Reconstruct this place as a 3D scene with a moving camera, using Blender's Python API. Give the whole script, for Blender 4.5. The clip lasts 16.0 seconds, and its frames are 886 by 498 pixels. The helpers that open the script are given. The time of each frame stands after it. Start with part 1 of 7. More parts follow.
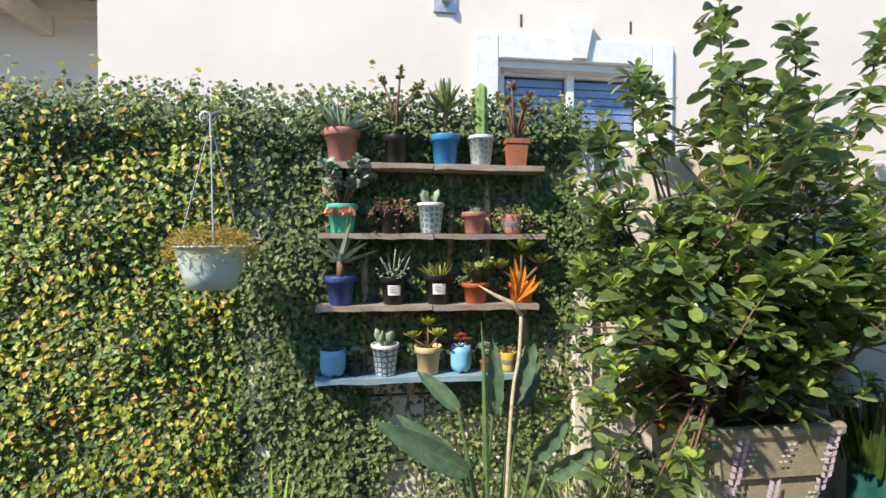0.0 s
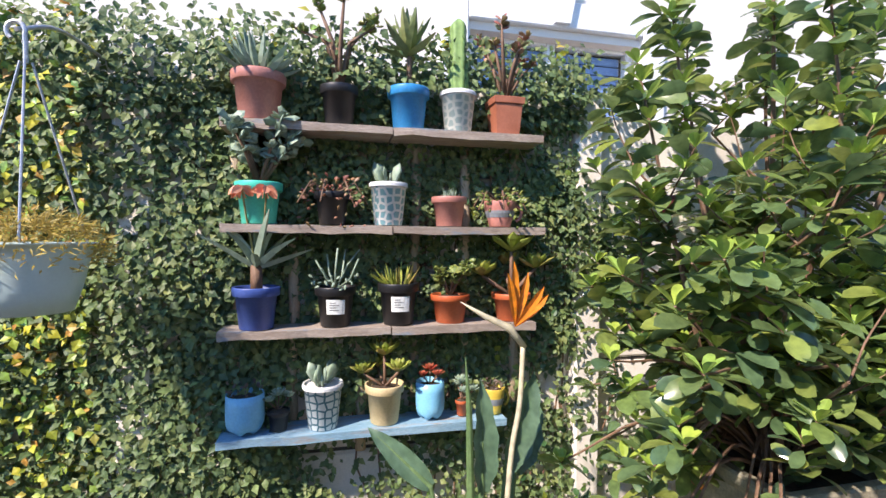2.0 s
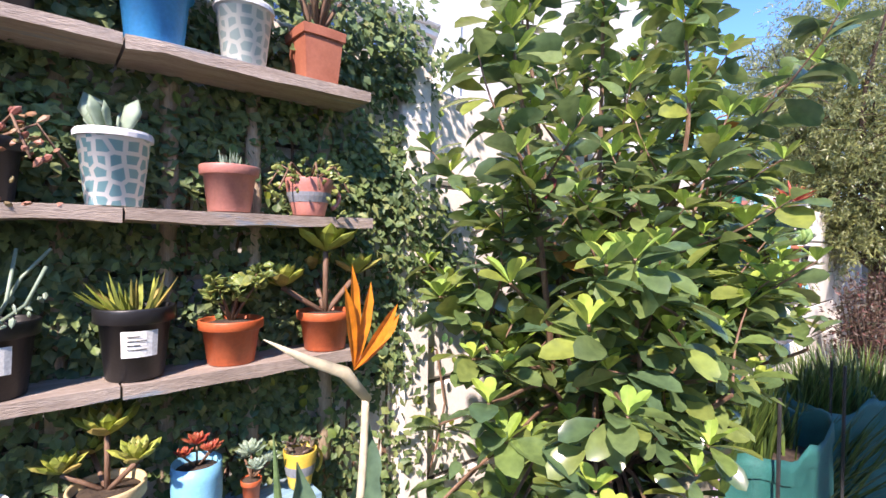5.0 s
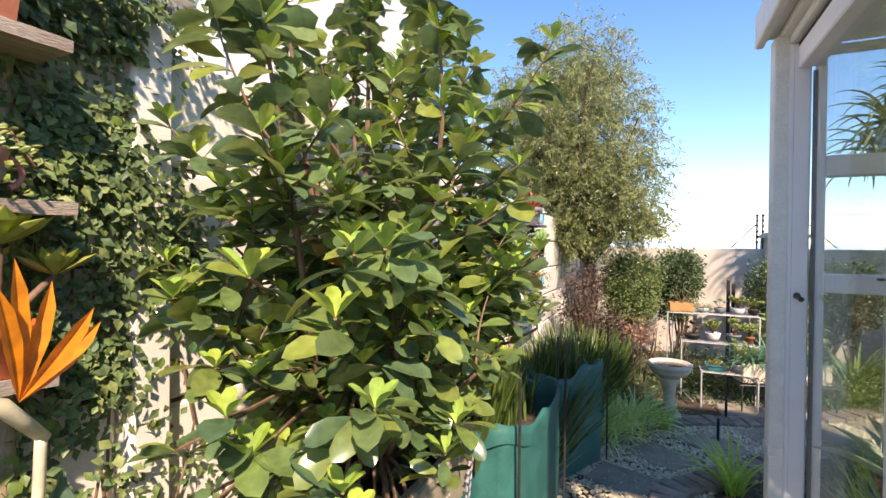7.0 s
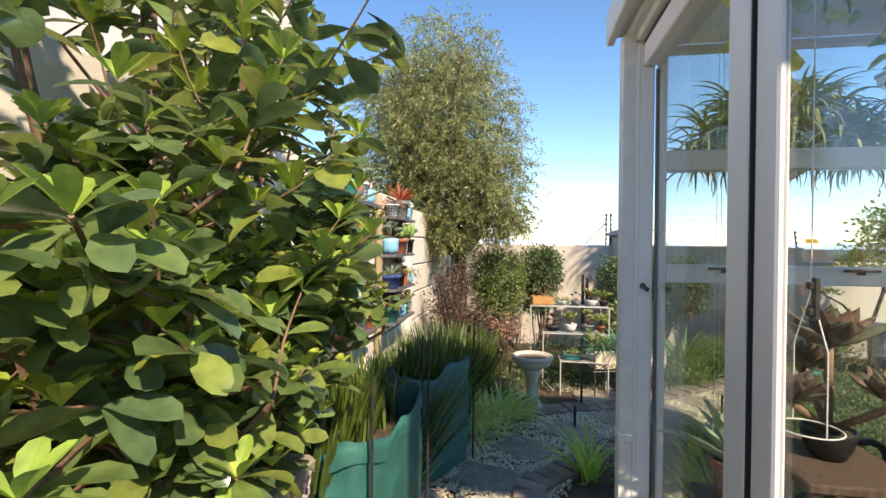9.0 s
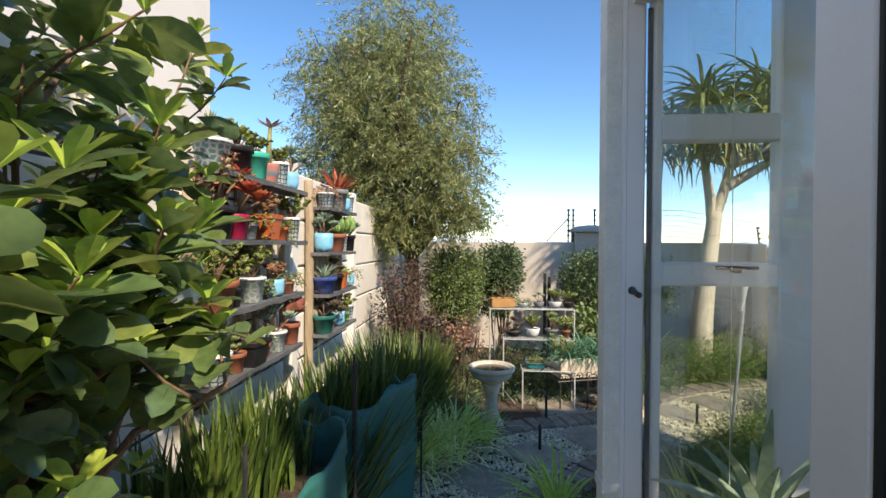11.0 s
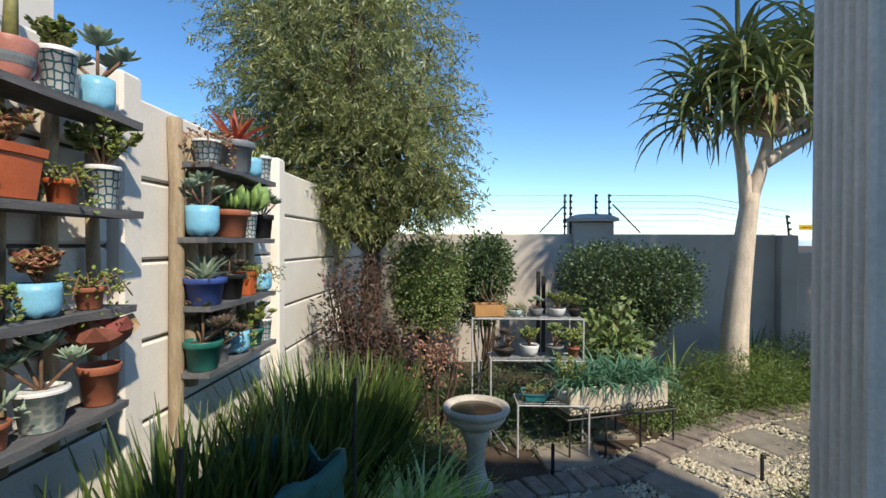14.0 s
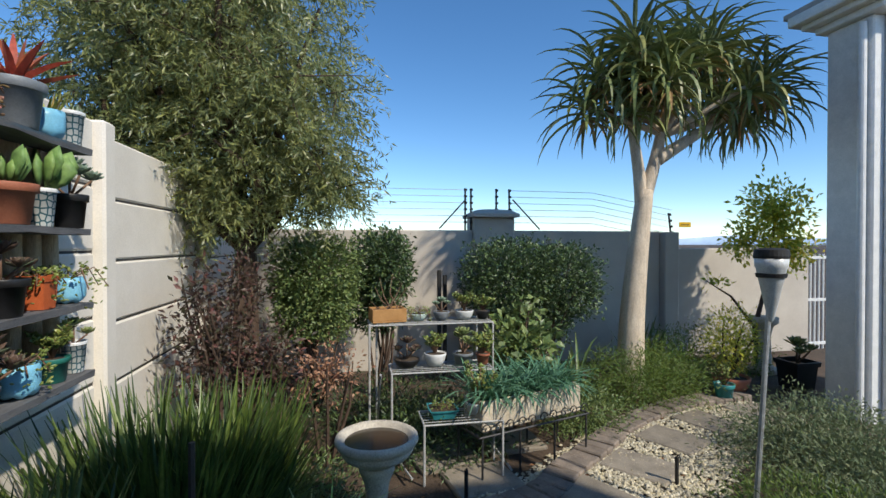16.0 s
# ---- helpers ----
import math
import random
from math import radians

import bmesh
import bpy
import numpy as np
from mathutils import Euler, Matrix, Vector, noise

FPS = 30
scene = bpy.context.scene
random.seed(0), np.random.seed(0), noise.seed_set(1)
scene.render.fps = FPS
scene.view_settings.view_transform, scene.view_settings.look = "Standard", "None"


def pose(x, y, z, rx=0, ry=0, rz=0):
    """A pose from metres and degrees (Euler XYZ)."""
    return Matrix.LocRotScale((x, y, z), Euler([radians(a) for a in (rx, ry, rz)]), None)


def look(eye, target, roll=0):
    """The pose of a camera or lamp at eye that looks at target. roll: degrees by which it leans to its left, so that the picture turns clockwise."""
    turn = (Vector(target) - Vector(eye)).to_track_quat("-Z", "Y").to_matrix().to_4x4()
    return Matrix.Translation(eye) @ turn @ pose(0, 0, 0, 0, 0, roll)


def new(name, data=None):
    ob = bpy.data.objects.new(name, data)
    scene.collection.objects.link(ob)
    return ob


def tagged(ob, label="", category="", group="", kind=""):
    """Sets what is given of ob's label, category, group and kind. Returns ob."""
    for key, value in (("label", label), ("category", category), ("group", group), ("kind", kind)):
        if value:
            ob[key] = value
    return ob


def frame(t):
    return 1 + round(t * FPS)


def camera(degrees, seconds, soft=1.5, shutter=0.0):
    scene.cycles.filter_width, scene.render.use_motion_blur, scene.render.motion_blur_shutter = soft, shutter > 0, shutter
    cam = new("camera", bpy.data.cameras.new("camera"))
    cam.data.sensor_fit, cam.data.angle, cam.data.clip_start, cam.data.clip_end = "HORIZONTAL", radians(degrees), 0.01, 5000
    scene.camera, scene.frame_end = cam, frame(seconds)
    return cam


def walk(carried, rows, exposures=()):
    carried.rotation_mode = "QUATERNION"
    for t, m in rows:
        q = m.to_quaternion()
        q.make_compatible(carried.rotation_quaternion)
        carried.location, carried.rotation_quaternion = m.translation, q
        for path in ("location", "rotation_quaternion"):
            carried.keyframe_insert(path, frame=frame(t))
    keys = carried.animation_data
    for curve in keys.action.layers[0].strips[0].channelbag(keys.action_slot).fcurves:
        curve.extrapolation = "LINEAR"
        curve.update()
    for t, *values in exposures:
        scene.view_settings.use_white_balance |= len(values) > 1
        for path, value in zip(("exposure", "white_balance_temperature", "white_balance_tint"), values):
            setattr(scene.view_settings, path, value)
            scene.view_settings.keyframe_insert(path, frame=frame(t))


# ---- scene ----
cam = camera(86.2, 16.0)
METRES, EYE, TILT, LEAN, TURN = 3.8, 1.63, 0.0, 0.8, -7.5
ROWS = [
    (0.0, 0.0, 0.0, 0.0, 0.02, -0.98, -0.96),
    (0.5, -0.0123, 0.0359, -0.002, -1.01, -1.06, -1.11),
    (1.0, -0.0167, 0.0707, -0.0055, -3.22, -0.97, -1.11),
    (1.5, -0.0145, 0.1194, -0.0063, -4.61, -1.0, -1.17),
    (2.0, -0.0086, 0.1556, -0.0021, -5.74, -1.11, -1.16),
    (2.5, -0.0078, 0.1898, -0.0021, -5.95, -1.03, -1.2),
    (3.0, -0.0101, 0.2435, -0.0045, -8.43, -1.05, -1.26),
    (5.5, -0.004, 0.2788, -0.0064, -40.25, -0.23, -1.29),
    (6.0, 0.0007, 0.2771, -0.0074, -46.96, -0.14, -1.25),
    (6.5, 0.0075, 0.2771, -0.0088, -53.03, 0.01, -1.17),
    (7.0, 0.0156, 0.2765, -0.0099, -58.32, 0.16, -1.06),
    (7.5, 0.026, 0.2778, -0.0115, -63.85, 0.22, -0.99),
    (8.0, 0.0393, 0.2774, -0.0121, -68.32, 0.29, -0.87),
    (8.5, 0.0597, 0.2772, -0.0147, -70.95, 0.26, -0.9),
    (9.0, 0.088, 0.2787, -0.0175, -72.99, 0.31, -0.8),
    (9.5, 0.1155, 0.2824, -0.0172, -74.92, 0.33, -0.73),
    (12.0, 0.3512, 0.3056, -0.0243, -78.09, 0.19, -0.42),
    (12.5, 0.4039, 0.316, -0.0267, -78.37, 0.21, -0.41),
    (13.0, 0.4585, 0.3269, -0.032, -80.42, 0.22, -0.36),
    (13.5, 0.5199, 0.3285, -0.0356, -80.67, 0.21, -0.35),
    (14.0, 0.5706, 0.337, -0.0388, -80.25, 0.23, -0.31),
    (14.5, 0.609, 0.35, -0.0399, -82.09, 0.27, -0.33),
    (15.0, 0.6414, 0.3566, -0.0432, -84.88, 0.17, -0.34),
    (15.5, 0.6728, 0.3585, -0.0451, -88.39, 0.27, -0.14),
    (16.0, 0.7005, 0.3602, -0.0455, -93.28, 0.23, 0.02),
]
walk(cam, [(t, pose(0, 0, EYE, TILT, LEAN, TURN) @ pose(METRES * x, METRES * y, METRES * z, 90 + pitch, roll, yaw)) for t, x, y, z, yaw, pitch, roll in ROWS],
     [(0.0, 1.14, 7400, 13), (3.0, 1.62, 6700, 25), (5.5, 1.74, 7000, 28), (7.0, 1.52, 8200, 22), (9.0, 1.32, 8600, 17), (12.0, 0.97, 7500, 12), (14.0, 0.7, 7200, 10), (16.0, 0.48, 6900, 9)])

# ---- world, sun, exposure ----
SUN_AZ, SUN_EL = radians(234), radians(42)     # measured from +y towards +x
world = bpy.data.worlds.new("sky")
scene.world = world
world.use_nodes = True
wn = world.node_tree
wn.nodes.clear()
sky = wn.nodes.new("ShaderNodeTexSky")
sky.sky_type, sky.sun_disc = "NISHITA", False
sky.sun_elevation, sky.sun_rotation = SUN_EL, SUN_AZ
sky.air_density, sky.dust_density, sky.ozone_density = 0.85, 0.02, 3.5
sky.altitude = 500
wbg = wn.nodes.new("ShaderNodeBackground")
wbg.inputs[1].default_value = 0.14
wout = wn.nodes.new("ShaderNodeOutputWorld")
tint = wn.nodes.new("ShaderNodeHueSaturation")
tint.inputs["Saturation"].default_value, tint.inputs["Value"].default_value = 1.2, 1.0
wn.links.new(sky.outputs[0], tint.inputs["Color"])
wn.links.new(tint.outputs[0], wbg.inputs[0])
wn.links.new(wbg.outputs[0], wout.inputs[0])
sun_data = bpy.data.lights.new("sun", "SUN")
sun_data.energy, sun_data.angle, sun_data.color = 3.1, radians(1.5), (1.0, 0.94, 0.84)
sun = new("sun", sun_data)
sdir = Vector((math.sin(SUN_AZ) * math.cos(SUN_EL), math.cos(SUN_AZ) * math.cos(SUN_EL), math.sin(SUN_EL)))
sun.matrix_world = look(sdir * 30, (0, 0, 0))

# ---- materials ----
def base(name):
    m = bpy.data.materials.new(name)
    m.use_nodes = True
    nt = m.node_tree
    return m, nt, nt.nodes["Principled BSDF"]


def node(nt, kind, **values):
    n = nt.nodes.new(kind)
    for k, v in values.items():
        n.inputs[k].default_value = v
    return n


def ramp(nt, fac, stops):
    r = nt.nodes.new("ShaderNodeValToRGB")
    e = r.color_ramp.elements
    while len(e) < len(stops):
        e.new(0.5)
    for el, (p, c) in zip(e, stops):
        el.position, el.color = p, (*c, 1)
    nt.links.new(fac, r.inputs[0])
    return r.outputs[0]


def where(nt, local=False):
    if local:
        return nt.nodes.new("ShaderNodeTexCoord").outputs["Object"]
    return nt.nodes.new("ShaderNodeNewGeometry").outputs["Position"]


def surface(name, c1, c2, scale=6.0, rough=0.6, bump=0.15, fine=120.0, metal=0.0, vary=0.0, stain=None, local=False, stretch=None, grain=0.2):
    """Two-scale procedural surface: broad mottling, fine grain and relief, optional stains."""
    m, nt, p = base(name)
    L = nt.links.new
    pos = where(nt, local)
    if stretch:
        mp = nt.nodes.new("ShaderNodeMapping")
        mp.inputs["Scale"].default_value = stretch
        L(pos, mp.inputs[0])
        pos = mp.outputs[0]
    n1 = node(nt, "ShaderNodeTexNoise", Scale=scale, Detail=6.0, Roughness=0.62)
    n2 = node(nt, "ShaderNodeTexNoise", Scale=fine, Detail=4.0)
    L(pos, n1.inputs["Vector"]); L(pos, n2.inputs["Vector"])
    col = ramp(nt, n1.outputs[0], [(0.32, c1), (0.68, c2)])
    mix = nt.nodes.new("ShaderNodeMix"); mix.data_type, mix.blend_type = "RGBA", "MULTIPLY"
    mix.inputs[0].default_value = 1.0
    L(col, mix.inputs[6])
    L(ramp(nt, n2.outputs[0], [(0.3, (1 - grain * 1.1,) * 3), (0.7, (1 + grain * 0.75,) * 3)]), mix.inputs[7])
    col = mix.outputs[2]
    if stain:
        n3 = node(nt, "ShaderNodeTexNoise", Scale=stain[1], Detail=8.0, Roughness=0.7)
        L(pos, n3.inputs["Vector"])
        mx = nt.nodes.new("ShaderNodeMix"); mx.data_type = "RGBA"
        f = ramp(nt, n3.outputs[0], [(stain[2], (0, 0, 0)), (stain[2] + 0.12, (1, 1, 1))])
        L(f, mx.inputs[0]); L(col, mx.inputs[6])
        mx.inputs[7].default_value = (*stain[0], 1)
        col = mx.outputs[2]
    if vary:
        oi = nt.nodes.new("ShaderNodeObjectInfo")
        hs = nt.nodes.new("ShaderNodeHueSaturation")
        mr = nt.nodes.new("ShaderNodeMapRange")
        mr.inputs[3].default_value, mr.inputs[4].default_value = 1 - vary, 1 + vary
        L(oi.outputs["Random"], mr.inputs[0]); L(mr.outputs[0], hs.inputs["Value"]); L(col, hs.inputs["Color"])
        col = hs.outputs[0]
    L(col, p.inputs["Base Color"])
    p.inputs["Metallic"].default_value = metal
    rr = nt.nodes.new("ShaderNodeMapRange")
    rr.inputs[3].default_value, rr.inputs[4].default_value = max(0.05, rough - 0.12), min(1.0, rough + 0.12)
    L(n1.outputs[0], rr.inputs[0]); L(rr.outputs[0], p.inputs["Roughness"])
    if bump:
        b = node(nt, "ShaderNodeBump", Strength=bump, Distance=0.004)
        L(n2.outputs[0], b.inputs["Height"]); L(b.outputs[0], p.inputs["Normal"])
    return m


def leafy(name, colours, rough=0.42, through_light=0.3, spec=0.5, by_object=False):
    """Leaf: colour drawn leaf by leaf, waxy gloss, light passing through."""
    m, nt, p = base(name)
    L = nt.links.new
    g = nt.nodes.new("ShaderNodeNewGeometry")
    if by_object:
        rnd = nt.nodes.new("ShaderNodeObjectInfo").outputs["Random"]
    else:
        rnd = g.outputs["Random Per Island"]
    n = len(colours)
    col = ramp(nt, rnd, [((i + 0.5) / n, c) for i, c in enumerate(colours)])
    nz = node(nt, "ShaderNodeTexNoise", Scale=45.0, Detail=3.0)
    L(g.outputs["Position"], nz.inputs["Vector"])
    mix = nt.nodes.new("ShaderNodeMix"); mix.data_type, mix.blend_type = "RGBA", "MULTIPLY"
    mix.inputs[0].default_value = 1.0
    L(col, mix.inputs[6]); L(ramp(nt, nz.outputs[0], [(0.3, (0.72, 0.75, 0.72)), (0.7, (1.2, 1.2, 1.1))]), mix.inputs[7])
    L(mix.outputs[2], p.inputs["Base Color"])
    p.inputs["Roughness"].default_value = rough
    p.inputs["Specular IOR Level"].default_value = spec
    t = nt.nodes.new("ShaderNodeBsdfTranslucent")
    hs = node(nt, "ShaderNodeHueSaturation", Saturation=0.95, Value=1.5)
    hs.inputs["Hue"].default_value = 0.485
    L(mix.outputs[2], hs.inputs["Color"]); L(hs.outputs[0], t.inputs[0])
    ms = nt.nodes.new("ShaderNodeMixShader")
    ms.inputs[0].default_value = through_light
    L(p.outputs[0], ms.inputs[1]); L(t.outputs[0], ms.inputs[2])
    L(ms.outputs[0], nt.nodes["Material Output"].inputs[0])
    return m


def scales(name, ground, line, around=13.0, up=42.0, thick=0.09, randomness=0.45):
    """Glazed pot printed with an irregular fish-scale net."""
    m, nt, p = base(name)
    L = nt.links.new
    sep = nt.nodes.new("ShaderNodeSeparateXYZ")
    L(where(nt, True), sep.inputs[0])
    at = nt.nodes.new("ShaderNodeMath"); at.operation = "ARCTAN2"
    L(sep.outputs[1], at.inputs[0]); L(sep.outputs[0], at.inputs[1])
    k = nt.nodes.new("ShaderNodeMath"); k.operation = "MULTIPLY"; k.inputs[1].default_value = around / 6.2832
    L(at.outputs[0], k.inputs[0])
    kz = nt.nodes.new("ShaderNodeMath"); kz.operation = "MULTIPLY"; kz.inputs[1].default_value = up
    L(sep.outputs[2], kz.inputs[0])
    cmb = nt.nodes.new("ShaderNodeCombineXYZ")
    L(k.outputs[0], cmb.inputs[0]); L(kz.outputs[0], cmb.inputs[1])
    v = nt.nodes.new("ShaderNodeTexVoronoi")
    v.voronoi_dimensions, v.feature = "2D", "DISTANCE_TO_EDGE"
    v.inputs["Scale"].default_value, v.inputs["Randomness"].default_value = 1.0, randomness
    L(cmb.outputs[0], v.inputs["Vector"])
    c = ramp(nt, v.outputs["Distance"], [(thick, line), (thick + 0.05, ground)])
    L(c, p.inputs["Base Color"])
    p.inputs["Roughness"].default_value = 0.35
    return m


def glass_pane(name, rough=0.0, tint=(0.95, 0.98, 0.97)):
    m, nt, p = base(name)
    L = nt.links.new
    nt.nodes.remove(p)
    tr = nt.nodes.new("ShaderNodeBsdfTransparent"); tr.inputs[0].default_value = (*tint, 1)
    gl = nt.nodes.new("ShaderNodeBsdfGlossy"); gl.inputs["Roughness"].default_value = rough
    lw = nt.nodes.new("ShaderNodeLayerWeight"); lw.inputs[0].default_value = 0.5
    pw = nt.nodes.new("ShaderNodeMath"); pw.operation = "POWER"; pw.inputs[1].default_value = 4.0
    L(lw.outputs["Facing"], pw.inputs[0])
    fr = nt.nodes.new("ShaderNodeMath"); fr.operation = "MULTIPLY_ADD"; fr.inputs[1].default_value, fr.inputs[2].default_value = 0.6, 0.035
    L(pw.outputs[0], fr.inputs[0])
    ms = nt.nodes.new("ShaderNodeMixShader")
    L(fr.outputs[0], ms.inputs[0]); L(tr.outputs[0], ms.inputs[1]); L(gl.outputs[0], ms.inputs[2])
    L(ms.outputs[0], nt.nodes["Material Output"].inputs[0])
    return m


M = {
    "wall": surface("painted_precast_wall", (0.70, 0.655, 0.58), (0.80, 0.755, 0.68), 3.0, 0.8, 0.25, 220, stain=((0.45, 0.40, 0.33), 5.0, 0.66), vary=0.03, grain=0.09),
    # far wall base lowered, so the shade on it sits in the colour
    "far_wall": surface("plastered_far_wall", (0.48, 0.43, 0.375), (0.57, 0.52, 0.455), 2.2, 0.85, 0.3, 160, stain=((0.29, 0.26, 0.22), 3.5, 0.67), grain=0.12),
    "house": surface("cream_plaster", (0.66, 0.61, 0.555), (0.74, 0.69, 0.63), 1.2, 0.85, 0.25, 180, grain=0.06),
    "white": surface("white_paint", (0.78, 0.78, 0.78), (0.86, 0.86, 0.85), 4.0, 0.5, 0.05, 200, grain=0.03),
    "frame": surface("white_aluminium", (0.76, 0.77, 0.83), (0.82, 0.83, 0.88), 3.0, 0.38, 0.02, 300, grain=0.025),
    "dark_metal": surface("dark_metal", (0.02, 0.02, 0.022), (0.04, 0.04, 0.04), 30, 0.5, 0.2, 200),
    "rubber": surface("black_seal", (0.012, 0.012, 0.014), (0.02, 0.02, 0.02), 30, 0.7, 0.1, 200),
    "galv": surface("galvanised_wire", (0.42, 0.43, 0.44), (0.6, 0.6, 0.6), 40, 0.45, 0.1, 300, metal=0.7),
    "rackpaint": surface("chipped_white_rack", (0.36, 0.36, 0.36), (0.52, 0.52, 0.5), 18, 0.55, 0.2, 200, stain=((0.18, 0.12, 0.08), 40.0, 0.63)),
    "soil": surface("garden_soil", (0.045, 0.03, 0.02), (0.11, 0.075, 0.05), 5.0, 0.95, 1.0, 60, stain=((0.16, 0.11, 0.07), 30.0, 0.62)),
    "potsoil": surface("potting_soil", (0.03, 0.02, 0.014), (0.10, 0.07, 0.045), 40.0, 0.95, 1.0, 220),
    "paver": surface("grey_paver", (0.21, 0.18, 0.14), (0.33, 0.285, 0.225), 7.0, 0.82, 0.5, 150, vary=0.14, stain=((0.06, 0.06, 0.045), 6.0, 0.6)),
    "brick": surface("weathered_edging_brick", (0.17, 0.14, 0.115), (0.31, 0.25, 0.2), 14.0, 0.85, 0.6, 150, vary=0.25, stain=((0.05, 0.055, 0.04), 10.0, 0.6)),
    "plank": surface("grey_weathered_plank", (0.30, 0.235, 0.185), (0.46, 0.385, 0.32), 5.0, 0.8, 0.6, 60, vary=0.12, stretch=(1.2, 9, 9), stain=((0.12, 0.27, 0.40), 2.2, 0.57)),
    "plank_blue": surface("blue_washed_plank", (0.17, 0.33, 0.44), (0.32, 0.50, 0.60), 5.0, 0.75, 0.5, 60, stretch=(1.2, 9, 9), stain=((0.30, 0.24, 0.19), 2.5, 0.55)),
    "plank_grey": surface("dark_grey_plank", (0.085, 0.088, 0.095), (0.16, 0.16, 0.165), 5.0, 0.8, 0.5, 60, vary=0.12, stretch=(1.2, 9, 9), stain=((0.07, 0.13, 0.18), 2.2, 0.58)),
    "pole": surface("round_timber_pole", (0.34, 0.25, 0.16), (0.52, 0.41, 0.27), 9.0, 0.8, 0.6, 70, vary=0.18, stretch=(6, 6, 0.8)),
    "stone": surface("cast_stone", (0.42, 0.37, 0.30), (0.60, 0.55, 0.46), 10.0, 0.85, 0.7, 120, stain=((0.22, 0.19, 0.14), 14.0, 0.60)),
    "planter": surface("painted_concrete_planter", (0.26, 0.235, 0.16), (0.36, 0.325, 0.235), 7.0, 0.85, 0.6, 120, stain=((0.18, 0.17, 0.12), 9.0, 0.62)),
    "trough": surface("sandstone_trough", (0.47, 0.40, 0.30), (0.62, 0.54, 0.42), 9.0, 0.85, 0.5, 140, stain=((0.33, 0.22, 0.13), 6.0, 0.62)),
    "lilac": surface("lilac_paint", (0.55, 0.42, 0.55), (0.70, 0.56, 0.68), 30, 0.7, 0.2, 200),
    "whitemark": surface("white_stencil_paint", (0.62, 0.58, 0.52), (0.75, 0.7, 0.65), 30, 0.7, 0.2, 200),
    "bag": surface("green_woven_sheet", (0.008, 0.095, 0.085), (0.02, 0.16, 0.14), 8.0, 0.6, 0.7, 260),
    "bark": surface("brown_bark", (0.055, 0.034, 0.024), (0.125, 0.08, 0.055), 12.0, 0.9, 1.0, 60, stretch=(4, 4, 0.9)),
    "stem": surface("smooth_brown_stem", (0.14, 0.075, 0.045), (0.26, 0.16, 0.10), 14.0, 0.7, 0.4, 90, stretch=(3, 3, 1)),
    "palebark": surface("pale_aloe_bark", (0.50, 0.40, 0.30), (0.70, 0.59, 0.46), 6.0, 0.8, 0.9, 40, stretch=(5, 5, 1.2), stain=((0.30, 0.22, 0.16), 5.0, 0.63)),
    "greenstem": surface("green_stem", (0.07, 0.13, 0.05), (0.14, 0.22, 0.08), 20.0, 0.5, 0.2, 120),
    "water": surface("dark_still_water", (0.03, 0.022, 0.015), (0.06, 0.045, 0.03), 9.0, 0.14, 0.02, 40),
    "wicker": surface("cane_weave", (0.30, 0.19, 0.08), (0.45, 0.31, 0.15), 30, 0.7, 0.6, 150),
    "tilefloor": surface("terracotta_floor_tile", (0.42, 0.30, 0.19), (0.55, 0.42, 0.29), 5.0, 0.5, 0.2, 90),
    "cord": surface("white_cord", (0.6, 0.6, 0.58), (0.75, 0.75, 0.72), 50, 0.8, 0.2, 200),
    "label": surface("paper_label", (0.68, 0.70, 0.66), (0.78, 0.8, 0.77), 40, 0.7, 0.05, 200),
    "ink": surface("black_print", (0.02, 0.02, 0.02), (0.05, 0.05, 0.05), 40, 0.7, 0.05, 200),
    "yellow_sign": surface("yellow_sign", (0.65, 0.40, 0.01), (0.8, 0.52, 0.02), 10, 0.5, 0.05, 200),
    "blue_slat": surface("blue_tinted_blind", (0.17, 0.24, 0.46), (0.24, 0.32, 0.56), 8, 0.35, 0.05, 200),
    "fog_plastic": surface("clouded_clear_plastic", (0.55, 0.58, 0.6), (0.7, 0.72, 0.74), 12, 0.3, 0.05, 200),
    "roof": surface("corrugated_sheet", (0.30, 0.28, 0.26), (0.42, 0.39, 0.36), 6, 0.6, 0.2, 120),
    "beam": surface("painted_beam", (0.55, 0.49, 0.41), (0.66, 0.6, 0.51), 6, 0.75, 0.2, 120),
    "mountain": surface("haze_painted_mountain", (0.42, 0.52, 0.66), (0.47, 0.57, 0.70), 0.004, 1.0, 0.0, 0.02),
    "glass": glass_pane("window_glass"),
    # dark fill for panel joints, and painted shade in window and slots
    "joint_and_shade": surface("dark_joint_and_shade", (0.05, 0.045, 0.04), (0.09, 0.08, 0.07), 4, 0.9, 0.1, 100),
}
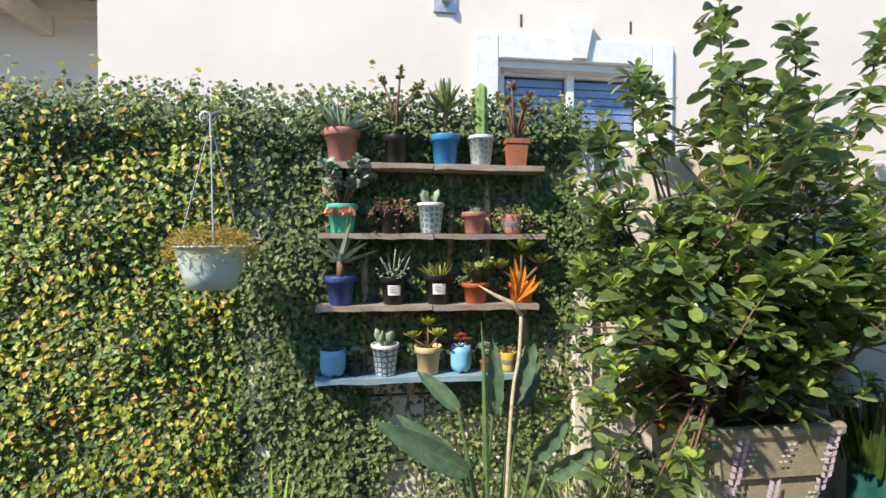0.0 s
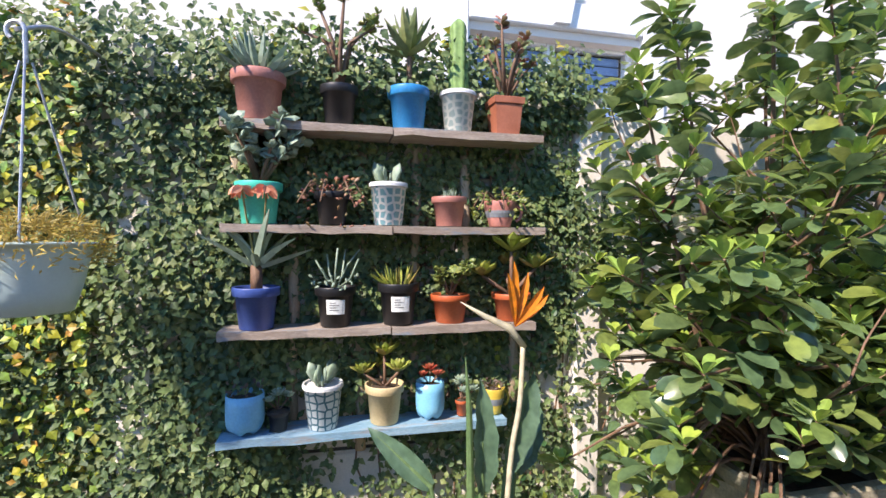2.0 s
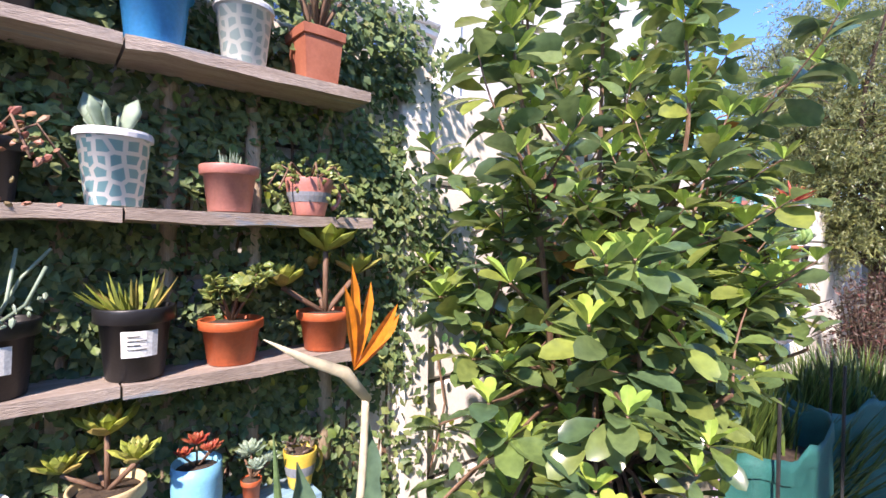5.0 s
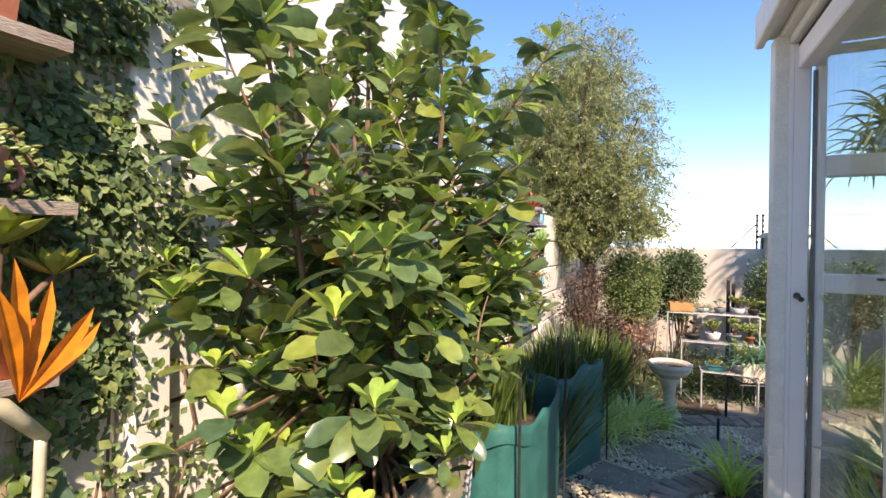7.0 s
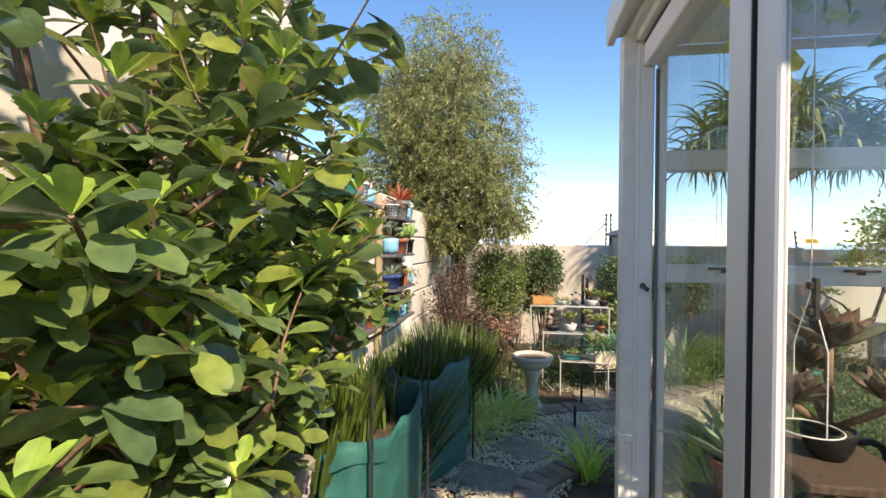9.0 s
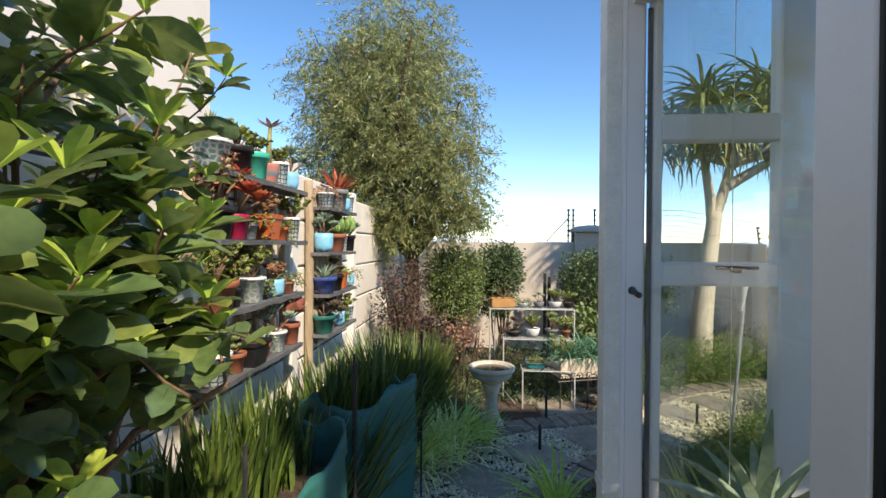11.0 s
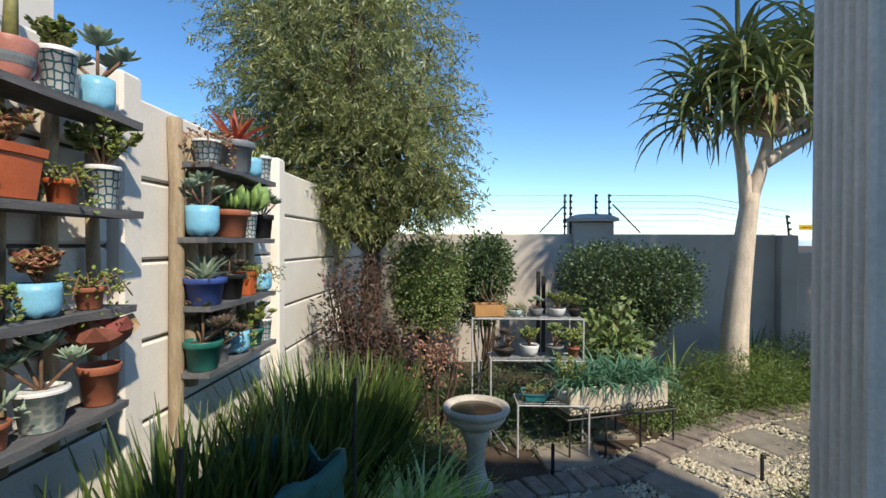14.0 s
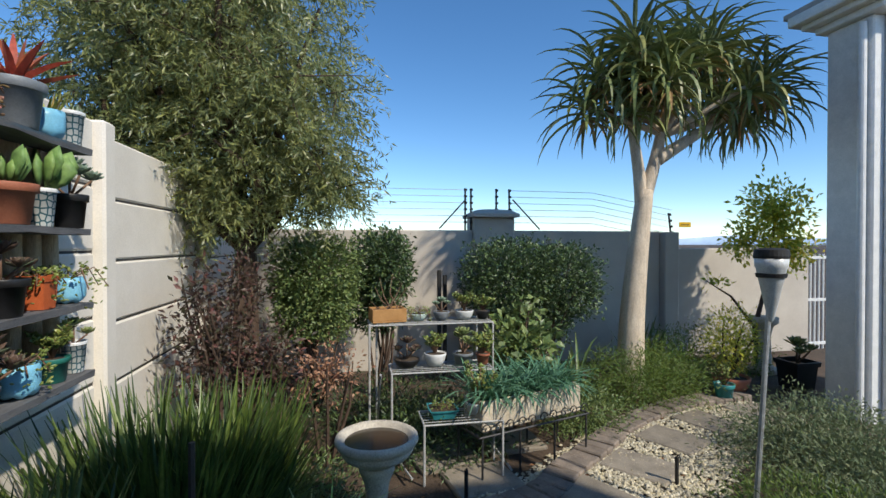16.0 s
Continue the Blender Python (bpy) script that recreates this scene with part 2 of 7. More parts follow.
POTS = {
    "terracotta": ((0.33, 0.105, 0.055), (0.42, 0.15, 0.085)), "pinkclay": ((0.44, 0.175, 0.14), (0.54, 0.235, 0.19)),
    "orange": ((0.47, 0.095, 0.03), (0.58, 0.14, 0.05)), "black": ((0.010, 0.010, 0.011), (0.022, 0.022, 0.024)),
    "blue": ((0.015, 0.22, 0.50), (0.03, 0.29, 0.60)), "sky": ((0.16, 0.46, 0.66), (0.24, 0.56, 0.74)),
    "navy": ((0.035, 0.075, 0.27), (0.06, 0.11, 0.36)), "mint": ((0.03, 0.50, 0.36), (0.06, 0.62, 0.46)),
    "cream": ((0.58, 0.44, 0.22), (0.70, 0.55, 0.31)), "yellow": ((0.58, 0.40, 0.05), (0.70, 0.52, 0.09)),
    "magenta": ((0.36, 0.008, 0.06), (0.46, 0.015, 0.085)), "grey": ((0.17, 0.19, 0.21), (0.25, 0.27, 0.29)),
    "green": ((0.012, 0.13, 0.11), (0.03, 0.20, 0.16)), "white": ((0.66, 0.67, 0.66), (0.78, 0.78, 0.77)),
    "teal": ((0.02, 0.20, 0.22), (0.04, 0.28, 0.3)), 
    "wood": ((0.36, 0.17, 0.05), (0.47, 0.25, 0.09)),
}
for key, (a, b) in POTS.items():
    M[key] = surface(key + "_pot", a, b, 14.0, 0.42 if key not in ("terracotta", "cream", "wood") else 0.62, 0.12, 160,
                     stain=((a[0] * 0.6 + 0.06, a[1] * 0.6 + 0.055, a[2] * 0.6 + 0.045), 18.0, 0.70), grain=0.09)
M["palegreen"] = surface("pale_green_plastic", (0.53, 0.66, 0.62), (0.58, 0.70, 0.66), 6.0, 0.38, 0.04, 160, grain=0.03)
M["scale_w"] = scales("white_teal_scale_glaze", (0.72, 0.74, 0.72), (0.035, 0.15, 0.19))
M["scale_t"] = scales("teal_white_scale_glaze", (0.20, 0.42, 0.46), (0.76, 0.78, 0.75), thick=0.13, randomness=0.6)
M["scale_g"] = scales("pale_scale_glaze", (0.36, 0.47, 0.44), (0.66, 0.69, 0.62), thick=0.15, randomness=0.7, around=12)

G = {
    "bush": leafy("glossy_bush_leaf", [(0.077, 0.134, 0.063), (0.117, 0.187, 0.072), (0.174, 0.255, 0.077), (0.097, 0.159, 0.077), (0.261, 0.305, 0.068), (0.139, 0.212, 0.087), (0.087, 0.162, 0.092), (0.230, 0.298, 0.085)], 0.24, 0.3, 0.8),
    "bush_obj": leafy("glossy_bush_leaf_single", [(0.077, 0.134, 0.063), (0.117, 0.187, 0.072), (0.174, 0.255, 0.077), (0.097, 0.159, 0.077), (0.261, 0.305, 0.068), (0.139, 0.212, 0.087)], 0.24, 0.3, 0.8, True),
    "young": leafy("young_bush_leaf", [(0.266, 0.399, 0.066), (0.411, 0.507, 0.090), (0.301, 0.459, 0.097)], 0.4, 0.35),
    "ageing": leafy("ageing_leaf", [(0.262, 0.068, 0.015), (0.210, 0.030, 0.022), (0.338, 0.165, 0.022), (0.158, 0.026, 0.039)], 0.45, 0.3),
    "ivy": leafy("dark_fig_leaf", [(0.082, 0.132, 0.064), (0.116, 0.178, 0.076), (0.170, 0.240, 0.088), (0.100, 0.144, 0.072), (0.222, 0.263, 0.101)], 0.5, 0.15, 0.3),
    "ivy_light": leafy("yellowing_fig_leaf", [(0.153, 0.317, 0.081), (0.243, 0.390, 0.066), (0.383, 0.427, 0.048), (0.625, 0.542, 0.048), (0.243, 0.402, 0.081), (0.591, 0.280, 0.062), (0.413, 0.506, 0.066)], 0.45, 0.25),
    "ivy_obj": leafy("fig_leaf_single", [(0.052, 0.131, 0.052), (0.079, 0.175, 0.061), (0.250, 0.280, 0.030), (0.105, 0.210, 0.052)], 0.45, 0.2, 0.5, True),
    "willow": leafy("grey_green_narrow_leaf", [(0.128, 0.168, 0.075), (0.203, 0.240, 0.102), (0.255, 0.277, 0.105), (0.165, 0.192, 0.087), (0.383, 0.393, 0.132), (0.240, 0.262, 0.128)], 0.36, 0.35, 0.6),
    "hedge": leafy("hedge_leaf", [(0.101, 0.158, 0.060), (0.162, 0.236, 0.081), (0.238, 0.296, 0.102), (0.133, 0.177, 0.060)], 0.45, 0.2),
    "hedge_dark": leafy("dark_hedge_leaf", [(0.046, 0.077, 0.040), (0.070, 0.116, 0.050), (0.114, 0.174, 0.059)], 0.4, 0.15),
    "mauve": leafy("purple_shrub_leaf", [(0.065, 0.042, 0.038), (0.092, 0.054, 0.043), (0.065, 0.066, 0.043), (0.163, 0.060, 0.058), (0.054, 0.054, 0.029)], 0.5, 0.2),
    "sword": leafy("sword_leaf", [(0.046, 0.084, 0.021), (0.068, 0.116, 0.027), (0.115, 0.180, 0.035), (0.053, 0.097, 0.024), (0.197, 0.258, 0.060), (0.038, 0.071, 0.021)], 0.38, 0.25),
    "variegated": leafy("variegated_blade", [(0.572, 0.660, 0.264), (0.363, 0.572, 0.154), (0.748, 0.792, 0.440), (0.660, 0.704, 0.286)], 0.45, 0.3),
    "strap": leafy("strap_leaf", [(0.326, 0.546, 0.077), (0.372, 0.504, 0.091), (0.265, 0.433, 0.077)], 0.4, 0.35),
    "bluestrap": leafy("blue_green_strap", [(0.087, 0.221, 0.134), (0.111, 0.239, 0.151), (0.152, 0.302, 0.202), (0.104, 0.237, 0.158)], 0.5, 0.15),
    "aloe": leafy("tree_aloe_blade", [(0.15, 0.19, 0.07), (0.20, 0.25, 0.09), (0.28, 0.31, 0.10), (0.16, 0.20, 0.09), (0.36, 0.34, 0.11), (0.12, 0.16, 0.08)], 0.42, 0.15, 0.5),
    "deadblade": leafy("dry_blade", [(0.350, 0.190, 0.080), (0.350, 0.182, 0.084), (0.420, 0.280, 0.130)], 0.7, 0.2),
    "feather": leafy("feathery_groundcover", [(0.110, 0.189, 0.035), (0.145, 0.222, 0.045), (0.155, 0.202, 0.040), (0.093, 0.139, 0.042)], 0.55, 0.3),
    "greyherb": leafy("grey_green_herb", [(0.131, 0.184, 0.092), (0.158, 0.200, 0.095), (0.105, 0.145, 0.079), (0.210, 0.231, 0.126)], 0.6, 0.2),
    "lemon": leafy("lemon_leaf", [(0.278, 0.347, 0.043), (0.487, 0.480, 0.058), (0.731, 0.600, 0.072), (0.293, 0.374, 0.061)], 0.4, 0.4),
    "coral": leafy("dry_coral_twig", [(0.420, 0.220, 0.140), (0.320, 0.150, 0.100), (0.500, 0.300, 0.200)], 0.7, 0.2),
    "goldmoss": leafy("golden_moss_sprig", [(0.420, 0.310, 0.050), (0.530, 0.400, 0.090), (0.340, 0.250, 0.050), (0.450, 0.360, 0.120)], 0.6, 0.25),
    "succ": leafy("succulent_leaf", [(0.182, 0.238, 0.094), (0.259, 0.308, 0.125), (0.332, 0.350, 0.141), (0.201, 0.245, 0.118)], 0.5, 0.1),
    "greysucc": leafy("grey_green_succulent", [(0.27, 0.36, 0.28), (0.36, 0.45, 0.36), (0.22, 0.30, 0.22)], 0.55, 0.1),
    "jade": leafy("jade_leaf", [(0.163, 0.224, 0.063), (0.240, 0.294, 0.078), (0.257, 0.270, 0.067), (0.178, 0.228, 0.078)], 0.4, 0.1),
    "pinksucc": leafy("pink_tinged_succulent", [(0.360, 0.130, 0.100), (0.280, 0.160, 0.080), (0.280, 0.280, 0.112), (0.420, 0.200, 0.150)], 0.5, 0.1),
    "yellowsucc": leafy("yellow_green_rosette", [(0.300, 0.360, 0.060), (0.380, 0.400, 0.080), (0.240, 0.290, 0.060), (0.420, 0.320, 0.100)], 0.5, 0.15),
    "redsucc": leafy("red_rosette", [(0.400, 0.060, 0.040), (0.480, 0.130, 0.060), (0.350, 0.100, 0.050)], 0.5, 0.15),
    "bigred": leafy("large_red_flap_leaf", [(0.420, 0.120, 0.100), (0.340, 0.090, 0.080), (0.350, 0.224, 0.126)], 0.5, 0.1),
    "darksucc": leafy("dark_purple_succulent", [(0.105, 0.070, 0.061), (0.158, 0.096, 0.070), (0.088, 0.105, 0.070)], 0.5, 0.1),
    "cactus": leafy("cactus_green", [(0.168, 0.294, 0.098), (0.224, 0.350, 0.112)], 0.6, 0.05),
    "strel": leafy("strelitzia_leaf", [(0.061, 0.123, 0.088), (0.088, 0.158, 0.105), (0.114, 0.193, 0.105)], 0.42, 0.15),
    "flame": leafy("orange_sepal", [(0.750, 0.200, 0.010), (0.800, 0.280, 0.020)], 0.45, 0.25),
    "peach": leafy("peach_bloom", [(0.750, 0.300, 0.180), (0.800, 0.400, 0.280)], 0.5, 0.3),
    "beak": leafy("pale_pink_green_spathe", [(0.62, 0.62, 0.42), (0.66, 0.55, 0.42)], 0.4, 0.15),
    "purplebud": leafy("bromeliad", [(0.158, 0.210, 0.105), (0.245, 0.228, 0.123)], 0.5, 0.1),
    "litter": leafy("fallen_leaf", [(0.20, 0.09, 0.04), (0.30, 0.16, 0.07), (0.12, 0.06, 0.03)], 0.8, 0.1),
    "gravel": leafy("pale_gravel", [(0.552, 0.486, 0.376), (0.420, 0.365, 0.287), (0.685, 0.619, 0.508), (0.309, 0.276, 0.232), (0.608, 0.519, 0.365)], 0.8, 0.0),
}
M.update(G)
# weak blue emission lifts the mountains to a hazy distant tone
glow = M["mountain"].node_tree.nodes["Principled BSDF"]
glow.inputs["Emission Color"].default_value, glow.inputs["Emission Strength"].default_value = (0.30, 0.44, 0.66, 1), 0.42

# ---- building helpers ----
R = np.random.RandomState(11)


class Geo:
    """Vertices and faces that grow piece by piece."""

    def __init__(self):
        self.v, self.f, self.n = [], [], 0

    def add(self, verts, faces):
        verts = np.asarray(verts, float).reshape(-1, 3)
        self.f.extend([tuple(int(i) + self.n for i in q) for q in faces])
        self.v.append(verts)
        self.n += len(verts)
        return self

    def many(self, verts, face):
        """verts: pieces x points x 3; the same faces on each piece."""
        k, n = verts.shape[:2]
        for q in face:
            q = np.array(q)
            self.f.extend((q[None, :] + self.n + n * np.arange(k)[:, None]).tolist())
        self.v.append(verts.reshape(-1, 3))
        self.n += k * n
        return self

    def box(self, x0, x1, y0, y1, z0, z1, c=0.004):
        """A box with chamfered edges."""
        lo, hi = np.array([x0, y0, z0]), np.array([x1, y1, z1])
        c = min(c, 0.4 * float((hi - lo).min()))
        v, idx = [], {}
        for sx in (0, 1):
            for sy in (0, 1):
                for sz in (0, 1):
                    s = np.array([sx, sy, sz])
                    p = np.where(s, hi, lo)
                    for a in range(3):
                        q = p + np.where(s, -c, c)
                        q[a] = p[a]
                        idx[(sx, sy, sz, a)] = len(v)
                        v.append(q)
        f = []
        for a in range(3):
            b, d = [k for k in range(3) if k != a]
            for s in (0, 1):
                ring = []
                for u, w in ((0, 0), (1, 0), (1, 1), (0, 1)):
                    k = [0, 0, 0]; k[a], k[b], k[d] = s, u, w
                    ring.append(idx[(*k, a)])
                f.append(ring)
        for a in range(3):
            b, d = [k for k in range(3) if k != a]
            for u in (0, 1):
                for w in (0, 1):
                    k0 = [0, 0, 0]; k0[b], k0[d] = u, w
                    k1 = list(k0); k1[a] = 1
                    f.append([idx[(*k0, b)], idx[(*k1, b)], idx[(*k1, d)], idx[(*k0, d)]])
        for sx in (0, 1):
            for sy in (0, 1):
                for sz in (0, 1):
                    f.append([idx[(sx, sy, sz, a)] for a in range(3)])
        return self.add(v, f)

    def lathe(self, prof, seg=24, c=(0, 0, 0), square=False, wob=0.0):
        """A profile of (radius, height) turned about z; square gives a four-cornered section."""
        a = np.arange(seg) * 2 * np.pi / seg
        v = []
        for r, z in prof:
            k = np.ones(seg)
            if square:
                k = 1 / np.maximum(np.abs(np.cos(a)), np.abs(np.sin(a))) ** 0.86
            rr = r * k * (1 + wob * np.sin(3 * a + z * 20))
            v.append(np.stack([c[0] + rr * np.cos(a), c[1] + rr * np.sin(a), np.full(seg, c[2] + z)], 1))
        f = []
        for i in range(len(prof) - 1):
            for j in range(seg):
                k = (j + 1) % seg
                f.append((i * seg + j, i * seg + k, (i + 1) * seg + k, (i + 1) * seg + j))
        f.append(tuple(range(seg))[::-1])
        f.append(tuple((len(prof) - 1) * seg + j for j in range(seg)))
        return self.add(np.concatenate(v), f)

    def tube(self, pts, rad, seg=8):
        """A round bar along points; rad one radius or one for each point."""
        pts = np.asarray(pts, float)
        n = len(pts)
        rad = np.broadcast_to(np.asarray(rad, float), (n,))
        t = np.gradient(pts, axis=0)
        t /= np.linalg.norm(t, axis=1)[:, None] + 1e-9
        up = np.array([0.0, 0, 1]) if abs(t[0][2]) < 0.9 else np.array([1.0, 0, 0])
        a = np.arange(seg) * 2 * np.pi / seg
        v = []
        for i in range(n):
            s = np.cross(t[i], up); s /= np.linalg.norm(s) + 1e-9
            up = np.cross(s, t[i])
            v.append(pts[i] + rad[i] * (np.cos(a)[:, None] * s + np.sin(a)[:, None] * up))
        f = []
        for i in range(n - 1):
            for j in range(seg):
                k = (j + 1) % seg
                f.append((i * seg + j, i * seg + k, (i + 1) * seg + k, (i + 1) * seg + j))
        f.append(tuple(range(seg))[::-1]); f.append(tuple((n - 1) * seg + j for j in range(seg)))
        return self.add(np.concatenate(v), f)

    def leaves(self, P, D, N, length, width, fine=False, cup=0.25, bend=0.25):
        """Leaves from points P along D with upper side N: a folded diamond, or a fine oval with a midrib."""
        P = np.asarray(P, float)
        k = len(P)
        D = D / (np.linalg.norm(D, axis=1)[:, None] + 1e-9)
        S = np.cross(D, N); S /= np.linalg.norm(S, axis=1)[:, None] + 1e-9
        U = np.cross(S, D)
        length = np.broadcast_to(length, (k,))[:, None]
        width = np.broadcast_to(width, (k,))[:, None] * 0.5

        def at(s, w, h):
            return P + D * length * s + S * width * w + U * (width * h - length * bend * s * s)
        if fine:
            rows = [(0.0, 0.0), (0.2, 0.36), (0.47, 0.86), (0.73, 1.0), (0.92, 0.66), (1.0, 0.0)] if fine == "blunt" else [(0.0, 0.0), (0.22, 0.62), (0.5, 1.0), (0.78, 0.82), (1.0, 0.0)]
            v = [at(0, 0, 0)]
            for s, w in rows[1:-1]:
                v += [at(s, -w, cup * w), at(s, 0, 0), at(s, w, cup * w)]
            v.append(at(1, 0, 0))
            f = [(0, 2, 1), (0, 3, 2)]
            last = 3 * (len(rows) - 3) + 1
            for q in range(1, last, 3):
                f += [(q, q + 1, q + 4, q + 3), (q + 1, q + 2, q + 5, q + 4)]
            f += [(last, last + 1, last + 3), (last + 1, last + 2, last + 3)]
        else:
            v = [at(0, 0, 0), at(0.45, -1, cup), at(1, 0, 0), at(0.45, 1, cup), at(0.5, 0, 0)]
            f = [(0, 4, 1), (0, 3, 4), (1, 4, 2), (4, 3, 2)]
        return self.many(np.stack(v, 1), f)

    def blades(self, P, az, el, length, width, droop, seg=5, fold=0.25, taper=0.8, thick=0.0):
        """Long arching blades from points P: heading az, first slope el, bending down by droop radians to the tip."""
        P = np.asarray(P, float)
        k = len(P)
        az, el, length, width, droop = [np.broadcast_to(np.asarray(q, float), (k,)) for q in (az, el, length, width, droop)]
        H = np.stack([np.cos(az), np.sin(az), 0 * az], 1)
        S = np.stack([-np.sin(az), np.cos(az), 0 * az], 1)
        Z = np.array([0, 0, 1.0])
        v, p = [], P.copy()
        step = length / seg
        for i in range(seg + 1):
            s = i / seg
            e = el - droop * s
            w = width * 0.5 * min(1.0, 0.55 + 2.2 * s) * max(0.04, 1 - s ** 2.2 * 1.0) ** taper
            up = -np.sin(e)[:, None] * H + np.cos(e)[:, None] * Z
            v += [p - S * w[:, None] + up * (w * fold)[:, None], p - up * (w * thick)[:, None], p + S * w[:, None] + up * (w * fold)[:, None]]
            p = p + (np.cos(e)[:, None] * H + np.sin(e)[:, None] * Z) * step[:, None]
        f = []
        for i in range(seg):
            a = 3 * i
            f += [(a, a + 1, a + 4, a + 3), (a + 1, a + 2, a + 5, a + 4)]
            if thick:
                f.append((a + 2, a, a + 3, a + 5))
        return self.many(np.stack(v, 1), f)

    def mesh(self, name, smooth=False):
        me = bpy.data.meshes.new(name)
        me.from_pydata(np.concatenate(self.v).tolist(), [], self.f)
        if smooth:
            me.polygons.foreach_set("use_smooth", [True] * len(me.polygons))
        me.update()
        return me


def part(name, geo, material, parent=None, label="", at=None, smooth=False):
    """One mesh object, under a thing or a part."""
    me = geo.mesh(name, smooth) if isinstance(geo, Geo) else geo
    if not me.materials:
        me.materials.append(M[material])
    ob = new(name, me)
    if parent:
        ob.parent = parent
    if at is not None:
        ob.location = at
    if label:
        ob["label"] = label
    return ob


def thing(name, label, category, at=(0, 0, 0), rz=0.0, group=""):
    ob = new(name)
    ob.empty_display_size = 0.05
    ob.location, ob.rotation_euler = at, (0, 0, radians(rz))
    return tagged(ob, label, category, group)


def structure(name, geo, material, label="", smooth=False):
    return tagged(part(name, geo, material, smooth=smooth), label or name.replace("_", " "), "", "", "structure")


def rnd_dirs(k, zmin=-1.0, zmax=1.0, rs=R):
    z = rs.uniform(zmin, zmax, k)
    a = rs.uniform(0, 2 * np.pi, k)
    q = np.sqrt(1 - z * z)
    return np.stack([q * np.cos(a), q * np.sin(a), z], 1)


def stack(*a):
    return np.stack(a, 1)

# ---- the setting ----
WALL_Y = 2.2
# ground, one sheet to the horizon
geo = Geo()
n = 60
gx = np.concatenate([[-1800, -300, -60, -15], np.linspace(-4, 10, n), [15, 60, 300, 2500]])
gy = np.concatenate([[-2500, -300, -60, -15], np.linspace(-5, 3, 40), [15, 60, 300, 2500]])
X, Yg = np.meshgrid(gx, gy, indexing="ij")
Zg = 0.012 * np.sin(X * 5.1 + Yg * 3.3) * np.sin(Yg * 6.7 - X * 2.1)
Zg = np.where((np.abs(X) > 12) | (np.abs(Yg) > 12), -0.1, Zg - 0.012)
idx = np.arange(X.size).reshape(X.shape)
faces = [(idx[i, j], idx[i + 1, j], idx[i + 1, j + 1], idx[i, j + 1]) for i in range(len(gx) - 1) for j in range(len(gy) - 1)]
geo.add(stack(X.ravel(), Yg.ravel(), Zg.ravel()), faces)
structure("ground", geo, "soil", "dark brown garden soil with leaf litter", True)

# precast panel wall: posts 1.5 m apart, 0.31 m panels between them
wall = thing("wall_north", "cream painted precast concrete panel wall", "wall")
wall["kind"] = "structure"
POST_X = [-3.52, -2.03, -0.53, 0.97, 2.47, 3.97, 5.38, 6.9, 8.1]
TOPS = [2.16, 2.16, 2.16, 2.10, 2.07, 2.01, 1.96, 1.93]
for i, px in enumerate(POST_X[:-1]):
    top = TOPS[i]
    g = Geo().box(px - 0.055, px + 0.055, WALL_Y - 0.035, WALL_Y + 0.10, -0.02, top + 0.05, 0.012)
    part("post", g, "wall", wall)
    x0, x1 = px + 0.055, POST_X[i + 1] - 0.055
    z = top
    while z > 0.0:
        lo = max(z - 0.313, -0.02)
        g = Geo().box(x0, x1, WALL_Y + 0.012, WALL_Y + 0.06, lo + 0.004, z - 0.004, 0.012)
        part("panel", g, "wall", wall)
        g2 = Geo().box(x0 + 0.002, x1 - 0.002, WALL_Y + 0.022, WALL_Y + 0.05, lo - 0.01, lo + 0.01, 0.001)
        part("joint", g2, "joint_and_shade", wall)
        z = lo
part("end_post", Geo().box(8.05, 8.2, WALL_Y - 0.035, WALL_Y + 0.1, -0.02, 1.95, 0.01), "wall", wall)

# far boundary wall with a capped pier, stepping down
FX = 8.2
far = thing("wall_east", "grey-cream plastered boundary wall with a capped pier, shade in its colour", "wall")
far["kind"] = "structure"
part("wall_run", Geo().box(FX, FX + 0.22, -2.82, 2.3, -0.05, 1.585, 0.015), "far_wall", far)
part("wall_run_low", Geo().box(FX - 0.02, FX + 0.2, -5.06, -3.02, -0.05, 1.37, 0.015), "far_wall", far)
g = Geo().box(FX - 0.07, FX + 0.3, -0.86, -0.37, -0.05, 1.735, 0.012)
part("pier", g, "far_wall", far)
g = Geo().lathe([(0.29, 0.0), (0.29, 0.035), (0.2, 0.085), (0.02, 0.105)], 32, (FX + 0.115, -0.615, 1.737), True)
part("pier_cap", g, "far_wall", far)
part("pier_end", Geo().box(FX - 0.1, FX + 0.25, -3.02, -2.82, -0.05, 1.575, 0.012), "far_wall", far)

# neighbour's house beyond the panel wall
HY = 3.3
house = thing("neighbour_house", "cream plastered neighbouring house with a white framed window", "house", (0, 0, 0.045))
g = Geo()
for x0, x1, z0, z1 in ((-1.79, 0.84, 0, 3.95), (1.98, 4.92, 0, 3.95), (0.84, 1.98, 0, 2.2), (0.84, 1.98, 2.87, 3.95)):
    g.box(x0, x1, HY, HY + 0.25, z0 - 0.05, z1, 0.0005)
part("wall", g, "house", house)
part("side_wall", Geo().box(4.67, 4.92, HY + 0.25, 9.0, -0.05, 3.95, 0.01), "house", house)
part("side_wall", Geo().box(-1.79, -1.54, HY + 0.25, 6.0, -0.05, 3.95, 0.01), "house", house)
for x0, x1, z0, z1 in ((0.65, 0.82, 2.1, 3.035), (1.98, 2.14, 2.1, 3.035), (0.823, 1.977, 2.87, 3.035)):
    part("window_surround", Geo().box(x0, x1, HY - 0.04, HY + 0.01, z0, z1, 0.008), "white", house, "white plaster surround")
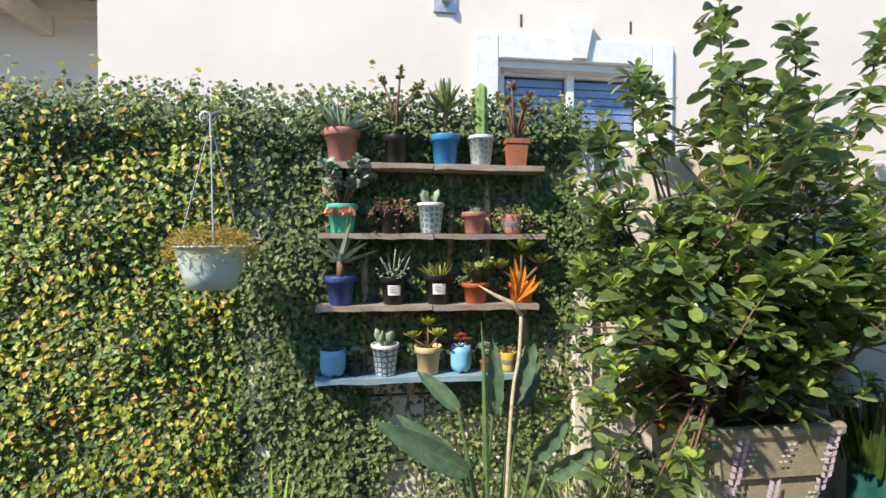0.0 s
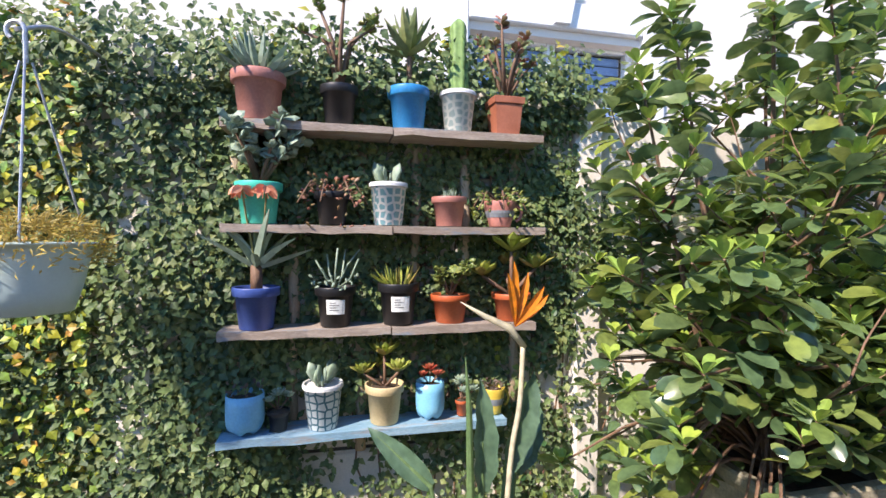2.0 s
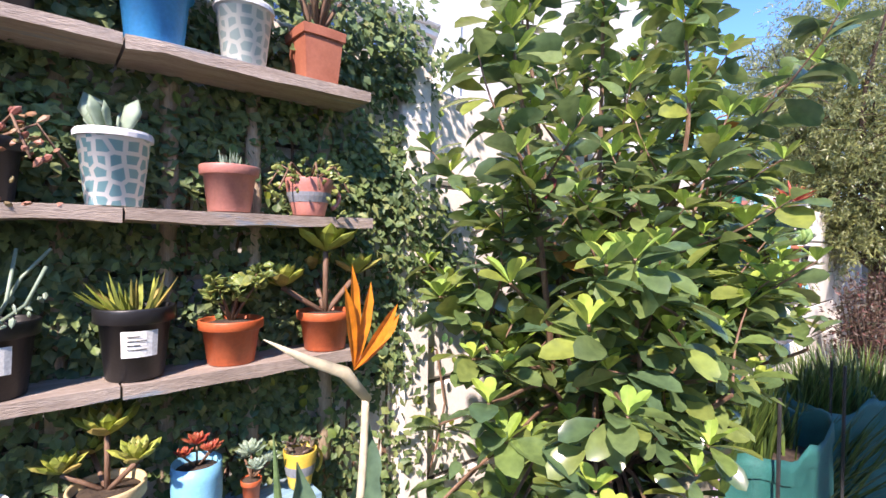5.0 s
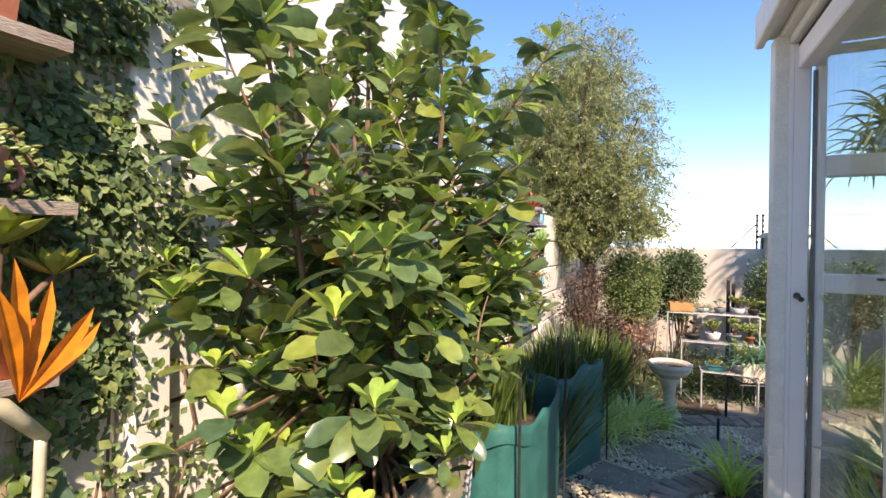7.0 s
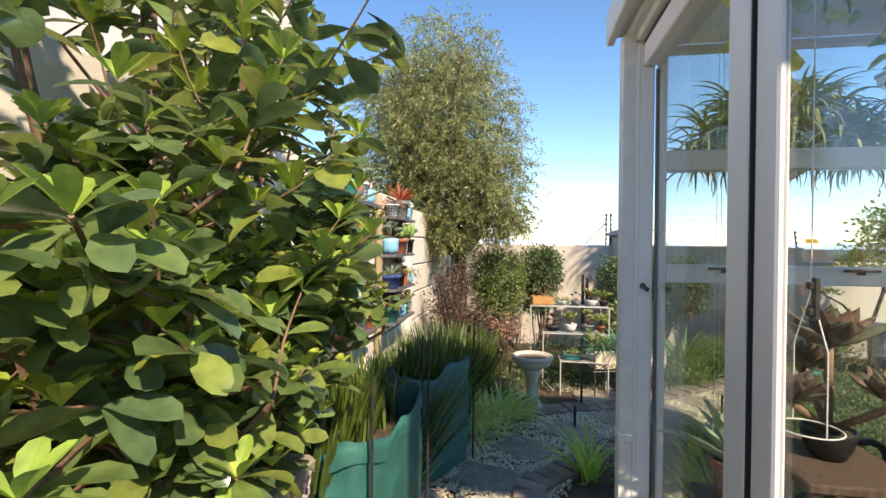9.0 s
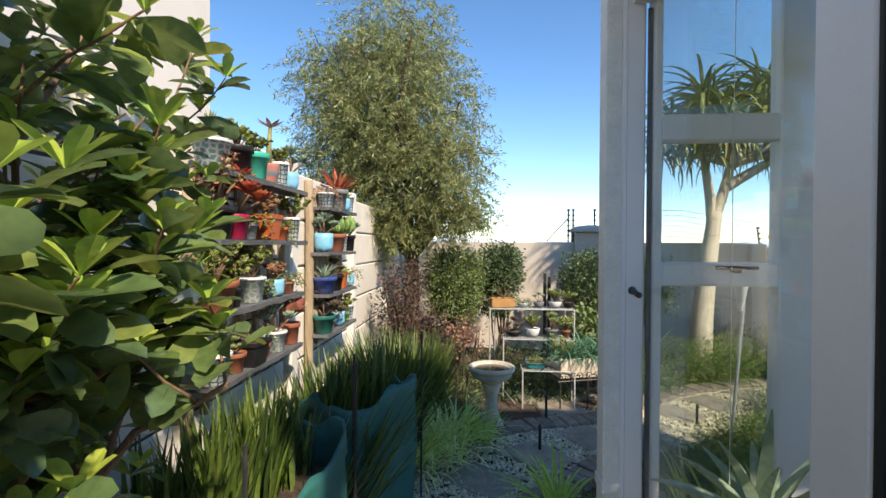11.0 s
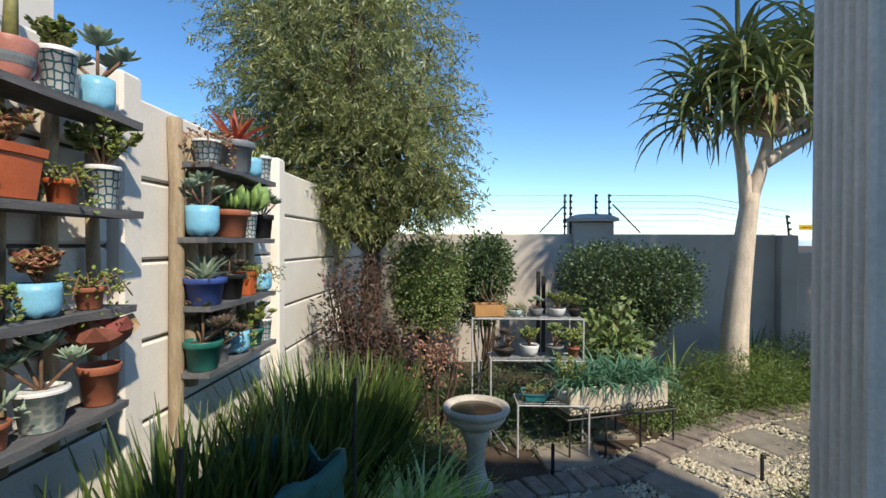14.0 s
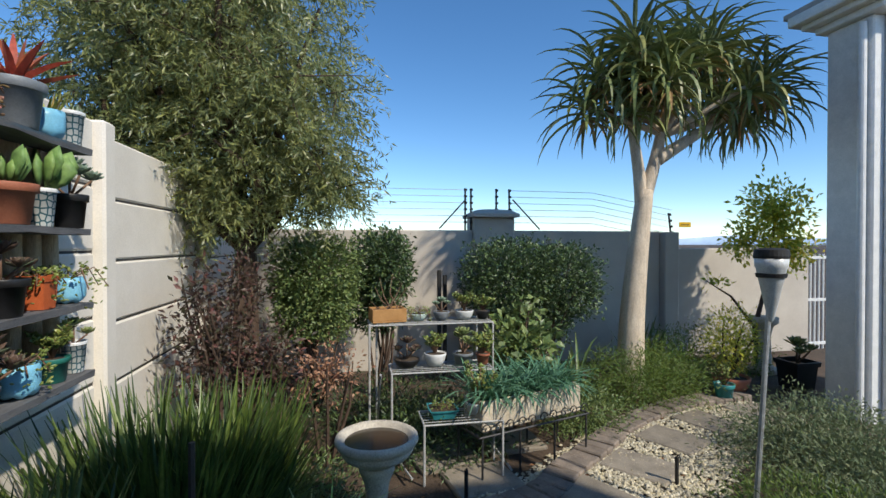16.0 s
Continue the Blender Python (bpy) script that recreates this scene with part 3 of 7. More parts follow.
g = Geo().add([(1.35, HY - 0.075, 2.885), (1.45, HY - 0.075, 2.885), (1.505, HY - 0.075, 3.16), (1.295, HY - 0.075, 3.16),
               (1.35, HY + 0.0, 2.885), (1.45, HY + 0.0, 2.885), (1.505, HY + 0.0, 3.16), (1.295, HY + 0.0, 3.16)],
              [(0, 1, 2, 3), (7, 6, 5, 4), (0, 4, 5, 1), (1, 5, 6, 2), (2, 6, 7, 3), (3, 7, 4, 0)])
part("keystone", g, "white", house, "white wedge keystone")
win = new("window")
win.parent = house
g = Geo()
for x0, x1 in ((0.84, 0.89), (1.365, 1.425), (1.93, 1.98)):
    g.box(x0, x1, HY + 0.08, HY + 0.14, 2.2, 2.87, 0.006)
for z0, z1 in ((2.2, 2.25), (2.80, 2.868)):
    for x0, x1 in ((0.892, 1.363), (1.427, 1.928)):
        g.box(x0, x1, HY + 0.082, HY + 0.138, z0, z1, 0.006)
part("window_frame", g, "white", win)
for x0, x1 in ((0.895, 1.36), (1.43, 1.925)):
    part("pane", Geo().box(x0, x1, HY + 0.105, HY + 0.111, 2.25, 2.80, 0.001), "glass", win).visible_shadow = False
    for k in range(9):
        z = 2.26 + k * 0.06
        part("slat", Geo().box(x0, x1, HY + 0.15, HY + 0.16, z, z + 0.052, 0.004), "blue_slat", win)
# dark sheet painted as the unlit room behind the slats
part("window_backing", Geo().box(0.84, 1.98, HY + 0.2, HY + 0.22, 2.2, 2.87, 0.002), "joint_and_shade", win)
# slot openings: their shade drawn as thin dark strips on the wall
for x in (0.99, 1.82):
    part("weep_slot", Geo().box(x - 0.008, x + 0.008, HY - 0.004, HY + 0.002, 3.11, 3.2, 0.001), "joint_and_shade", house)
g = Geo().box(0.36, 0.52, HY - 0.02, HY, 3.17, 3.34, 0.004)
g.lathe([(0.03, 0), (0.03, 0.05), (0.012, 0.06), (0.012, 0.1)], 12, (0.44, HY - 0.05, 3.23))
part("bracket_plate", g, "galv", house, "grey metal bracket plate")
part("roof", Geo().box(-1.9, 5.0, HY - 0.06, 9.2, 3.951, 4.05, 0.01), "roof", house)

# neighbour's lean-to farther back
lean = thing("lean_to", "cream wall under a corrugated lean-to roof on painted beams", "outbuilding")
part("wall", Geo().box(-9.0, -1.55, 6.0, 6.25, -0.05, 5.4, 0.01), "house", lean)
for i in range(5):
    x = -7.75 + i * 1.3
    g = Geo().box(0, 0.14, -1.5, 0.0, -0.2, 0.0, 0.006)
    ob = part("rafter", g, "beam", lean)
    ob.matrix_local = pose(x, 6.0, 4.16, -4, 0, 0)
part("beam", Geo().box(-8.5, -1.8, 5.86, 5.999, 4.17, 4.33, 0.008), "beam", lean)
xs = np.arange(-8.8, -1.8, 0.02)
g = Geo()
zz = 4.40 + 0.02 * np.sin(xs / 0.11 * 2 * np.pi)
v = np.concatenate([stack(xs, np.full(len(xs), 4.45), zz + 0.11), stack(xs, np.full(len(xs), 6.0), zz)])
k = len(xs)
g.add(v, [(i, i + 1, k + i + 1, k + i) for i in range(k - 1)])
part("roof_sheet", g, "roof", lean)
part("purlin", Geo().box(-8.5, -1.8, 4.5, 4.6, 4.28, 4.44, 0.006), "beam", lean)
part("post", Geo().box(-8.4, -8.28, 4.49, 4.61, -0.05, 4.28), "beam", lean)

# mountains on the skyline, their haze carried by colour and glow
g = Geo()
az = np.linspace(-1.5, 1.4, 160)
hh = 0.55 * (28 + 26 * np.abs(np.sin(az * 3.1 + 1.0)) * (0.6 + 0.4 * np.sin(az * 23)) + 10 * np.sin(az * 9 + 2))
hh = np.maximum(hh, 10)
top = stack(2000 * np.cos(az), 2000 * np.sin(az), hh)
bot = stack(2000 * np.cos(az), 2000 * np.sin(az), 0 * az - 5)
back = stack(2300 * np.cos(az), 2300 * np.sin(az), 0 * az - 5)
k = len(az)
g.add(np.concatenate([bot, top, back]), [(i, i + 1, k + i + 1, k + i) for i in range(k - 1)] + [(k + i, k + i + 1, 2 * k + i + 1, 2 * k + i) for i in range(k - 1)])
structure("backdrop", g, "mountain", "mountain range with blue haze painted in, on the skyline", True)

# electric fence on the far wall
def fence_post(y, x, z0, lean_y, h=0.42, n=6):
    t = thing("electric_fence_post", "dark fence post with ring insulators on the boundary wall", "fence post", (x, y, z0), group="electric fence posts")
    part("bar", Geo().tube([(0, 0, -0.1), (0, lean_y * h, h)], 0.012, 8), "dark_metal", t)
    for i in range(n):
        z = 0.06 + i * (h - 0.08) / (n - 1)
        part("insulator", Geo().lathe([(0.008, -0.014), (0.02, -0.01), (0.02, 0.01), (0.008, 0.014)], 10, (-0.02, lean_y * z, z)), "rubber", t)
    return t


for y, l in ((-0.29, 0.0), (-0.36, 0.0), (-0.67, 0.0), (-0.84, 0.02)):
    fence_post(y, FX + 0.05, 1.62, l, 0.46)
fence_post(-3.02, FX + 0.02, 1.36, 0.15, 0.46)
for i in range(6):
    z = 1.68 + i * 0.076
    wire = part("electric_fence_wire", Geo().tube([(FX + 0.03, 0.95, z), (FX + 0.03, -0.3, z)], 0.0028, 5).tube([(FX + 0.03, -0.84, z), (FX + 0.03, -1.9, z - 0.004), (FX + 0.03, -3.0, z - 0.2)], 0.0028, 5), "galv")
    tagged(wire, "thin galvanised electric fence wire above the wall", "fence wire", "electric fence wires")
for y0, y1 in ((-0.29, 0.03), (-0.86, -1.2)):
    tagged(part("fence_stay", Geo().tube([(FX, y0, 1.95), (FX, y1, 1.6)], 0.009, 6), "dark_metal"), "dark diagonal stay of the electric fence", "fence stay", "fence stays")
sg = thing("warning_sign", "small yellow warning sign on the fence post", "sign", (FX - 0.01, -3.08, 1.67))
part("plate", Geo().box(-0.004, 0.004, -0.17, 0.0, -0.03, 0.035, 0.002), "yellow_sign", sg)
part("print_bar", Geo().box(-0.006, -0.0045, -0.14, -0.03, -0.004, 0.006, 0.0004), "ink", sg)

# ---- sunroom: glazed side towards the path, glazed end, cornice gutter, downpipe ----
room = thing("sunroom", "white aluminium framed glazed sunroom with a cornice gutter", "sunroom")
SX0, SX1, SY = 1.15, 2.9, 0.45
def glazing_x(x0, x1, y, z0, z1, parent):
    part("pane", Geo().box(x0, x1, y - 0.004, y + 0.004, z0, z1, 0.001), "glass", parent).visible_shadow = False
slid = new("sliding_door"); slid.parent = room
for x0, x1, y0, y1 in ((2.85, 2.955, SY - 0.055, SY + 0.03), (1.755, 1.88, SY - 0.03, SY + 0.006), (1.64, 1.745, SY - 0.032, SY - 0.004), (1.15, 1.27, SY - 0.09, SY + 0.0)):
    part("stile", Geo().box(x0, x1, y0, y1, 0.1, 2.54 if x0 > 2 else 2.42, 0.006), "frame", slid)
part("seal", Geo().box(1.7455, 1.7545, SY - 0.012, SY + 0.004, 0.1, 2.42, 0.001), "rubber", slid)
part("seal", Geo().box(2.838, 2.849, SY - 0.075, SY - 0.058, 0.1, 2.4, 0.001), "rubber", slid)
for z0, z1 in ((0.1, 0.2), (2.42, 2.52)):
    part("rail", Geo().box(1.15, 2.849, SY - 0.09, SY - 0.001, z0 - 0.002, z1, 0.006), "frame", slid)
glazing_x(1.88, 2.837, SY - 0.06, 0.2, 2.42, slid)
glazing_x(1.27, 1.64, SY - 0.022, 0.2, 2.42, slid)
part("post_groove", Geo().box(2.8485, 2.8505, SY + 0.011, SY + 0.0125, 0.1, 2.53, 0.0002), "galv", slid)
# black strip put in as the shadow above the door track
part("track_shadow_gap", Geo().box(1.15, 2.9, SY - 0.085, SY - 0.004, 2.521, 2.538, 0.001), "rubber", slid)
g = Geo().box(1.56, 1.575, SY - 0.052, SY - 0.04, 1.41, 1.50, 0.003)
g.box(1.56, 1.575, SY - 0.04, SY - 0.03, 1.42, 1.435, 0.002)
g.box(1.56, 1.575, SY - 0.04, SY - 0.03, 1.475, 1.49, 0.002)
part("pull_handle", g, "dark_metal", slid, "black pull handle")
g = Geo().tube([(2.852, SY - 0.012, 1.374), (2.835, SY - 0.012, 1.373), (2.79, SY - 0.012, 1.366), (2.776, SY - 0.012, 1.365)], [0.016, 0.011, 0.010, 0.0115], 12)
part("door_knob", g, "dark_metal", slid, "small black door stop knob")
# end wall towards the garden: a pane, an openable window, a pane above
end = new("end_window"); end.parent = room
EX = SX1 - 0.05
for y0, y1 in ((SY - 0.105, SY - 0.076), (-0.17, -0.055), (-0.8, -0.72), (-1.55, -1.45)):
    part("mullion", Geo().box(EX - 0.03, EX + 0.04, y0, y1, 0.1, 2.5, 0.006), "frame", end)
for z0, z1 in ((0.1, 0.2), (1.395, 1.48), (1.915, 2.01), (2.47, 2.5)):
    for y0, y1 in ((-0.055, SY - 0.105), (-0.72, -0.17), (-1.45, -0.8)):
        part("rail", Geo().box(EX - 0.028, EX + 0.036, y0, y1, z0, z1, 0.006), "frame", end)
for z0, z1 in ((0.2, 1.395), (1.48, 1.915), (2.01, 2.47)):
    for y0, y1 in ((-0.055, SY - 0.105), (-0.72, -0.17), (-1.45, -0.8)):
        part("pane", Geo().box(EX, EX + 0.006, y0, y1, z0, z1, 0.001), "glass", end).visible_shadow = False
for y in (0.1, -0.45):
    part("window_catch", Geo().box(EX - 0.05, EX - 0.03, y - 0.02, y + 0.012, 1.445, 1.47, 0.003).tube([(EX - 0.055, y + 0.07, 1.463), (EX - 0.055, y - 0.07, 1.463)], 0.006, 8), "dark_metal", end, "black window catch")
part("sill_wall", Geo().box(1.15, 2.9, SY - 0.09, SY + 0.02, -0.02, 0.095, 0.004), "white", room)
part("sill_wall", Geo().box(EX - 0.05, EX + 0.05, -1.7, SY - 0.1, -0.02, 0.096, 0.004), "white", room)
part("floor", Geo().box(1.16, 2.84, -1.7, SY - 0.1, -0.02, 0.08, 0.004), "tilefloor", room, "terracotta tiled floor")
part("ceiling", Geo().box(1.12, 2.88, -1.75, SY - 0.02, 2.54, 2.6, 0.004), "white", room)
part("side_pane", Geo().box(1.19, 1.196, -1.7, SY - 0.1, 0.1, 2.53, 0.001), "glass", room).visible_shadow = False
for y in (-1.7, -0.95, -0.2):
    part("mullion", Geo().box(1.16, 1.22, y - 0.03, y + 0.03, 0.08, 2.53, 0.005), "frame", room)
part("back_wall", Geo().box(-4.5, 3.1, -1.95, -1.75, -0.02, 2.95, 0.004), "house", room)
g = Geo()
for o, z0, z1 in ((0.0, 2.541, 2.575), (0.035, 2.5755, 2.61), (0.075, 2.6105, 2.78)):
    g.box(1.1, SX1 + 0.03 + o * 0.6, SY - 0.12, SY + 0.03 + o, z0, z1, 0.006)
part("cornice", g, "white", room, "white stepped cornice")
g = Geo().box(1.1, 3.01, SY + 0.106, SY + 0.145, 2.585, 2.745, 0.006)
part("gutter", g, "white", room, "white box gutter")
g = Geo()
for o, z0, z1 in ((0.0, 2.541, 2.575), (0.035, 2.5755, 2.61), (0.075, 2.6105, 2.78)):
    g.box(SX1 - 0.1, SX1 + 0.0305 + o * 0.6, -1.75, SY - 0.121, z0, z1, 0.006)
part("cornice_return", g, "white", room)
g = Geo()
flute = [(2.945, SY + 0.031)]
for k in range(6):
    flute += [(2.945 - k * 0.016, SY + 0.082), (2.945 - k * 0.016 - 0.005, SY + 0.088), (2.945 - k * 0.016 - 0.011, SY + 0.088)]
flute += [(2.852, SY + 0.082), (2.852, SY + 0.031)]
k = len(flute)
g.add([(x, y, 0.0) for x, y in flute] + [(x, y, 2.575) for x, y in flute], [(i, (i + 1) % k, k + (i + 1) % k, k + i) for i in range(k)] + [tuple(range(k, 2 * k))])
part("downpipe", g, "white", room, "white fluted downpipe")
part("pipe_bracket", Geo().box(2.846, 2.951, SY + 0.03, SY + 0.093, 0.62, 0.66, 0.003), "white", room)
part("roof", Geo().box(1.1, 3.0, -1.95, SY + 0.1, 2.781, 2.82, 0.01), "roof", room)

# house wing with the white cornered column
wing = thing("house_wing", "white plastered corner of the house under a moulded cornice", "house")
part("wall", Geo().box(5.87, 6.25, -4.6, -3.04, -0.05, 3.25, 0.012), "white", wing)
part("pilaster", Geo().box(5.82, 5.868, -4.3, -3.14, -0.05, 3.25, 0.01), "white", wing)
part("downpipe", Geo().tube([(5.93, -3.005, 0.0), (5.93, -3.005, 3.2)], 0.03, 12), "white", wing)
g = Geo()
for o, z0, z1 in ((0.06, 3.251, 3.31), (0.13, 3.311, 3.36), (0.2, 3.361, 3.45)):
    g.box(5.82 - o, 6.25 + o, -4.6 - o, -3.04 + o, z0, z1, 0.008)
part("cornice", g, "white", wing)
part("roof", Geo().box(5.6, 6.5, -4.8, -2.85, 3.451, 3.5), "roof", wing)
gate = thing("garden_gate", "white barred garden gate by the boundary wall", "gate", (FX + 0.06, -5.1, -0.06))
for i in range(9):
    part("bar", Geo().tube([(0, -0.07 * i, 0.0), (0, -0.07 * i, 1.35)], 0.012, 8), "white", gate)
for z in (0.1, 0.7, 1.28):
    part("rail", Geo().box(-0.012, 0.012, -0.6, 0.02, z, z + 0.04, 0.003), "white", gate)

# ---- path: pavers in gravel between curved brick edging ----
def bez(pts, n):
    """A smooth curve through points (Catmull-Rom)."""
    p = np.array([2 * np.array(pts[0]) - np.array(pts[1]), *pts, 2 * np.array(pts[-1]) - np.array(pts[-2])], float)
    out = []
    for i in range(1, len(p) - 2):
        for s in np.linspace(0, 1, n, endpoint=False):
            a, b, c, d = p[i - 1:i + 3]
            out.append(0.5 * (2 * b + (c - a) * s + (2 * a - 5 * b + 4 * c - d) * s * s + (3 * b - a - 3 * c + d) * s ** 3))
    out.append(p[-2])
    return np.array(out)


OUTER = bez([(0.6, 1.45), (2.2, 1.62), (3.4, 1.68), (3.9, 1.58), (4.42, 1.36), (4.82, 1.0), (5.07, 0.62), (5.3, 0.0), (5.55, -0.3), (5.85, -0.69), (6.17, -1.1), (6.48, -1.78), (6.6, -2.55)], 24)
CENTRE = bez([(0.6, 0.95), (2.2, 1.15), (3.2, 1.28), (3.72, 1.18), (4.2, 0.92), (4.62, 0.48), (4.95, 0.08), (5.28, -0.42), (5.55, -0.82), (5.85, -1.25), (6.12, -1.8), (6.2, -2.5)], 24)
INNER = bez([(3.0, 0.80), (3.45, 0.95), (3.8, 0.72), (4.15, 0.40), (4.5, 0.05), (4.85, -0.35)], 20)
path = thing("path_edging", "curved row of weathered edging bricks beside the path", "edging")
path["kind"] = "structure"
brick_mesh = Geo().box(-0.10, 0.10, -0.05, 0.05, -0.03, 0.045, 0.008).mesh("brick")
brick_mesh.materials.append(M["brick"])


def lay(curve, gap, start=0.0):
    d = np.concatenate([[0], np.cumsum(np.linalg.norm(np.diff(curve, axis=0), axis=1))])
    out = []
    for s in np.arange(start, d[-1], gap):
        p = np.array([np.interp(s, d, curve[:, 0]), np.interp(s, d, curve[:, 1])])
        q = np.array([np.interp(min(s + 0.02, d[-1]), d, curve[:, 0]), np.interp(min(s + 0.02, d[-1]), d, curve[:, 1])])
        out.append((p, math.atan2(*(q - p)[::-1])))
    return out


for curve in (OUTER, INNER):
    for p, a in lay(curve, 0.108):
        b = new("brick", brick_mesh)
        b.parent = path
        b.location = (p[0], p[1], R.uniform(-0.008, 0.006))
        b.rotation_euler = (R.normal(0, 0.02), R.normal(0, 0.02), a + math.pi / 2 + R.normal(0, 0.03))
floor_path = thing("path_paving", "square grey stepping pavers set in pale gravel", "paving")
floor_path["kind"] = "structure"
arc = np.concatenate([[0], np.cumsum(np.linalg.norm(np.diff(CENTRE, axis=0), axis=1))])
PH = arc[np.argmin(np.hypot(CENTRE[:, 0] - 3.62, CENTRE[:, 1] - 1.2))] % 0.565      # one paver lies at 3.62, 1.2
pm = Geo().box(-0.17, 0.17, -0.21, 0.21, -0.03, 0.022, 0.01).mesh("paver")
pm.materials.append(M["paver"])
for p, a in lay(CENTRE, 0.565, PH):
    b = new("paver", pm)
    b.parent = floor_path
    b.location = (p[0], p[1], R.uniform(-0.004, 0.004))
    b.rotation_euler = (R.normal(0, 0.008), R.normal(0, 0.008), a + R.normal(0, 0.05))
for x, y, r in ((5.55, 0.25, 10), (6.05, -0.1, 5), (5.9, 0.42, 12)):
    b = new("paver", pm); b.parent = floor_path
    b.location, b.rotation_euler = (x, y, 0.0), (0, 0, radians(r))
# gravel
k = 22000
i = R.randint(0, len(CENTRE) - 1, k)
c = CENTRE[i]
t = CENTRE[np.minimum(i + 1, len(CENTRE) - 1)] - c
t /= np.linalg.norm(t, axis=1)[:, None] + 1e-9
off = R.uniform(-0.46, 0.46, k)[:, None] * np.stack([-t[:, 1], t[:, 0]], 1) + R.normal(0, 0.03, (k, 2))
P = np.concatenate([c + off, np.zeros((k, 1))], 1)
s = R.uniform(0.009, 0.021, k)
oct_v = np.array([(1, 0, 0), (0, 1, 0), (-1, 0, 0), (0, -1, 0), (0, 0, 0.6), (0, 0, -0.6)])
ang = R.uniform(0, 6.28, k)
vv = oct_v[None] * s[:, None, None] * R.uniform(0.6, 1.4, (k, 6, 1))
vx = vv[..., 0] * np.cos(ang)[:, None] - vv[..., 1] * np.sin(ang)[:, None] * 0.8
vy = vv[..., 0] * np.sin(ang)[:, None] + vv[..., 1] * np.cos(ang)[:, None] * 0.8
g = Geo().many(np.stack([vx + P[:, :1], vy + P[:, 1:2], vv[..., 2] + R.uniform(0.002, 0.012, (k, 1))], 2), [(0, 1, 4), (1, 2, 4), (2, 3, 4), (3, 0, 4), (1, 0, 5), (2, 1, 5), (3, 2, 5), (0, 3, 5)])
tagged(part("gravel", g, "gravel", smooth=False), "pale mixed gravel between the stepping pavers", "gravel", "", "stuff")
# litter of fallen leaves
k = 700
P = stack(R.uniform(1.0, 8.0, k), R.uniform(-2.5, 2.1, k), R.uniform(0.005, 0.02, k))
g = Geo().leaves(P, rnd_dirs(k, -0.1, 0.15), rnd_dirs(k, 0.8, 1.0), R.uniform(0.03, 0.06, k), R.uniform(0.015, 0.03, k))
tagged(part("fallen_leaves", g, "litter"), "scattered brown fallen leaves on the soil", "leaf litter", "", "stuff")

# ---- climbing fig on the panel wall ----
def ivy_patch(name, mat, label, x0, x1, z0, z1, count, size, dens, seed, y_in=0.11):
    rs = np.random.RandomState(seed)
    x = rs.uniform(x0, x1, count * 3)
    z = rs.uniform(z0, z1, count * 3)
    keep = rs.uniform(0, 1, len(x)) < dens(x, z)
    x, z = x[keep][:count], z[keep][:count]
    k = len(x)
    lump = 0.5 + 0.25 * np.sin(x * 9 + z * 4) + 0.25 * np.sin(z * 11 - x * 6 + 1.0)
    y = WALL_Y - 0.004 - y_in * rs.uniform(0, 1, k) ** 0.8 * (0.35 + 0.65 * lump)
    top = z > 2.1
    y = np.where(top, rs.uniform(WALL_Y - 0.14, WALL_Y + 0.12, k), y)
    D = stack(rs.normal(0, 0.7, k), rs.normal(-0.35, 0.25, k), rs.normal(-0.55, 0.45, k))
    N = stack(rs.normal(0, 0.35, k), np.full(k, -1.0), rs.normal(0.5, 0.35, k))
    L = size * rs.uniform(0.65, 1.3, k)
    g = Geo().leaves(stack(x, y, z), D, N, L, L * rs.uniform(0.6, 0.8, k), False, 0.2, 0.2)
    return tagged(part(name, g, mat), label, "climbing plant", "", "stuff")


def patchy(x, z):
    return np.clip(0.55 + 0.9 * np.sin(x * 7.3 + 2 * np.sin(z * 5)) * np.sin(z * 8.1 + 1.5 * np.sin(x * 6)), 0.05, 1)


def dense(x, z):
    return np.clip(1.0 + 0.4 * np.sin(x * 7.3 + 2 * np.sin(z * 5)) * np.sin(z * 8.1 + 1.5 * np.sin(x * 6)), 0.45, 1)


def thin_right(x, z):
    edge = 1.12 + 0.12 * np.sin(z * 9)
    a = np.clip((edge - x) * 4, 0, 1)
    low = np.where((z < 0.95) & (x > 0.05), 0.30, 1.0)
    return np.clip(patchy(x, z) + np.where(z > 1.15, 0.4, 0.1), 0, 1) * a * low


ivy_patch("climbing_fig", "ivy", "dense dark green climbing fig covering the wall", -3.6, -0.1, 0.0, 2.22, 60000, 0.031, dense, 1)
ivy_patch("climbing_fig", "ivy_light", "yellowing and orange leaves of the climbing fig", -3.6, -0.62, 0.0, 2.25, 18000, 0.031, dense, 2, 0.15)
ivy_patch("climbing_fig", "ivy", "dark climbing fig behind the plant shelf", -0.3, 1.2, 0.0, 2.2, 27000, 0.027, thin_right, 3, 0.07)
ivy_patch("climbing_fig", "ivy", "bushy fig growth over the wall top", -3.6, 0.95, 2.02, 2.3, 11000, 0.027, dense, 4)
rs = np.random.RandomState(5)
g = Geo()
for j in range(26):
    x = rs.uniform(-3.3, 1.0); z = 2.2
    p = np.array([x, WALL_Y + rs.uniform(-0.1, 0.05), z]); d = np.array([rs.normal(0, 0.3), rs.normal(-0.1, 0.3), 1.0]); d /= np.linalg.norm(d)
    n = rs.randint(6, 14)
    Pp = p + d * np.linspace(0, rs.uniform(0.08, 0.24), n)[:, None]
    g.leaves(Pp, stack(rs.normal(0, 1, n), rs.normal(0, 1, n), rs.uniform(0, 0.7, n)), rnd_dirs(n, 0.3, 1, rs), 0.04, 0.026, False)
tagged(part("fig_shoots", g, "ivy_light"), "young upright fig shoots on the wall top", "climbing plant", "", "stuff")
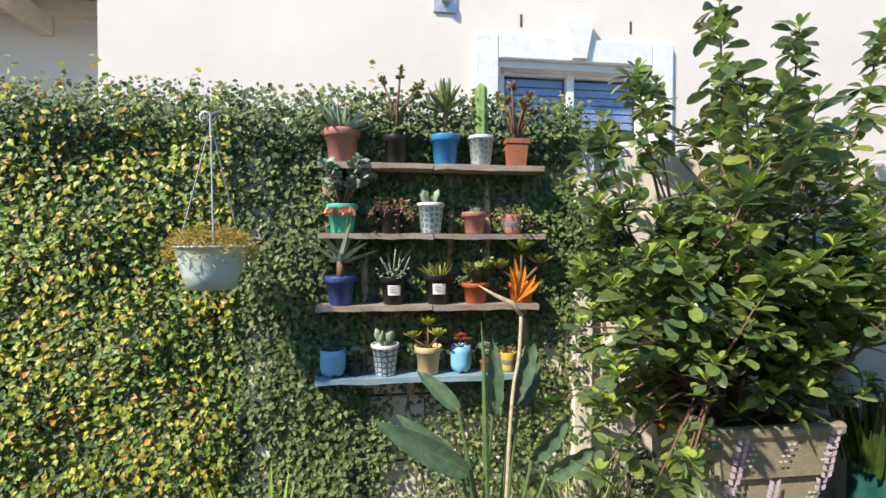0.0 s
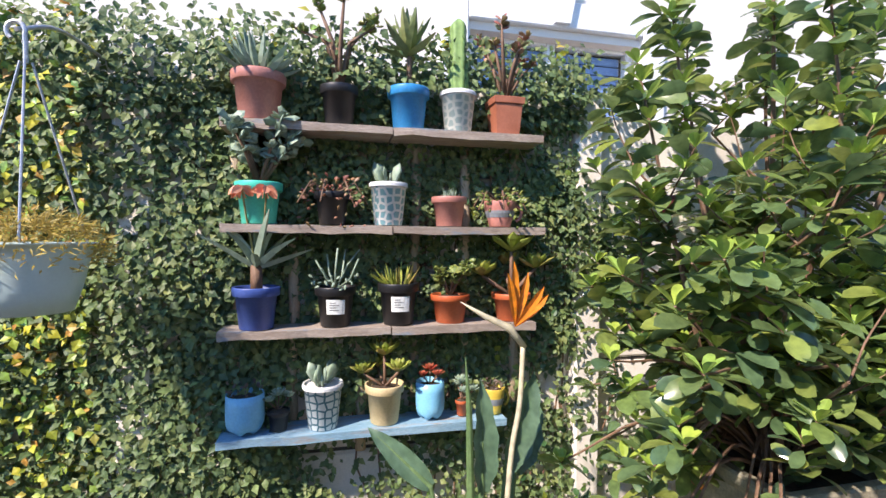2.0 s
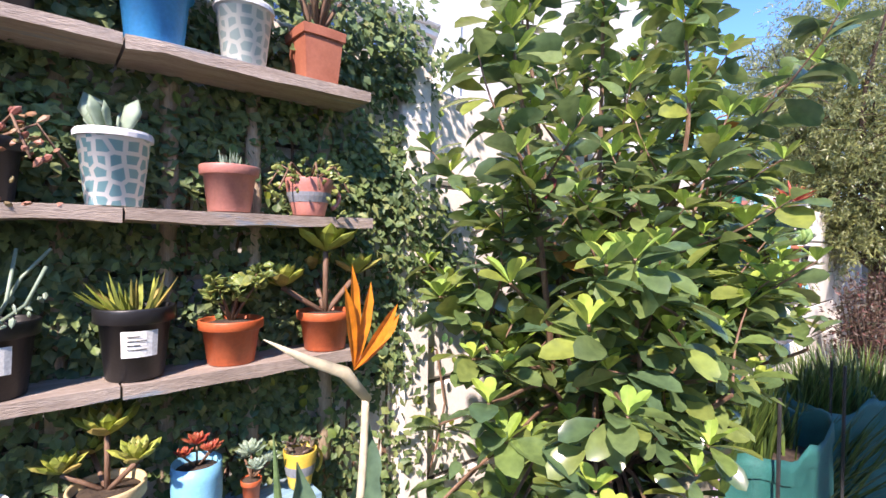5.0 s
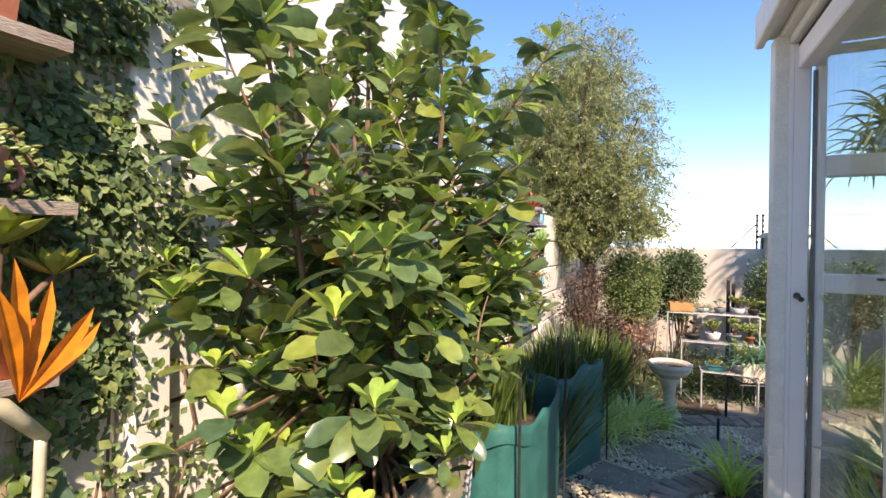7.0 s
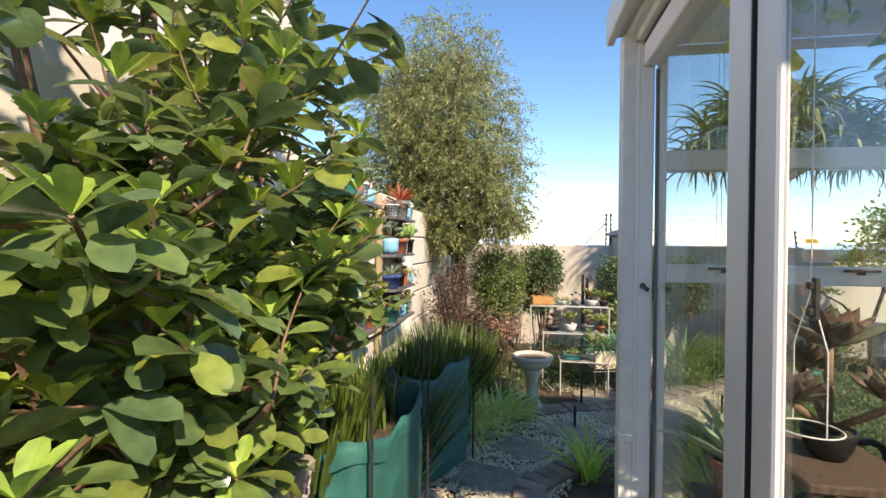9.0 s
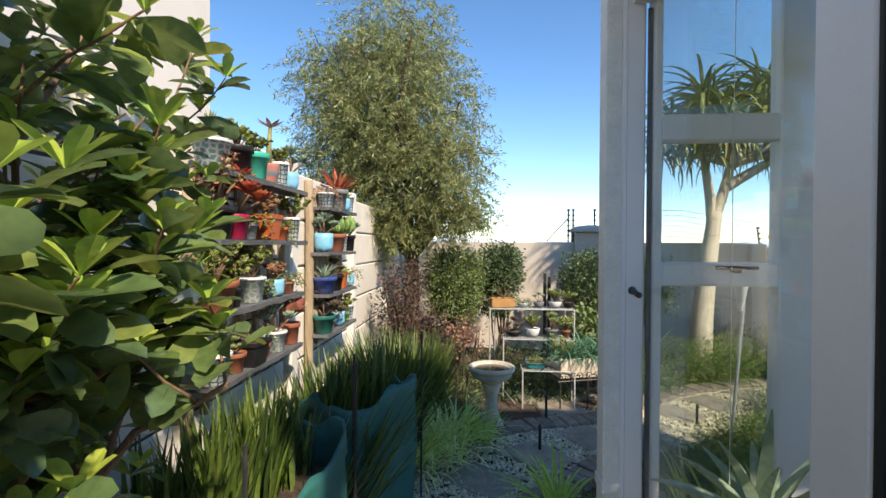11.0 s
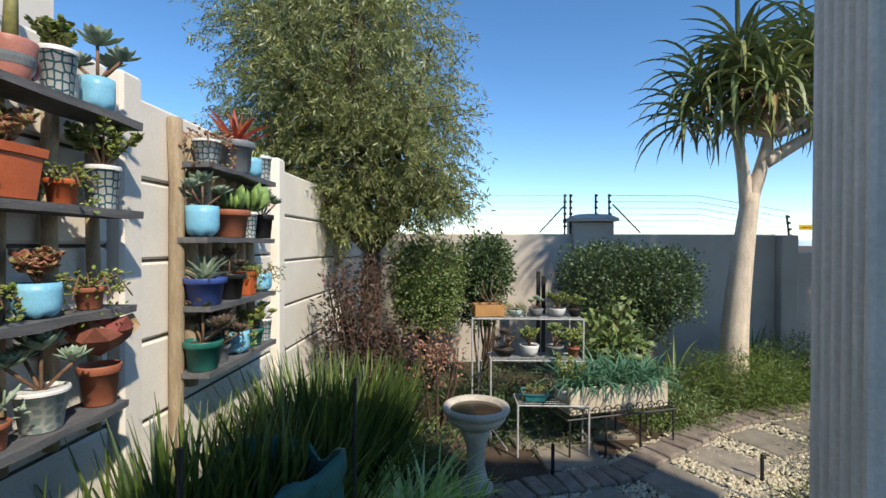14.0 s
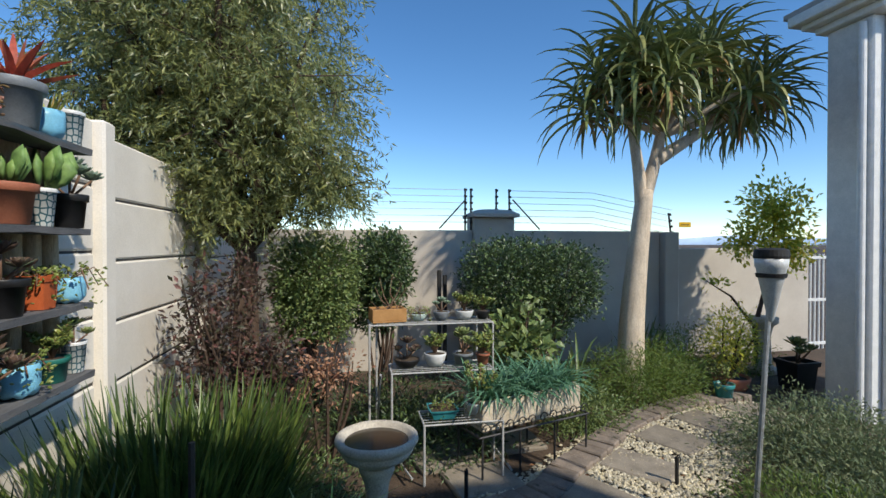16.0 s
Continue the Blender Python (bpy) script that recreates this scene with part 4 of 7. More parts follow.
# singly built leaves where the shelf wall is passed
leaf_mesh = Geo().leaves(np.zeros((1, 3)), np.array([[0, -0.3, -1.0]]), np.array([[0, -1.0, 0.3]]), 0.03, 0.021, True, 0.2, 0.2).mesh("leaf")
leaf_mesh.materials.append(M["ivy_obj"])
figs = thing("climbing_fig", "creeping fig runners with small dark leaves on pale wall", "climbing plant")
for j in range(240):
    x, z = rs.uniform(0.3, 1.12), rs.uniform(0.25, 2.1)
    b = new("leaf", leaf_mesh); b.parent = figs
    b.location = (x, WALL_Y - rs.uniform(0.012, 0.06), z)
    b.rotation_euler = (rs.normal(0, 0.3), rs.normal(0, 0.9), rs.normal(0, 0.4))
for j in range(14):
    x = rs.uniform(0.2, 1.05); pts = [(x, WALL_Y - 0.01, 0.05)]
    for q in range(12):
        x += rs.normal(0, 0.035); pts.append((x, WALL_Y - 0.008, 0.05 + (q + 1) * rs.uniform(0.12, 0.175)))
    part("runner", Geo().tube(pts, 0.0035, 5), "stem", figs)

# ---- planter with the large glossy bush ----
pl = thing("planter", "weathered square concrete planter with lilac flower stencils", "planter", (1.53, 1.90, 0))
pl_prof = [(0.215, 0.0), (0.235, 0.68), (0.236, 0.70), (0.262, 0.715), (0.272, 0.86), (0.287, 0.885), (0.29, 0.912), (0.283, 0.92), (0.255, 0.92), (0.245, 0.90), (0.235, 0.80)]
def frustum(prof):
    g = Geo()
    v, f = [], []
    for r, z in prof:
        c = 0.02
        v += [(r - c, -r, z), (r, -r + c, z), (r, r - c, z), (r - c, r, z), (-r + c, r, z), (-r, r - c, z), (-r, -r + c, z), (-r + c, -r, z)]
    for i in range(len(prof) - 1):
        for j in range(8):
            k = (j + 1) % 8
            f.append((8 * i + j, 8 * i + k, 8 * i + 8 + k, 8 * i + 8 + j))
    f.append(tuple(range(8))[::-1])
    return g.add(v, f)
part("pot", frustum(pl_prof), "planter", pl)
part("soil", Geo().lathe([(0.0, 0.0), (0.236, 0.0), (0.236, 0.02), (0.1, 0.035), (0.0, 0.035)], 24, (0, 0, 0.82), True), "potsoil", pl)
rs = np.random.RandomState(21)
for sx, tall in ((-0.22, 0.20), (0.17, 0.22), (-0.06, 0.14), (-0.2, 0.12), (0.24, 0.1)):
    base_z = {0.20: 0.66, 0.22: 0.66, 0.14: 0.55, 0.12: 0.36, 0.1: 0.33}[tall]
    g = Geo()
    n = 9
    zz = np.linspace(0, tall, n)
    for sgn in (-1, 1):
        P = stack(sx + 0.25 * zz + sgn * 0.006, -0.2765 + 0 * zz - 0.012 * (base_z + zz > 0.71), base_z + zz)
        g.leaves(P, stack(np.full(n, sgn * 0.7), np.zeros(n), np.ones(n)), np.tile([0, -1.0, 0], (n, 1)), 0.032, 0.022, False, 0.02, 0)
    part("lilac_stencil", g, "lilac", pl, "lilac painted flower spike")
for cx, cz in ((-0.13, 0.84), (0.02, 0.85), (0.2, 0.85), (-0.02, 0.6), (0.16, 0.63), (-0.15, 0.6)):
    g = Geo()
    for j in range(8):
        x, z = cx + (j % 2) * 0.022 - (j // 2) * 0.012, cz - (j // 2) * 0.022
        y = -0.2895 if z > 0.715 else -0.2415
        g.leaves(np.array([[x, y, z]] * 2), np.array([[-0.5, 0, 1.0], [0.7, 0, 0.8]]), np.tile([0, -1.0, 0], (2, 1)), 0.014, 0.009, False, 0.02, 0)
    part("white_stencil", g, "whitemark", pl, "white painted bird stencil")

bush = thing("glossy_bush", "large glossy broad-leaved bush growing in the concrete planter", "bush", (1.53, 1.90, 0.84))
trunks, young, old, twigP = Geo(), Geo(), Geo(), []
rs = np.random.RandomState(8)
heads = []
def grow(p, d, length, rad, depth):
    n = 6
    pts = [np.array(p)]
    for i in range(n):
        d = d + rs.normal(0, 0.10, 3) + np.array([0, 0, 0.05])
        d /= np.linalg.norm(d)
        pts.append(pts[-1] + d * length / n)
    e = pts[-1]
    if e[0] > 0.9 or e[0] < -0.84 or e[1] > 0.28 or e[1] < -0.66 or e[2] > 1.4 or (e[0] > 0.4 and e[1] < -0.36):
        return False
    if depth == 0:
        heads.append((pts[-1], d.copy()))
        heads.append((pts[-3], d.copy()))
        trunks.tube(pts, np.linspace(rad, rad * 0.55, n + 1), 7)
        return True
    used = 0
    for i in range(2, n + 1):
        if i == n or rs.rand() < 0.85:
            side = rs.normal(0, 1, 3); side[2] = abs(side[2]) * 0.35
            side /= np.linalg.norm(side)
            nd = d * 0.5 + side * 0.8
            if grow(pts[i], nd / np.linalg.norm(nd), length * rs.uniform(0.42, 0.62), rad * 0.5, depth - 1):
                used = i
    if used:
        trunks.tube(pts[:used + 1], np.linspace(rad, rad * (1 - 0.45 * used / n), used + 1), 7)
    return used > 0
# main stems: (lean x, lean y, length)
for lx, ly, ln in ((-0.25, -0.05, 1.0), (0.05, 0.05, 1.25), (0.35, 0.0, 1.0), (-0.55, -0.1, 0.75), (0.6, 0.05, 0.8), (0.15, -0.5, 0.6), (-0.35, -0.55, 0.5), (0.55, -0.45, 0.55), (0.1, 0.45, 0.85), (-0.8, -0.15, 0.6), (0.85, -0.1, 0.5), (-0.9, -0.5, 0.65), (-0.7, -0.7, 0.7), (-0.5, 0.1, 0.95), (0.4, -0.35, 0.8), (0.2, -0.2, 1.05), (0.8, -0.15, 0.85)):
    d = np.array([lx, ly, 1.0]); d /= np.linalg.norm(d)
    grow((lx * 0.1, ly * 0.1, 0.0), d, ln, 0.012, 2)
# upright shoots that stand clear of the crown
for tx, ty, tz, n in ((-0.11, -0.05, 1.80, 9), (0.27, -0.05, 1.72, 8), (0.64, -0.08, 1.72, 9), (-0.48, -0.05, 1.50, 8), (0.05, 0.1, 1.62, 6), (0.45, 0.15, 1.55, 6), (-0.3, 0.1, 1.5, 6), (-0.7, -0.2, 1.25, 6), (-0.25, -0.35, 1.4, 6)):
    c = bez([(tx * 0.55, ty * 0.5, tz - 0.85), (tx * 0.85, ty, tz - 0.4), (tx, ty, tz)], 8)
    trunks.tube(c, np.linspace(0.009, 0.003, len(c)), 6)
    for q in range(n):
        p = c[-1 - int(q * 1.25)]
        heads.append((p, np.array([0.25 * (-1) ** q, -0.1, 0.3]) + rs.normal(0, 0.1, 3)))
part("trunk", trunks, "stem", bush)
H = np.array([h[0] for h in heads]); HD = np.array([h[1] for h in heads])
keep = (H[:, 0] < 0.9) & (H[:, 0] > -0.84) & (H[:, 1] < 0.28) & (H[:, 1] > -0.66) & (H[:, 2] > 0.12) & (H[:, 2] < 1.9) & ~((H[:, 0] > 0.4) & (H[:, 1] < -0.36))
H, HD = H[keep], HD[keep]
# skirt of low hanging shoots round the planter's rim
m = 100
a = rs.uniform(0, 2 * np.pi, m)
skirt = stack(0.46 * np.cos(a) * rs.uniform(0.5, 1.2, m), 0.32 * np.sin(a) - 0.04, rs.uniform(0.13, 0.6, m))
m2 = 75
low = stack(rs.uniform(-0.86, -0.12, m2), rs.uniform(-0.52, 0.02, m2), rs.uniform(0.0, 0.75, m2))
low = low[(low[:, 0] < -0.34) | (low[:, 2] > 0.3)]
H = np.concatenate([H, skirt, low])
HD = np.concatenate([HD, stack(np.cos(a), np.sin(a), np.full(m, 0.5)), rs.normal(0, 0.25, (len(low), 3)) + np.array([-0.6, -0.5, 0.5])])
side = Geo()
for e in low:
    side.tube(bez([(-0.05, -0.04, 0.02), tuple(e * np.array([0.55, 0.55, 0.5]) + np.array([0, 0, 0.16])), tuple(e)], 5), np.linspace(0.007, 0.003, 11), 5)
part("side_shoot", side, "stem", bush)["kind"] = "stuff"
whorl = 8
P = np.repeat(H, whorl, 0); A = np.repeat(HD, whorl, 0)
k = len(P)
ang = rs.uniform(0, 2 * np.pi, k)
out = stack(np.cos(ang), np.sin(ang), rs.uniform(-0.65, 0.75, k))
P = P - A * rs.uniform(0, 0.11, k)[:, None]
D = out + 0.35 * A
N = np.tile([0, 0, 1.0], (k, 1)) + rs.normal(0, 0.4, (k, 3))
L = rs.uniform(0.06, 0.108, k)
single = (P[:, 1] < -0.12) & (rs.uniform(0, 1, k) < 0.2)
pick = np.zeros(k, bool); pick[np.flatnonzero(single)[:260]] = True
crown = Geo().leaves(P[~pick], D[~pick], N[~pick], L[~pick], L[~pick] * rs.uniform(0.42, 0.56, (~pick).sum()), "blunt", 0.3, 0.3)
cr = part("crown", crown, "bush", bush, smooth=True)
cr["kind"] = "stuff"
lm = []
for q in range(4):
    me = Geo().leaves(np.zeros((1, 3)), np.array([[1.0, 0, 0]]), np.array([[0, 0, 1.0]]), 0.098 - 0.010 * q, 0.048 - 0.003 * q, "blunt", 0.15 + 0.06 * q, 0.1 + 0.1 * q).mesh("leaf", True)
    me.materials.append(M["bush_obj"]); lm.append(me)
for j in np.flatnonzero(pick):
    b = new("leaf", lm[j % 4]); b.parent = bush
    b.location = P[j]
    b.rotation_mode = "QUATERNION"
    b.rotation_quaternion = Vector(D[j]).to_track_quat("X", "Z")
hp = np.flatnonzero(rs.uniform(0, 1, len(H)) < 0.8)
for j in hp:
    n = 5
    an = np.arange(n) * 2.4 + j
    young.leaves(np.tile(H[j], (n, 1)), stack(np.cos(an), np.sin(an), np.full(n, 1.1)), np.tile(np.array([0, 0, 1.0]), (n, 1)) + stack(-np.cos(an), -np.sin(an), 0 * an), 0.045 + 0.02 * (j % 3) / 2, 0.024, "blunt", 0.3, 0.1)
part("young_foliage", young, "young", bush, "pale green young leaf tips")
n = 26
j = rs.randint(0, k, n)
old.leaves(P[j] + rs.normal(0, 0.02, (n, 3)), D[j], N[j], 0.085, 0.042, True, 0.3, 0.3)
part("ageing_foliage", old, "ageing", bush, "a few red and orange ageing leaves")

# ---- trees and shrubs ----
def limb_tree(t, trunk_mat, base_h, r0, spread, tips, rs, fork_z, lean=(0, 0)):
    g = Geo()
    ends = []
    top = np.array([lean[0], lean[1], fork_z])
    g.tube([(0, 0, -0.05), (lean[0] * 0.3, lean[1] * 0.3, fork_z * 0.5), tuple(top)], [r0 * 1.25, r0, r0 * 0.8], 12)
    for e in tips:
        e = np.array(e)
        mid = top + (e - top) * 0.5 + np.array([*rs.normal(0, spread * 0.12, 2), 0.12 * np.linalg.norm(e - top)])
        c = bez([tuple(top), tuple(mid), tuple(e)], 6)
        g.tube(c, np.linspace(r0 * 0.42, r0 * 0.1, len(c)), 8)
        ends.append(c)
    part("trunk", g, trunk_mat, t)
    return ends


def fine_tree():
    t = thing("willow_leaved_tree", "tall fine-leaved grey-green tree behind the hedge", "tree", (6.75, 1.84, 0))
    rs = np.random.RandomState(31)
    tips = [(rs.uniform(-0.8, 0.8), rs.uniform(-0.6, 0.95), rs.uniform(2.0, 4.0)) for _ in range(18)]
    ends = limb_tree(t, "bark", 0, 0.10, 1.0, tips, rs, 1.35, (0.05, 0.0))
    g, tw = Geo(), Geo()
    lobes = [((0.0, 0.15, 3.0), (0.95, 1.02, 1.15)), ((-0.1, -0.3, 2.45), (0.8, 0.62, 0.62)), ((0.1, 0.75, 2.7), (0.8, 0.75, 0.75)), ((0.1, 0.25, 4.0), (0.7, 0.75, 0.75)), ((-0.2, 0.8, 2.15), (0.55, 0.42, 0.38)), ((-0.1, 0.15, 1.95), (0.55, 0.55, 0.36)), ((-0.1, -0.6, 2.0), (0.45, 0.34, 0.32)), ((0.0, 0.95, 3.5), (0.6, 0.55, 0.6)), ((-0.1, 0.1, 1.72), (0.42, 0.5, 0.3)), ((-0.15, -0.55, 1.85), (0.35, 0.3, 0.25)), ((-0.1, 0.65, 1.8), (0.4, 0.35, 0.28))]
    m = 6200
    for c, s in lobes:
        mm = int(m * s[0] * s[1] * s[2] / 3.4) + 90
        d = rnd_dirs(mm, -1, 1, rs) * (rs.uniform(0, 1, mm) ** 0.5)[:, None] * rs.uniform(0.82, 1.08, mm)[:, None]
        C = np.array(c) + d * np.array(s)
        n = 24
        hang = stack(d[:, 0] * 0.8 + rs.normal(0, 0.35, mm), d[:, 1] * 0.8 + rs.normal(0, 0.35, mm), rs.uniform(-0.9, 0.35, mm))
        hang /= np.linalg.norm(hang, axis=1)[:, None]
        Lt = rs.uniform(0.15, 0.32, mm)
        s01 = np.linspace(0, 1, n)
        P = C[:, None] + hang[:, None] * (s01[None, :, None] * Lt[:, None, None]) + np.array([0, 0, -0.12]) * (s01 ** 2)[None, :, None] * Lt[:, None, None] * 2
        P = P.reshape(-1, 3) + rs.normal(0, 0.012, (mm * n, 3))
        D = np.repeat(hang, n, 0) * 0.5 + rs.normal(0, 0.55, (mm * n, 3)) + np.array([0, 0, -0.25])
        ll = rs.uniform(0.035, 0.075, mm * n)
        g.leaves(P, D, rnd_dirs(mm * n, 0, 1, rs), ll, ll * 0.2, False, 0.1, 0.15)
        for q in range(0, mm, 14):
            tw.tube([C[q] - hang[q] * 0.25, C[q], C[q] + hang[q] * Lt[q] * 0.6], [0.006, 0.004, 0.002], 4)
    part("branchwork", tw, "bark", t)
    part("crown", g, "willow", t)["kind"] = "stuff"


fine_tree()


def tree_aloe():
    t = thing("tree_aloe", "tall tree aloe with pale forked trunk and drooping blades", "tree", (7.0, -1.80, 0))
    rs = np.random.RandomState(41)
    g = Geo()
    g.tube(bez([(0, 0.15, -0.05), (0.0, 0.14, 0.6), (0.0, 0.08, 1.3), (0.0, 0.0, 1.95)], 7), np.linspace(0.14, 0.078, 22), 14)
    part("trunk", g, "palebark", t, smooth=True)
    limbs = Geo()
    heads = []
    for a, b, c in (((0, 0.03, 1.8), (0.02, 0.06, 2.15), (0.05, 0.12, 2.6)), ((0, -0.12, 2.25), (0, -0.42, 2.43), (0.05, -0.85, 2.68)), ((0, 0.0, 1.9), (0.0, -0.12, 2.3), (0.0, -0.24, 2.85))):
        limbs.tube(bez([a, b, c], 6), np.linspace(0.07, 0.042, 13), 10)
        for q in range(5):
            e = np.array(c) + np.array([rs.normal(0, 0.28), rs.normal(0, 0.34), rs.uniform(0.1, 0.55)])
            limbs.tube(bez([c, tuple((np.array(c) + e) / 2 + np.array([0, 0, 0.04])), tuple(e)], 4), np.linspace(0.04, 0.026, 9), 8)
            heads.append(e)
    part("limb", limbs, "palebark", t, smooth=True)
    heads += [np.array([0.0, 0.62, 2.72]), np.array([0.05, -1.12, 2.8]), np.array([0.3, 0.0, 3.3]), np.array([-0.3, -0.4, 3.2]), np.array([-0.5, 0.1, 2.9]), np.array([-0.4, -0.8, 2.9]), np.array([0.1, -0.55, 3.45]), np.array([0.0, -1.4, 2.95]), np.array([0.1, -1.05, 3.3]), np.array([-0.2, 0.25, 3.3]), np.array([-0.1, 0.55, 3.0])]
    for e in heads[15:]:
        tw = Geo().tube(bez([(0, -0.2, 2.5), tuple((np.array([0, -0.2, 2.5]) + e) / 2), tuple(e)], 4), np.linspace(0.035, 0.024, 9), 8)
        part("limb", tw, "palebark", t, smooth=True)
    dead = Geo()
    for e in heads:
        n = 34
        az = np.arange(n) * 2.4 + rs.uniform(0, 6)
        lev = np.linspace(1.25, -0.35, n)
        b = Geo().blades(e + stack(0.02 * np.cos(az), 0.02 * np.sin(az), np.linspace(0.04, -0.10, n)), az, lev, rs.uniform(0.42, 0.7, n), rs.uniform(0.032, 0.046, n), rs.uniform(1.0, 2.2, n), 7, 0.55, 0.75, 0.5)
        part("blade_rosette", b, "aloe", t, "drooping green blades")
        n = 7
        az = rs.uniform(0, 6.28, n)
        dead.blades(e + stack(0 * az, 0 * az, np.full(n, -0.12)), az, rs.uniform(-0.9, -0.2, n), rs.uniform(0.2, 0.36, n), 0.03, rs.uniform(0.4, 1.0, n), 4, 0.4)
    part("dry_foliage", dead, "deadblade", t, "dry brown hanging blades")


tree_aloe()


def leaf_shrub(name, label, at, lobes, count, size, mat, seed, cat="shrub", twig=True, ratio=0.5, shell=0.45, box=False):
    """A shrub: stems from the ground and leaves gathered towards the outside of uneven lobes (centre, radii)."""
    t = thing(name, label, cat, at)
    rs = np.random.RandomState(seed)
    g, tw = Geo(), Geo()
    vol = sum(s[0] * s[1] * s[2] for _, s in lobes)
    for c, s in lobes:
        c, s = np.array(c, float), np.array(s, float)
        k = int(count * s[0] * s[1] * s[2] / vol)
        d = rnd_dirs(k, -1, 1, rs)
        if box:
            d = d / (np.max(np.abs(d), axis=1)[:, None] ** 0.42)
        rr = rs.uniform(0, 1, k) ** shell
        lump = 1 + 0.16 * np.sin(d[:, 0] * 7 + d[:, 2] * 5 + seed) * np.sin(d[:, 1] * 8 + d[:, 2] * 6) + 0.08 * np.sin(d[:, 0] * 19 + d[:, 1] * 17 + d[:, 2] * 15)
        P = c + d * (rr * lump * rs.uniform(0.92, 1.08, k))[:, None] * s
        P[:, 2] = np.maximum(P[:, 2], 0.03)
        D = d * 0.7 + rs.normal(0, 0.6, (k, 3)) + np.array([0, 0, 0.2])
        L = size * rs.uniform(0.6, 1.3, k)
        g.leaves(P, D, rnd_dirs(k, 0.2, 1, rs), L, L * ratio, False, 0.25, 0.2)
        if twig:
            for q in range(5):
                e = c + rnd_dirs(1, -0.3, 1, rs)[0] * s * 0.8
                tw.tube([(rs.normal(0, 0.04), rs.normal(0, 0.04), -0.05), tuple((e + np.array([0, 0, 0])) * np.array([0.5, 0.5, 0.5]) + rs.normal(0, 0.03, 3)), tuple(e)], [0.016, 0.011, 0.004], 5)
    if twig:
        part("branchwork", tw, "bark", t)
    part("foliage", g, mat, t)["kind"] = "stuff"
    return t


leaf_shrub("clipped_hedge", "clipped green hedge shrub with bare stems below", (7.0, 1.32, 0), [((0, 0, 1.14), (0.38, 0.37, 0.34)), ((0, 0.02, 0.85), (0.34, 0.32, 0.26))], 19000, 0.036, "hedge", 51, "hedge", box=True, shell=0.3)
leaf_shrub("clipped_hedge", "darker leafy shrub beside the clipped hedge", (7.25, 0.74, 0), [((0, 0, 1.22), (0.34, 0.28, 0.33)), ((0, 0.05, 0.85), (0.26, 0.22, 0.25))], 8500, 0.045, "hedge_dark", 52, "hedge", box=True)
leaf_shrub("rounded_hedge", "rounded dark green hedge shrub before the boundary wall", (7.3, -0.78, 0), [((0, 0.28, 1.08), (0.42, 0.46, 0.38)), ((0, -0.28, 1.04), (0.38, 0.38, 0.38)), ((0.1, 0.0, 0.65), (0.3, 0.4, 0.25))], 24000, 0.038, "hedge_dark", 53, "hedge", box=True, shell=0.3)
leaf_shrub("purple_shrub", "dark purple-leaved shrub with reddish tips", (6.0, 1.80, 0), [((0, 0.06, 0.75), (0.34, 0.30, 0.5)), ((-0.2, 0.12, 1.12), (0.13, 0.12, 0.3)), ((0.2, -0.05, 1.12), (0.22, 0.2, 0.3)), ((0.1, -0.25, 0.6), (0.3, 0.25, 0.35))], 4300, 0.045, "mauve", 54, ratio=0.42, shell=0.85)
leaf_shrub("leafy_shrub", "light green leafy shrub behind the trough", (6.35, -0.25, 0), [((0, 0, 0.6), (0.3, 0.35, 0.32)), ((0.1, -0.1, 0.85), (0.12, 0.12, 0.2))], 900, 0.075, "hedge", 55, shell=0.7, ratio=0.6)
leaf_shrub("low_bush", "low dark green feathery bush under the tree aloe", (6.7, -1.55, 0), [((0, 0, 0.18), (0.5, 0.65, 0.32)), ((0.3, -0.5, 0.2), (0.4, 0.5, 0.32))], 15000, 0.04, "feather", 56, ratio=0.2, twig=False)
leaf_shrub("low_bush", "low green bush at the foot of the boundary wall", (7.3, -2.6, 0), [((0, 0.1, 0.25), (0.4, 0.45, 0.32)), ((0, -0.6, 0.2), (0.35, 0.4, 0.28))], 4500, 0.04, "feather", 57, ratio=0.25, twig=False)
leaf_shrub("bright_shrub", "sunlit yellow-green shrub in a low pot", (6.75, -2.55, 0.12), [((0, 0, 0.38), (0.24, 0.26, 0.34))], 2600, 0.04, "lemon", 58, ratio=0.3)
leaf_shrub("lemon_tree", "young lemon tree with yellow-green leaves", (7.3, -3.45, 0), [((0, -0.15, 1.75), (0.35, 0.4, 0.42)), ((0.0, 0.25, 1.45), (0.22, 0.25, 0.25)), ((0, -0.35, 1.35), (0.28, 0.3, 0.3)), ((0, 0.55, 1.02), (0.08, 0.22, 0.08))], 2900, 0.065, "lemon", 59, "tree", twig=False, ratio=0.5, shell=0.8)
lem = [o for o in scene.objects if o.name.startswith("lemon_tree")][0]
part("trunk", Geo().tube([(0, 0.05, -0.03), (0, 0.1, 0.5), (0, -0.05, 1.0), (0, -0.15, 1.7)], [0.03, 0.026, 0.02, 0.008], 8).tube([(0, 0.1, 0.5), (0, 0.4, 0.85), (0, 0.7, 1.02)], [0.018, 0.012, 0.005], 6).tube([(0, -0.05, 1.0), (0, -0.3, 1.25), (0, -0.45, 1.5)], [0.014, 0.01, 0.004], 6), "bark", lem)
leaf_shrub("bed_herbs", "grey-green low herbs filling the bed beside the path", (5.0, -1.9, 0), [((0, 0, 0.1), (0.8, 0.75, 0.30)), ((-0.5, 0.5, 0.08), (0.5, 0.5, 0.24)), ((0.5, -0.2, 0.1), (0.5, 0.6, 0.3))], 26000, 0.035, "greyherb", 60, ratio=0.28, twig=False)
